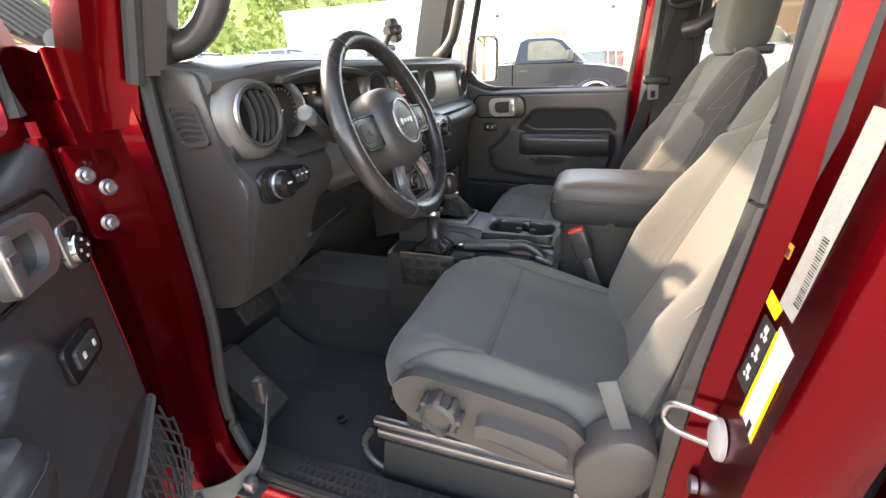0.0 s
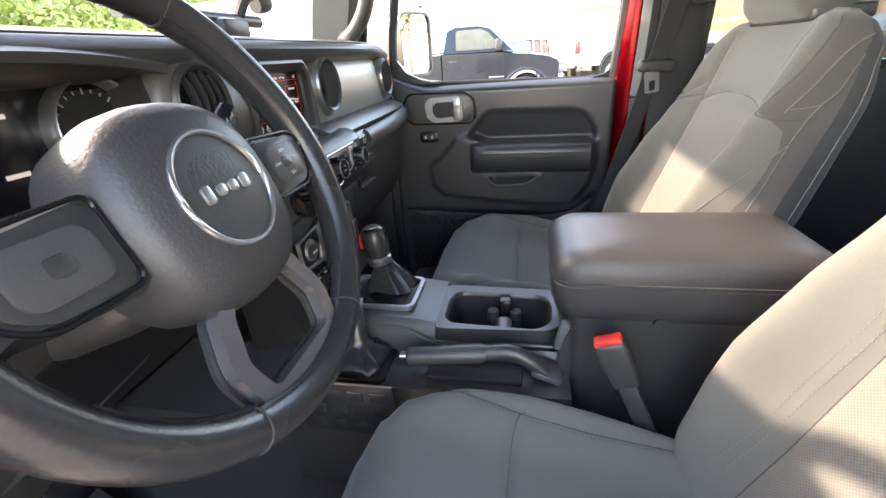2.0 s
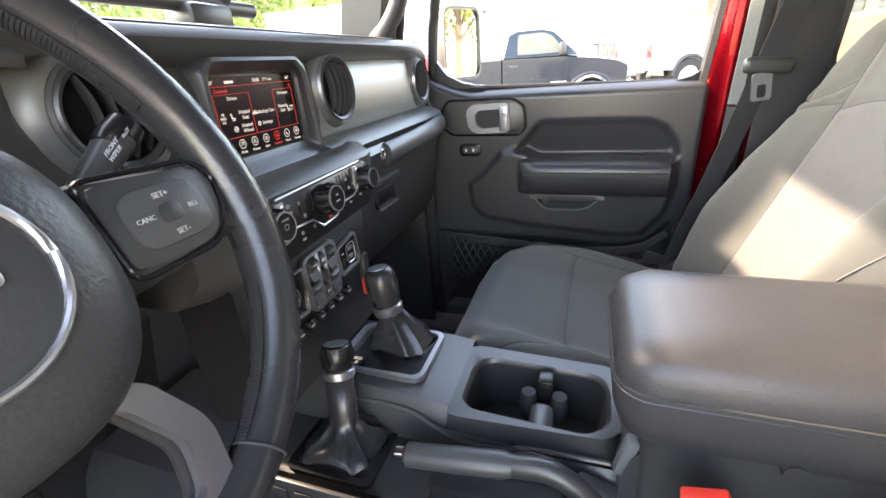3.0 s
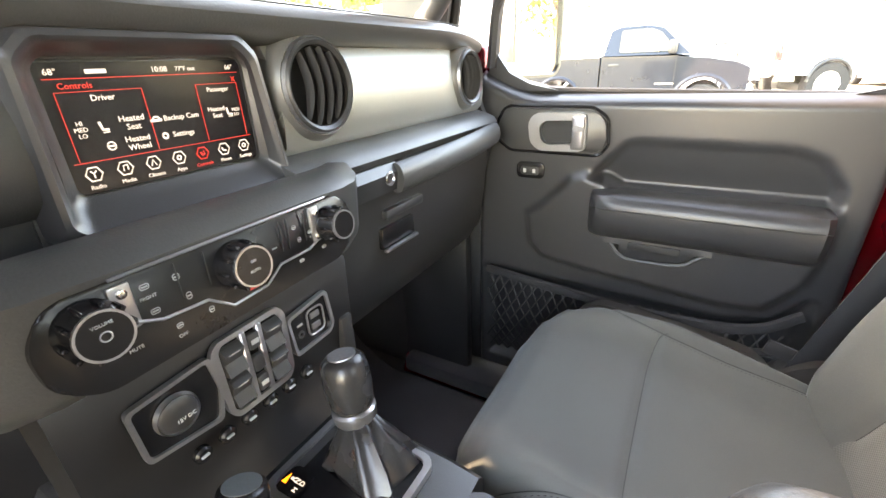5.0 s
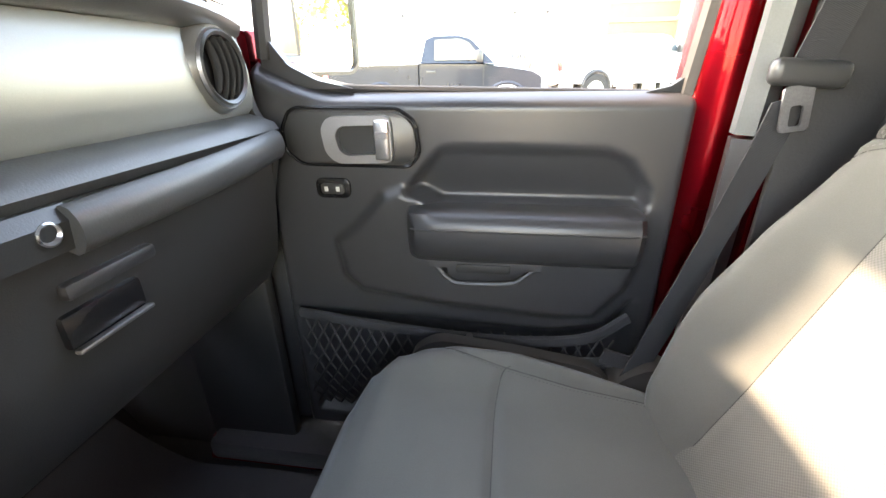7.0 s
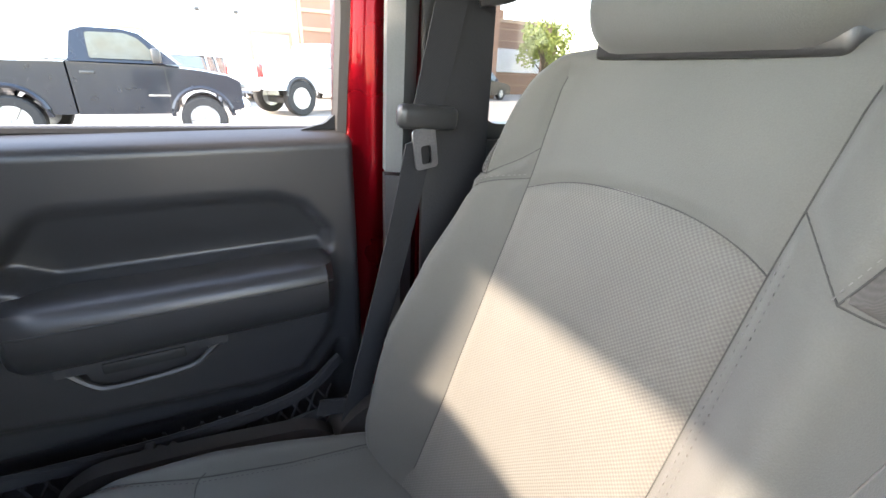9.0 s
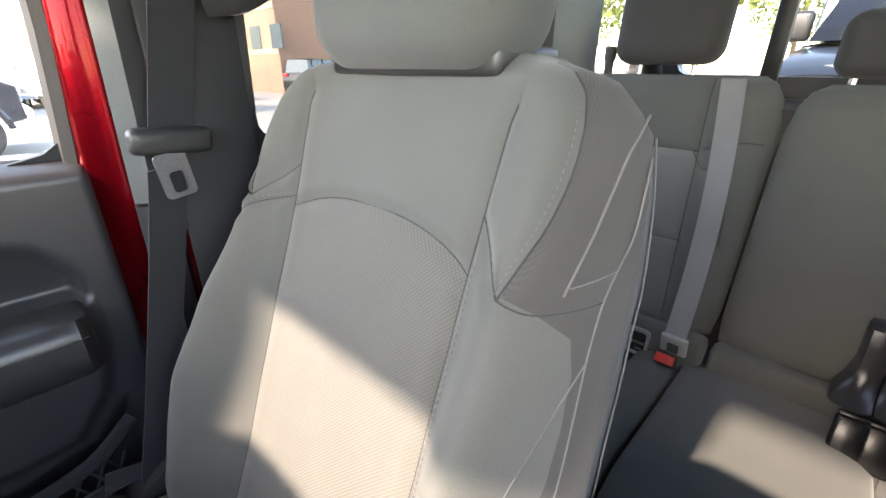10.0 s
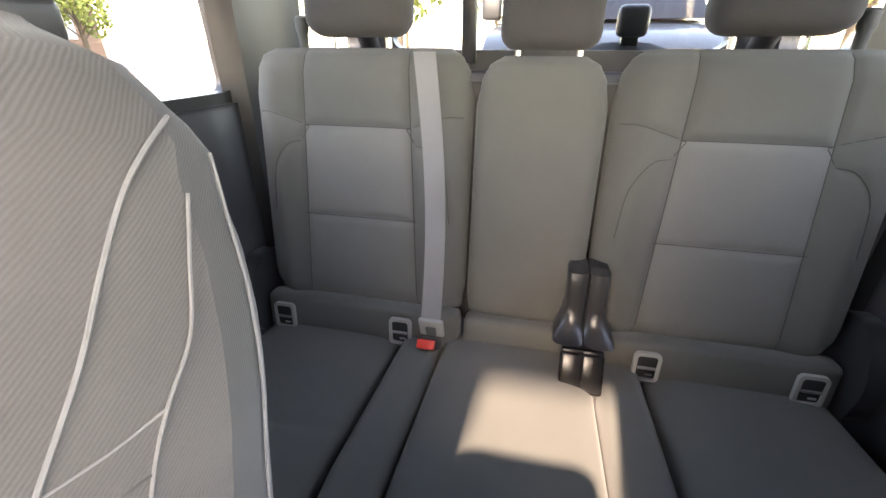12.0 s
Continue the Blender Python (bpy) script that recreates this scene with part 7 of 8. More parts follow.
# ---- rear bench ----
def rear_pad(y0, y1, z0, z1, x0, lean, name, seams, parent, bol=0.0, inner=None, arch=None, materials=None):
    yc, hw = (y0 + y1) / 2, (y1 - y0) / 2
    H = z1 - z0
    U, N = (math.sin(radians(lean)), 0, math.cos(radians(lean))), (-math.cos(radians(lean)), 0, math.sin(radians(lean)))
    p = Pad((x0, yc, z0), U, N, [(0, hw * 0.97), (0.06, hw), (H - 0.09, hw), (H - 0.04, hw - 0.008), (H - 0.015, hw - 0.022), (H, hw - 0.045)],
            [(0, bol), (H - 0.05, bol * 0.8), (H, 0)], [(0, 0.03), (H - 0.05, 0.035), (H, 0.012)], [(0, 0.05), (H - 0.05, 0.05), (H, 0.012)],
            [(0, 0.012), (0.03, 0), (H - 0.045, 0.0), (H - 0.015, 0.010), (H, 0.028)], seams, inner or (lambda s: hw * 0.5), sag=0.0)
    p.dip = 0.0055
    return p, H


bench = thing("rear_bench_seat", (0.9, 0, 0.55), "dark grey cloth rear bench seat with three places", "car seat")
for y0, y1, nm in ((0.124, 0.585, "side"), (-0.118, 0.118, "middle"), (-0.585, -0.124, "side")):
    yc, hw = (y0 + y1) / 2, (y1 - y0) / 2
    side = nm == "side"
    seams = []
    if side:
        inn = lambda s: 0.128 - 0.02 * s / 0.5
        for k in (-1, 1):
            seams.append([(k * inn(s), s) for s in [0.02 + 0.50 * i / 10 for i in range(11)]])
        seams.append([(-0.120, 0.355), (-0.105, 0.378), (-0.095, 0.382), (0.095, 0.382), (0.105, 0.378), (0.120, 0.355)])
        seams.append([(-0.126, 0.195), (0.126, 0.195)])
        for k in (-1, 1):
            seams.append([(k * 0.118, 0.385), (k * 0.15, 0.395), (k * 0.185, 0.405), (k * 0.215, 0.405)])
            seams.append([(k * 0.122, 0.35), (k * 0.155, 0.34), (k * 0.185, 0.29), (k * 0.195, 0.2)])
    p, H = rear_pad(y0, y1, 0.835, 1.362 if side else 1.350, 1.125 if side else 1.118, 6.5, nm, seams, bench, 0.018 if side else 0.0, (lambda s: 0.128 - 0.02 * s / 0.5) if side else (lambda s: 0.06))
    sec = part("backrest", box((1.225, yc, 1.05), (0.05, hw * 1.7, 0.40), 0.02), SIDECLOTH, bench)
    p.build(fine_rows(0, H, 80, 0.05), 20, 26, sec, (INSERT if side else CLOTH, CLOTH, CLOTH, SIDECLOTH), 0.382)
    if seams:
        p.thread(seams, 0.0009, SEAM, sec, lift=0.0002)
    # head restraint
    hz = 1.362 if side else 1.340
    hw_, hh = (0.105, 0.19) if side else (0.088, 0.105)
    hy = yc + (0.0 if side else -0.005)
    hr = part("head_restraint", box((1.235, hy, hz + 0.012 + hh / 2), (0.085 if side else 0.06, 2 * hw_, hh), 0.035, 5, m=turn(0, 6, 0)), SIDECLOTH, bench)
    for k in (-1, 1):
        part("post", tube([(1.235, hy + k * 0.055, hz - 0.02), (1.238, hy + k * 0.055, hz + 0.04)], 0.006, 10), CHROME, hr, "bright steel post")
    # strip below the backrest with child seat anchors
    part("lower_strip", box((1.118, yc, 0.79), (0.05, 2 * hw - 0.004, 0.098), 0.014, 3, m=turn(0, 5, 0)), CLOTH, bench)
for y in (0.533, 0.253, -0.252, -0.532):
    a = part("child_seat_anchor", ring_frame(rounded(0.050, 0.064, 0.010), rounded(0.036, 0.050, 0.006), (1.090, y, 0.793), (0, -1, 0), (0.08, 0, 1), 0.009), ANCHOR, bench, "pale grey plastic child seat anchor frame")
    # black plate painted as the shade within the anchor frame
    part("anchor_well", box((1.088, y, 0.793), (0.010, 0.038, 0.052), 0.002), INK, a, "flat black plate standing in for a shaded recess")
    part("anchor_bar", tube([(1.081, y - 0.016, 0.793), (1.081, y + 0.016, 0.793)], 0.003, 8), STEEL, a)
    part("anchor_tag", box((1.081, y - 0.006, 0.778), (0.003, 0.014, 0.004), 0.001), SATIN, a)

for y0, y1, raise_ in ((0.256, 0.585, 0.0), (0.160, 0.250, 0.012), (-0.148, 0.156, 0.024), (-0.246, -0.154, 0.012), (-0.585, -0.252, 0.0)):
    yc, hw = (y0 + y1) / 2, (y1 - y0) / 2
    c = Pad((1.115, yc, 0.765 + raise_), (-0.985, 0, 0.10), (0.10, 0, 0.985), [(0, hw), (0.40, hw), (0.47, hw * 0.97), (0.52, hw * 0.9)], [(0, 0), (0.5, 0)],
            [(0, 0.03), (0.4, 0.035), (0.52, 0.015)], [(0, 0.06), (0.45, 0.06), (0.52, 0.02)], [(0, 0.0), (0.38, 0.0), (0.44, 0.012), (0.49, 0.045), (0.52, 0.10)],
            [[(-hw * 0.9, 0.30), (0, 0.315), (hw * 0.9, 0.30)]] if hw > 0.15 and raise_ == 0 else [], lambda s, hw=hw: hw * 0.5)
    cs = part("cushion", box((0.88, yc, 0.68), (0.38, hw * 1.8, 0.09), 0.02), SIDECLOTH, bench)
    c.build(fine_rows(0, 0.52, 40, 0.06), 10, 14, cs, (CLOTH, CLOTH, CLOTH, SIDECLOTH), 0.26)
for s_ in (-1, 1):
    part("hinge_cover", loft([[Vector((x, s_ * d, z)) for x, z in lvl2(fillet([(1.07, 0.74), (1.055, 0.83), (1.085, 0.90), (1.12, 0.93), (1.19, 0.92), (1.20, 0.74)], 0.03, 5), f)] for d, f in ((0.588, 1.0), (0.622, 1.0), (0.630, 0.94), (0.632, 0.4))]), LATCH, bench, "black plastic hinge cover")
    part("release_knob", lathe([(0.009, 0.0), (0.010, 0.03), (0.013, 0.036), (0.013, 0.058), (0.009, 0.062)], (1.225, s_ * 0.475, 1.350), (0, 0, 1), 14), GREYPAD, bench, "pale grey release knob")
part("bench_back", box((1.218, 0, 1.03), (0.016, 1.10, 0.54), 0.006), SIDECLOTH, bench)
part("bench_base", box((0.95, 0, 0.60), (0.55, 1.10, 0.12), 0.02), BLACK, bench)

# latch cover at the split, buckles, belts
for k in (-1, 1):
    prof = ((1.112, 0.984, 0.034), (1.094, 0.978, 0.038), (1.084, 0.950, 0.037), (1.080, 0.915, 0.036), (1.072, 0.885, 0.042), (1.052, 0.866, 0.054), (1.034, 0.858, 0.056))
    rings = []
    for x, z, w in prof:
        ya, yb = -0.1215 + k * 0.0015, -0.1215 + k * w
        rings.append([Vector((x + 0.006, ya, z)), Vector((x, ya + (yb - ya) * 0.15, z)), Vector((x - 0.002, (ya + yb) / 2, z)), Vector((x, ya + (yb - ya) * 0.88, z)), Vector((x + 0.010, yb, z)), Vector((x + 0.05, yb, z - 0.004)), Vector((x + 0.05, ya, z - 0.004))])
    part("latch_cover_half", loft(rings), LATCH, bench, "satin black latch cover half")


def buckle(o, lean, name_label, r=0.9, red=True):
    bk = thing("seat_belt_buckle", o, name_label, "buckle", "belt buckles")
    m = Matrix.Translation(o) @ turn(*lean)
    b = box((0, 0, -0.03), (0.024, 0.042, 0.075), 0.006, 3)
    bmesh.ops.transform(b, matrix=m, verts=b.verts)
    part("housing", b, BLACK if red else GLOSS, bk)
    b = box((0, 0, 0.009), (0.020, 0.038, 0.010), 0.003, 2)
    bmesh.ops.transform(b, matrix=m, verts=b.verts)
    part("release_button", b, REDPL if red else GLOSS, bk, "red release button" if red else "black end")
    b = box((0, 0, -0.13), (0.010, 0.026, 0.13), 0.003, 2)
    bmesh.ops.transform(b, matrix=m, verts=b.verts)
    part("stalk", b, BLACK, bk)
    return bk


buckle((0.138, -0.146, 0.970), (-24, 0, 80), "black seat belt buckle with red button beside the console")
buckle((0.165, 0.105, 0.93), (-6, -4, 100), "black seat belt buckle with red button by the passenger seat")
buckle((1.045, 0.182, 0.802), (0, -55, 0), "black rear buckle with red button, belt plugged in")
for y in (-0.103, -0.140):
    buckle((1.032, y, 0.838), (0, 28, 0), "black rear buckle lying in the seat gap", red=False)
belt = thing("rear_seat_belt", (1.1, 0.17, 0.85), "grey middle rear seat belt over the backrest", "seat belt")
part("webbing", sheet(lambda u, v: Vector((1.118 + 0.055 * v - 0.055 * (1 - v) ** 3, 0.178 + 0.035 * v + (u - 0.5) * 0.041 - 0.01 * math.sin(3 * v), 0.845 + 0.505 * v)), 3, 24, 0.0016), PALEWEB, belt)
part("tongue", box((1.064, 0.176, 0.832), (0.010, 0.052, 0.052), 0.004, 3, m=turn(0, -20, 0)), ANCHOR, belt, "bright metal tongue")
part("tongue_slot", box((1.0575, 0.176, 0.826), (0.004, 0.022, 0.026), 0.002, 2, m=turn(0, -20, 0)), GREYPAD, belt)

# ---- outside: lot, vehicles, buildings, trees ----
def wheel_part(veh, x, y, r, w, face):
    t = part("wheel", lathe([(r * 0.62, -w / 2), (r * 0.93, -w / 2), (r, -w / 2 + 0.03), (r, w / 2 - 0.03), (r * 0.93, w / 2), (r * 0.62, w / 2)], (x, y, r), (0, 1, 0), 28, ring=True), TYRE, veh)
    part("rim", lathe([(r * 0.63, -w / 2 + 0.03), (r * 0.63, w / 2 - 0.03)], (x, y, r), (0, 1, 0), 24), CARSILVER, t, "silver rim")
    b = bmesh.new()
    for k in range(6):
        a = 2 * math.pi * k / 6
        box((x + r * 0.34 * math.cos(a), y + face * (w / 2 - 0.02), r + r * 0.34 * math.sin(a)), (r * 0.55, 0.03, r * 0.14), 0.01, 1, m=turn(0, -math.degrees(a), 0), bm=b)
    part("spokes", b, SATIN, t, "bright spokes")


def hull(name, prof, y0, y1, m, veh, inset=0.08, taper=0.0, label=""):
    """A body side profile in x, z, carried across with drawn-in sides."""
    n = len(prof)
    cz = min(z for x, z in prof)
    H = max(z for x, z in prof) - cz
    rings = []
    for t, k in ((0, 1), (0.06, 0.4), (0.2, 0), (0.8, 0), (0.94, 0.4), (1, 1)):
        y = y0 + (y1 - y0) * t
        ring = []
        for x, z in prof:
            f = (z - cz) / H
            cy = (y0 + y1) / 2
            ring.append(Vector((x, cy + (y - cy) * (1 - taper * f), z - inset * k * (1 if f > 0.5 else 0) * 0.3)))
        rings.append(ring)
    return part(name, loft(rings), m, veh, label)


def pickup(o, heading, paint, label, lift=0.0, long_cab=False):
    """A pickup: x forward from the tail, y across, before it is placed."""
    v = thing("pickup_truck", (0, 0, 0), label, "truck", "parked vehicles")
    L = 5.6
    z = lift
    hull("bed", [(0.05, 0.55 + z), (0.0, 0.75 + z), (0.02, 1.33 + z), (2.15, 1.36 + z), (2.15, 0.50 + z), (1.75, 0.5 + z), (1.70, 0.78 + z), (1.45, 0.92 + z), (1.15, 0.92 + z), (0.9, 0.78 + z), (0.85, 0.52 + z)], -0.97, 0.97, paint, v, label="painted bed side")
    c0 = 2.18
    c1 = 4.0 if long_cab else 3.35
    hull("cab", [(c0, 0.5 + z), (c0, 1.36 + z), (c1 + 0.22, 1.34 + z), (c1 + 0.22, 0.5 + z)], -0.98, 0.98, paint, v)
    hull("roof", [(c0 + 0.02, 1.35 + z), (c0 + 0.12, 1.83 + z), (c0 + 0.3, 1.90 + z), (c1 - 0.35, 1.90 + z), (c1 - 0.10, 1.84 + z), (c1 + 0.42, 1.34 + z)], -0.93, 0.93, paint, v, taper=0.16)
    hull("hood", [(c1 + 0.2, 0.55 + z), (c1 + 0.2, 1.33 + z), (c1 + 0.75, 1.28 + z), (c1 + 1.20, 1.20 + z), (c1 + 1.40, 1.10 + z), (c1 + 1.42, 0.6 + z), (c1 + 1.15, 0.52 + z), (c1 + 1.09, 0.78 + z), (c1 + 0.84, 0.92 + z), (c1 + 0.58, 0.92 + z), (c1 + 0.32, 0.78 + z), (c1 + 0.28, 0.52 + z)], -0.97, 0.97, paint, v)
    for s in (-1, 1):
        win = [(c0 + 0.32, 1.40 + z), (c0 + 0.34, 1.80 + z), (c1 - 0.30, 1.81 + z), (c1 - 0.12, 1.74 + z), (c1 + 0.18, 1.40 + z)]
        poly = [(x * (1 if s < 0 else -1), q) for x, q in fillet(win, 0.05)]
        w_ = part("side_window", prism(poly if s < 0 else poly[::-1], (0, s * 0.925, 0), (1 if s < 0 else -1, 0, 0), (0, 0, 1), 0.014), CARGLASS, v, "pale reflecting side window")
        part("mirror", box((c1 + 0.12, s * 1.06, 1.47 + z), (0.14, 0.20, 0.24), 0.04, 3), BLACK, v)
        part("door_handle", box((c0 + 0.25, s * 0.985, 1.18 + z), (0.20, 0.03, 0.05), 0.01), BLACK, v)
        part("door_gap", box((c0 + 0.02, s * 0.972, 0.95 + z), (0.02, 0.02, 0.80)), INK, v)
        part("door_gap", box((c1 + 0.20, s * 0.982, 0.95 + z), (0.015, 0.01, 0.72)), INK, v)
        part("nameplate", box((c1 + 0.05, s * 0.985, 0.82 + z), (0.34, 0.012, 0.035)), CHROME, v, "bright badge bar")
        part("tail_lamp", box((0.06, s * 0.90, 1.05 + z), (0.14, 0.15, 0.38), 0.03, 2), TAILRED, v, "red tail lamp")
        part("head_lamp", box((c1 + 1.34, s * 0.80, 0.98 + z), (0.16, 0.30, 0.20), 0.03, 2), CARGLASS, v)
        wheel_part(v, 1.30, s * 0.86, 0.40 + z * 0.5, 0.27, s)
        wheel_part(v, c1 + 0.71, s * 0.86, 0.40 + z * 0.5, 0.27, s)
        for xc in (1.30, c1 + 0.71):
            part("arch_flare", tube([(xc + 0.50 * math.cos(a), s * 0.975, 0.46 + z * 0.6 + 0.50 * math.sin(a)) for a in span(0.0, math.pi, 12)], 0.045, 6), BLACK if lift else paint, v)
    part("rear_bumper", box((-0.06, 0, 0.60 + z), (0.16, 1.8, 0.20), 0.04, 2), CHROME, v, "bright rear bumper")
    part("front_bumper", box((c1 + 1.44, 0, 0.62 + z), (0.18, 1.86, 0.26), 0.05, 2), CHROME, v, "bright front bumper")
    part("tailgate_badge", box((-0.005, 0, 1.12 + z), (0.02, 0.20, 0.06), 0.005), CHROME, v)
    part("plate", box((-0.15, 0, 0.66 + z), (0.01, 0.30, 0.14)), GREYLAB, v)
    part("rear_glass", box((c0 + 0.06, 0, 1.60 + z), (0.02, 1.3, 0.34), 0.0, m=turn(0, 12, 0)), CARGLASS, v)
    part("axle", box((1.3, 0, 0.42), (0.3, 1.5, 0.2), 0.05), BLACK, v)
    m = Matrix.Translation(o) @ turn(0, 0, heading)
    v.matrix_basis = m
    return v


pickup((-4.05, 10.6, 0), 0, DARKBLUE, "dark blue regular cab pickup parked side on")
pickup((1.1, 14.6, 0.0), 24, CARWHITE, "white lifted crew cab pickup seen from behind", lift=0.22, long_cab=True)


def passenger_car(o, heading, paint, label, tall=0.0, L=4.6):
    v = thing("parked_car", (0, 0, 0), label, "car", "parked vehicles")
    t = tall
    hull("body", [(0.0, 0.35), (-0.02, 0.75 + t * 0.3), (0.1, 0.95 + t * 0.4), (1.0, 0.98 + t * 0.4), (3.2, 0.95 + t * 0.3), (4.3, 0.82 + t * 0.3), (L, 0.62 + t * 0.2), (L, 0.32), (4.05, 0.30), (3.98, 0.52), (3.8, 0.66), (3.5, 0.66), (3.32, 0.52), (3.25, 0.28), (1.25, 0.28), (1.18, 0.52), (1.0, 0.66), (0.7, 0.66), (0.52, 0.52), (0.45, 0.32)], -0.88, 0.88, paint, v)
    hull("cabin", [(0.15 + (0.25 if not t else 0), 0.96 + t * 0.4), (0.55 if not t else 0.25, 1.38 + t), (1.2, 1.46 + t), (2.2, 1.46 + t), (2.6, 1.38 + t), (3.4, 0.95 + t * 0.3)], -0.80, 0.80, CARGLASS, v, taper=0.2)
    hull("roof", [(0.6 if not t else 0.25, 1.40 + t), (1.2, 1.475 + t), (2.2, 1.475 + t), (2.62, 1.40 + t)], -0.70, 0.70, paint, v)
    for s in (-1, 1):
        for x in (0.85, 3.65):
            wheel_part(v, x, s * 0.78, 0.33 + t * 0.08, 0.22, s)
        for x in (0.55, 1.45, 2.45):
            part("window_post", box((x, s * 0.735, 1.18 + t * 0.7), (0.07, 0.04, 0.45 + t * 0.6), 0.01, m=turn(s * 9, 0, 0)), paint, v)
        part("tail_lamp", box((0.02, s * 0.68, 0.85 + t * 0.4), (0.12, 0.34, 0.15), 0.03, 2), TAILRED, v)
        part("head_lamp", box((L - 0.12, s * 0.62, 0.66 + t * 0.2), (0.25, 0.36, 0.12), 0.03, 2), CHROME, v)
        part("mirror", box((2.95, s * 0.97, 1.0 + t * 0.4), (0.12, 0.16, 0.13), 0.03, 2), paint, v)
    part("grille", box((L, 0, 0.55 + t * 0.2), (0.05, 0.9, 0.18), 0.02), BLACK, v)
    v.matrix_basis = Matrix.Translation(o) @ turn(0, 0, heading)
    return v


paints = (CARWHITE, CARSILVER, CARBLACK, CARWHITE, CARSILVER, CARBLUE)
names = ("white", "silver", "black", "white", "silver", "blue")
passenger_car((-4.6, 17.0, 0), 60, CARSILVER, "silver saloon parked behind the dark pickup")
passenger_car((-0.6, 17.6, 0), 70, CARWHITE, "white estate car parked behind the pickups", 0.25)
passenger_car((0.9, 20.6, 0), 60, CARSILVER, "silver car parked in the second row")
passenger_car((12.2, 22.0, 0), 20, CARBLACK, "black off-road car parked by the far building", 0.35)
passenger_car((-9.5, 20.0, 0), 80, CARBLACK, "black car parked near the wall", 0.2)
passenger_car((6.5, 19.5, 0), 100, CARSILVER, "silver pickup like car in the far row", 0.3)
random.seed(4)
for i in range(11):
    k = i % 6
    passenger_car((-17.0 - (i % 2) * 1.5, -6.0 + i * 2.9, 0.9), random.choice((0, 180)) + random.uniform(-4, 4), paints[k], names[k] + " car in the row ahead of the windscreen", 0.25 if i % 3 == 0 else 0.0)
pickup((8.8, -0.45, 0), 180, CARBLACK, "black lifted pickup parked close behind", lift=0.24)
passenger_car((9.2, -5.2, 0), 184, CARSILVER, "silver car parked behind", 0.2)
passenger_car((9.0, -8.2, 0), 178, CARWHITE, "white car parked behind", 0.0)
solo("raised_lot", sheet(lambda u, v: Vector((-11.5 - 26 * u, -30 + 90 * v, 0.9 * min(1, u * 8) - 0.01)), 24, 4), CONCRETE, "pale asphalt of the higher lot ahead", "ground", kind="structure")
# blue container beyond the dash
solo("blue_container", box((-9.0, 13.0, 0.95), (2.2, 5.0, 1.9), 0.05), CARBLUE, "blue steel container in the lot", "container")

# the long building across the lot
bld = thing("dealer_building", (0, 40, 0), "long pale building with loading doors and a brown block end", "building")
part("wall", box((-12.0, 40.0, 3.5), (39.0, 0.5, 7.0)), PALEWALL, bld, "white metal wall")
part("wall", box((17.0, 39.0, 3.6), (19.0, 2.0, 7.2)), BROWN, bld, "brown block wall")
for z in (2.4, 4.3, 5.6):
    part("block_band", box((17.0, 37.96, z), (19.0, 0.06, 0.28)), TAN, bld, "paler block band")
part("wall_base", box((-12.0, 39.7, 0.6), (39.0, 0.12, 1.2)), TAN, bld)
part("parapet", box((-12.0, 39.9, 7.05), (39.2, 0.8, 0.25)), PALEWALL, bld)
for x, w, h in ((-4.4, 2.2, 3.6), (5.3, 2.8, 3.9), (-14.0, 3.2, 3.4)):
    d_ = part("loading_door", box((x, 39.70, h / 2), (w, 0.12, h)), PALEWALL, bld, "ribbed loading door")
    for k in range(9):
        part("rib", box((x, 39.62, 0.3 + k * h / 9), (w, 0.05, 0.05)), GREYLAB, d_)
    part("door_frame", ring_frame([(x - w / 2 - 0.2, 0), (x + w / 2 + 0.2, 0), (x + w / 2 + 0.2, h + 0.2), (x - w / 2 - 0.2, h + 0.2)], [(x - w / 2, 0.01), (x + w / 2, 0.01), (x + w / 2, h), (x - w / 2, h)], (0, 39.60, 0), (1, 0, 0), (0, 0, 1), 0.12), TAN, bld)
for x in (-9.0, 0.4, 3.0):
    part("wall_lamp", box((x, 39.6, 5.2), (0.3, 0.25, 0.2), 0.05), BLACK, bld)
far = thing("far_building", (24, 26, 0), "brown block building with a white entrance band", "building")
part("wall", box((20.5, 33.0, 2.6), (12.0, 6.0, 5.2)), BROWN, far)
part("white_band", box((21.8, 29.95, 2.5), (6.0, 0.12, 1.7)), PALEWALL, far)
part("parapet", box((20.5, 33.0, 5.25), (12.2, 6.2, 0.25)), TAN, far)
part("roof_unit", box((18.6, 32.0, 5.7), (1.2, 1.2, 0.8), 0.05), GREYLAB, far)
for k in range(6):
    part("block_course", box((20.5, 29.985, 0.7 + k * 0.8), (12.0, 0.03, 0.05)), TAN, far)
near = thing("brown_wing", (9, 20, 0), "brown block wing of the building", "building")
part("wall", box((14.5, 31.0, 3.0), (4.0, 14.0, 6.0)), BROWN, near)
for z in (2.2, 4.4):
    part("block_band", box((12.48, 31.0, z), (0.06, 14.0, 0.3)), TAN, near)
for y in (24.0, 26.5, 29.0):
    part("window", box((12.47, y, 2.9), (0.08, 1.2, 1.2)), CARGLASS, near)
# light poles
for x, y in ((9.0, 26.0), (-12.0, 8.0)):
    lp = thing("street_lamp", (x, y, 0), "grey steel lot lamp on a tall pole", "lamp post", "lot lamps")
    part("pole", tube([(x, y, 0), (x, y, 8.0)], [0.09, 0.06], 10), STEEL, lp)
    part("lamp_head", box((x, y - 0.3, 8.05), (0.35, 0.7, 0.12), 0.03), BLACK, lp)

# wooded hill beyond the windscreen, and single trees
random.seed(11)


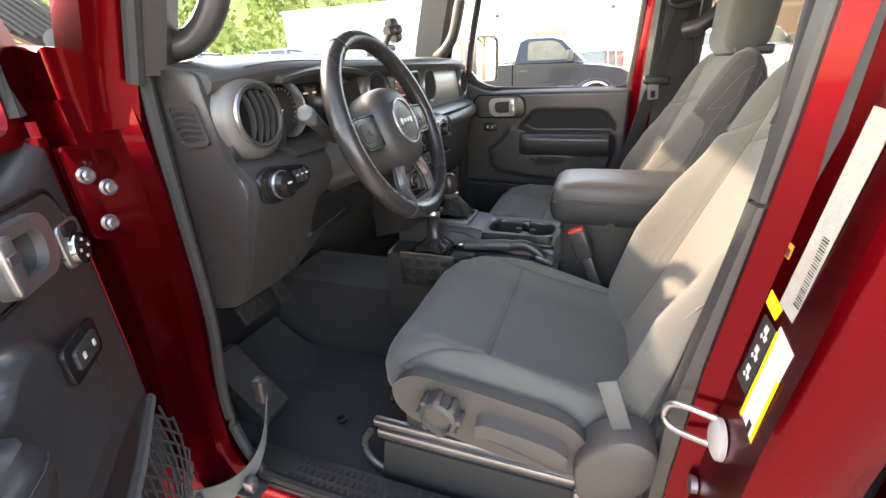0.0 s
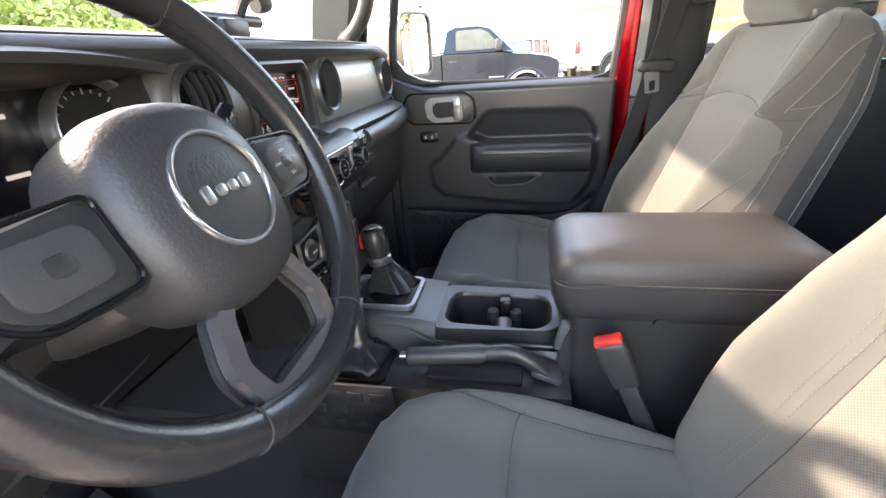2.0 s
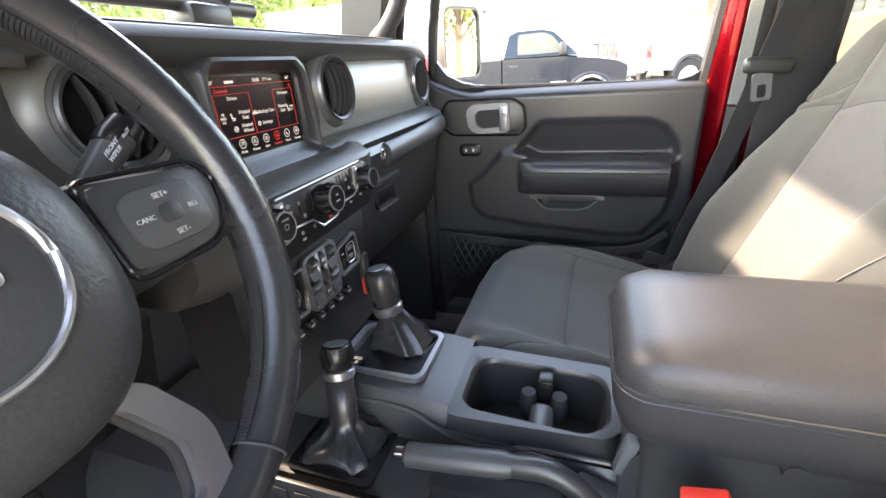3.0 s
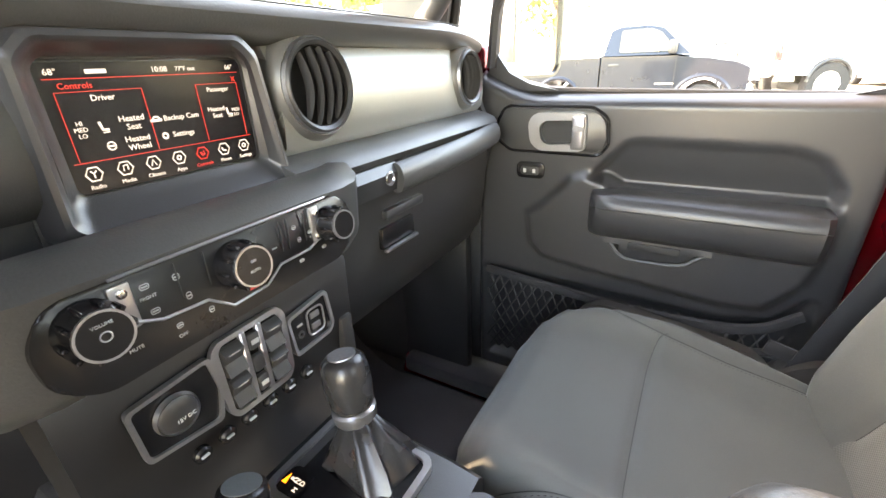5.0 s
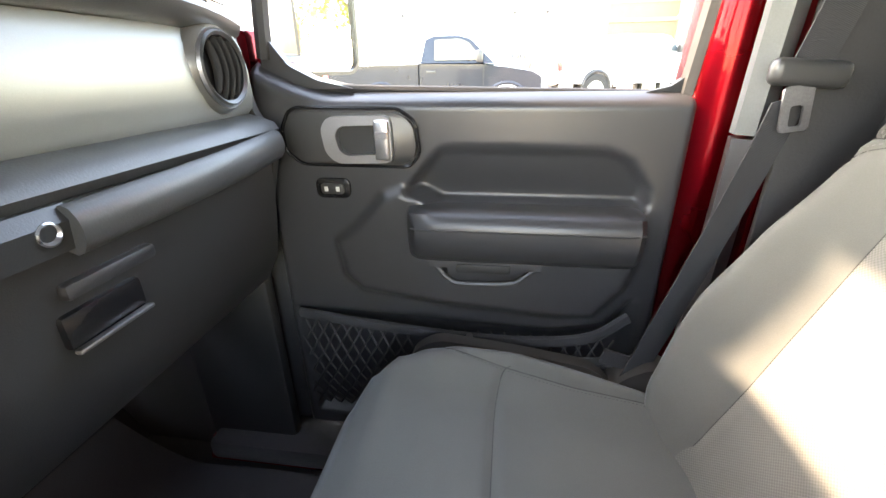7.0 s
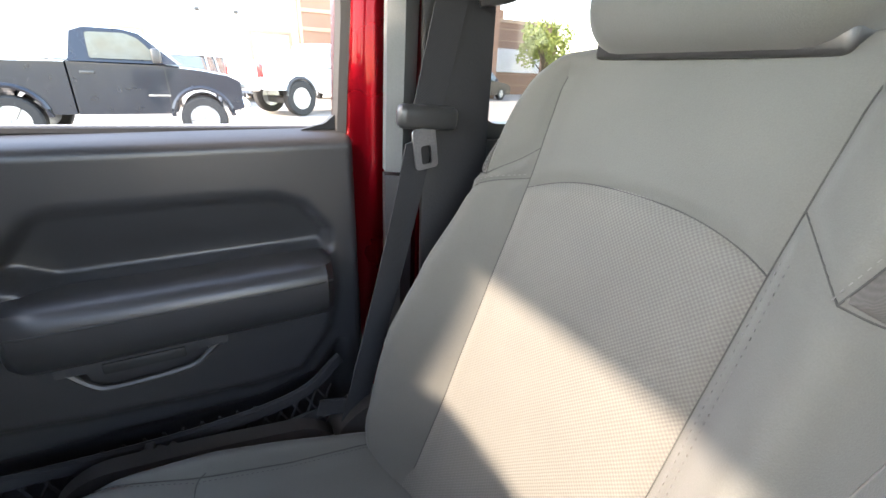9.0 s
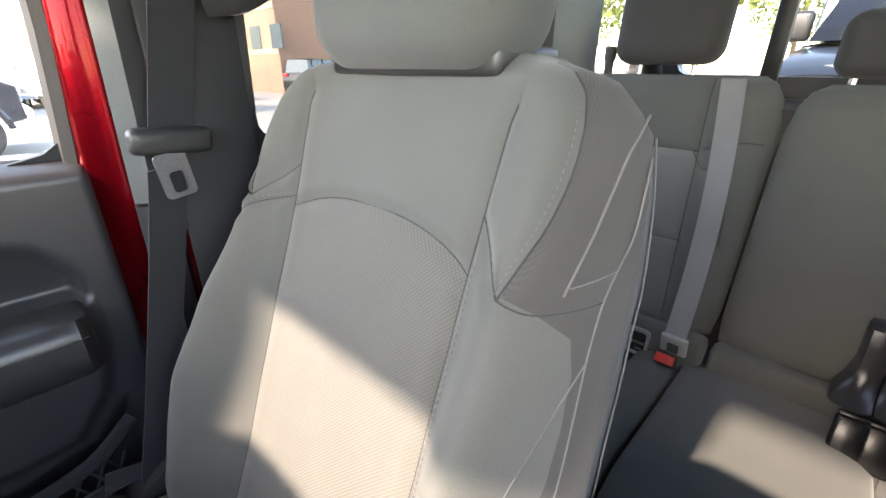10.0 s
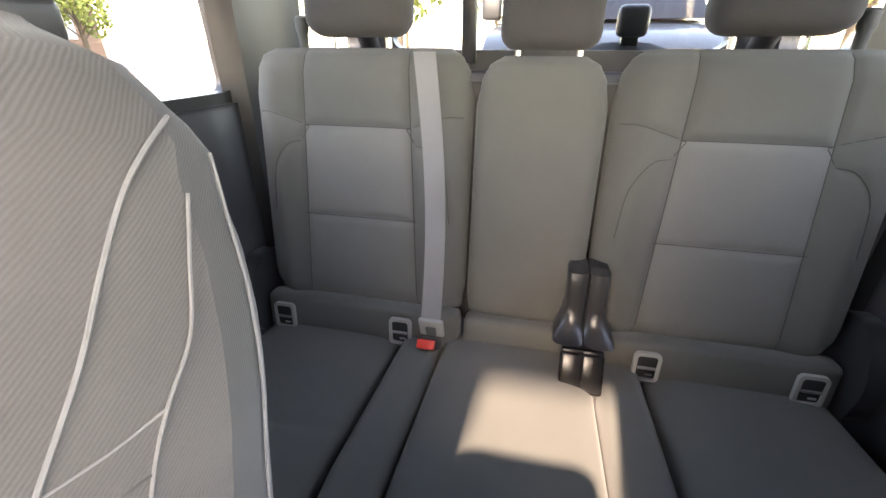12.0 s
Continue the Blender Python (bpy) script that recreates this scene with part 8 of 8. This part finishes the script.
def leaf_clumps(bm_pts, count, size):
    """Many small leaf faces scattered in clumps."""
    vs, fs = [], []
    for (cx, cy, cz, r) in bm_pts:
        for _ in range(count):
            d = Vector((random.gauss(0, 1), random.gauss(0, 1), random.gauss(0, 0.8)))
            d = d.normalized() * r * random.uniform(0.55, 1.05)
            p = Vector((cx, cy, cz)) + d
            a = Vector((random.uniform(-1, 1), random.uniform(-1, 1), random.uniform(-1, 1))).normalized() * size * random.uniform(0.6, 1.4)
            c = a.cross(Vector((random.uniform(-1, 1), random.uniform(-1, 1), random.uniform(-1, 1)))).normalized() * size * random.uniform(0.4, 0.9)
            k = len(vs)
            vs += [p - a, p + c, p + a, p - c]
            fs.append((k, k + 1, k + 2, k + 3))
    me = bpy.data.meshes.new("leaves")
    me.from_pydata([tuple(v) for v in vs], [], fs)
    me.materials.append(LEAF)
    return me


def hill_z(x, y):
    d = (-x * 0.75 + y * 0.66) - 105
    return max(0, min(30, d * 0.34)) + 2.5 * math.sin(x * 0.05) * math.sin(y * 0.04)


solo("hill", sheet(lambda u, v: Vector((-60 - 190 * u, -160 + 420 * v, max(-0.4, hill_z(-60 - 190 * u, -160 + 420 * v)) - 0.3)), 30, 60), LEAF, "green wooded hillside", "hill", kind="structure")
clumps = []
for i in range(900):
    x, y = random.uniform(-210, -62), random.uniform(-110, 240)
    h = hill_z(x, y)
    if h < 0.5 and random.random() < 0.8:
        continue
    r = random.uniform(2.6, 4.6)
    clumps.append((x, y, max(0, h) + r * 1.1, r))
wood = new("woodland", leaf_clumps(clumps, 60, 0.85))
tagged(wood, "spring green woodland on the hillside", "woodland", kind="stuff")


def tree(o, h, label):
    t = thing("tree", o, label, "tree", "lot trees")
    x, y = o[0], o[1]
    part("trunk", tube(spline([(x, y, 0), (x + 0.05, y, h * 0.3), (x, y + 0.08, h * 0.6)], 5), [0.16 * (1 - i / 14) + 0.03 for i in range(11)], 8), BARK, t)
    b = bmesh.new()
    pts = []
    for k in range(7):
        a = k * 2.4
        e = Vector((x + math.cos(a) * h * 0.22, y + math.sin(a) * h * 0.22, h * (0.5 + 0.06 * k)))
        tube([(x, y, h * (0.3 + 0.03 * k)), e], [0.05, 0.02], 6, bm=b)
        pts.append((e.x, e.y, e.z, h * 0.17))
    pts.append((x, y, h * 0.85, h * 0.18))
    part("limbs", b, BARK, t)
    me = leaf_clumps(pts, 260, 0.13)
    cr = new("crown", me)
    cr.parent = t
    cr.matrix_basis = t.matrix_basis.inverted()
    return t


tree((21.5, 25.5, 0), 5.0, "young tree with pale green leaves by the far building")
tree((14.0, 4.5, 0), 6.0, "young tree with pale green leaves behind the car")
tree((12.5, -6.5, 0), 5.5, "young tree with yellow green leaves behind the car")
for i in range(6):
    tree((30.0 + i * 3.0, -12.0 + i * 8.0, 0), 8.0, "leafy tree at the edge of the lot")

# the car's own wheels, so that it stands on the ground
for x in (-1.30, 1.66):
    for s in (-1, 1):
        wheel_part(car, x, s * 0.72, 0.41, 0.25, s)
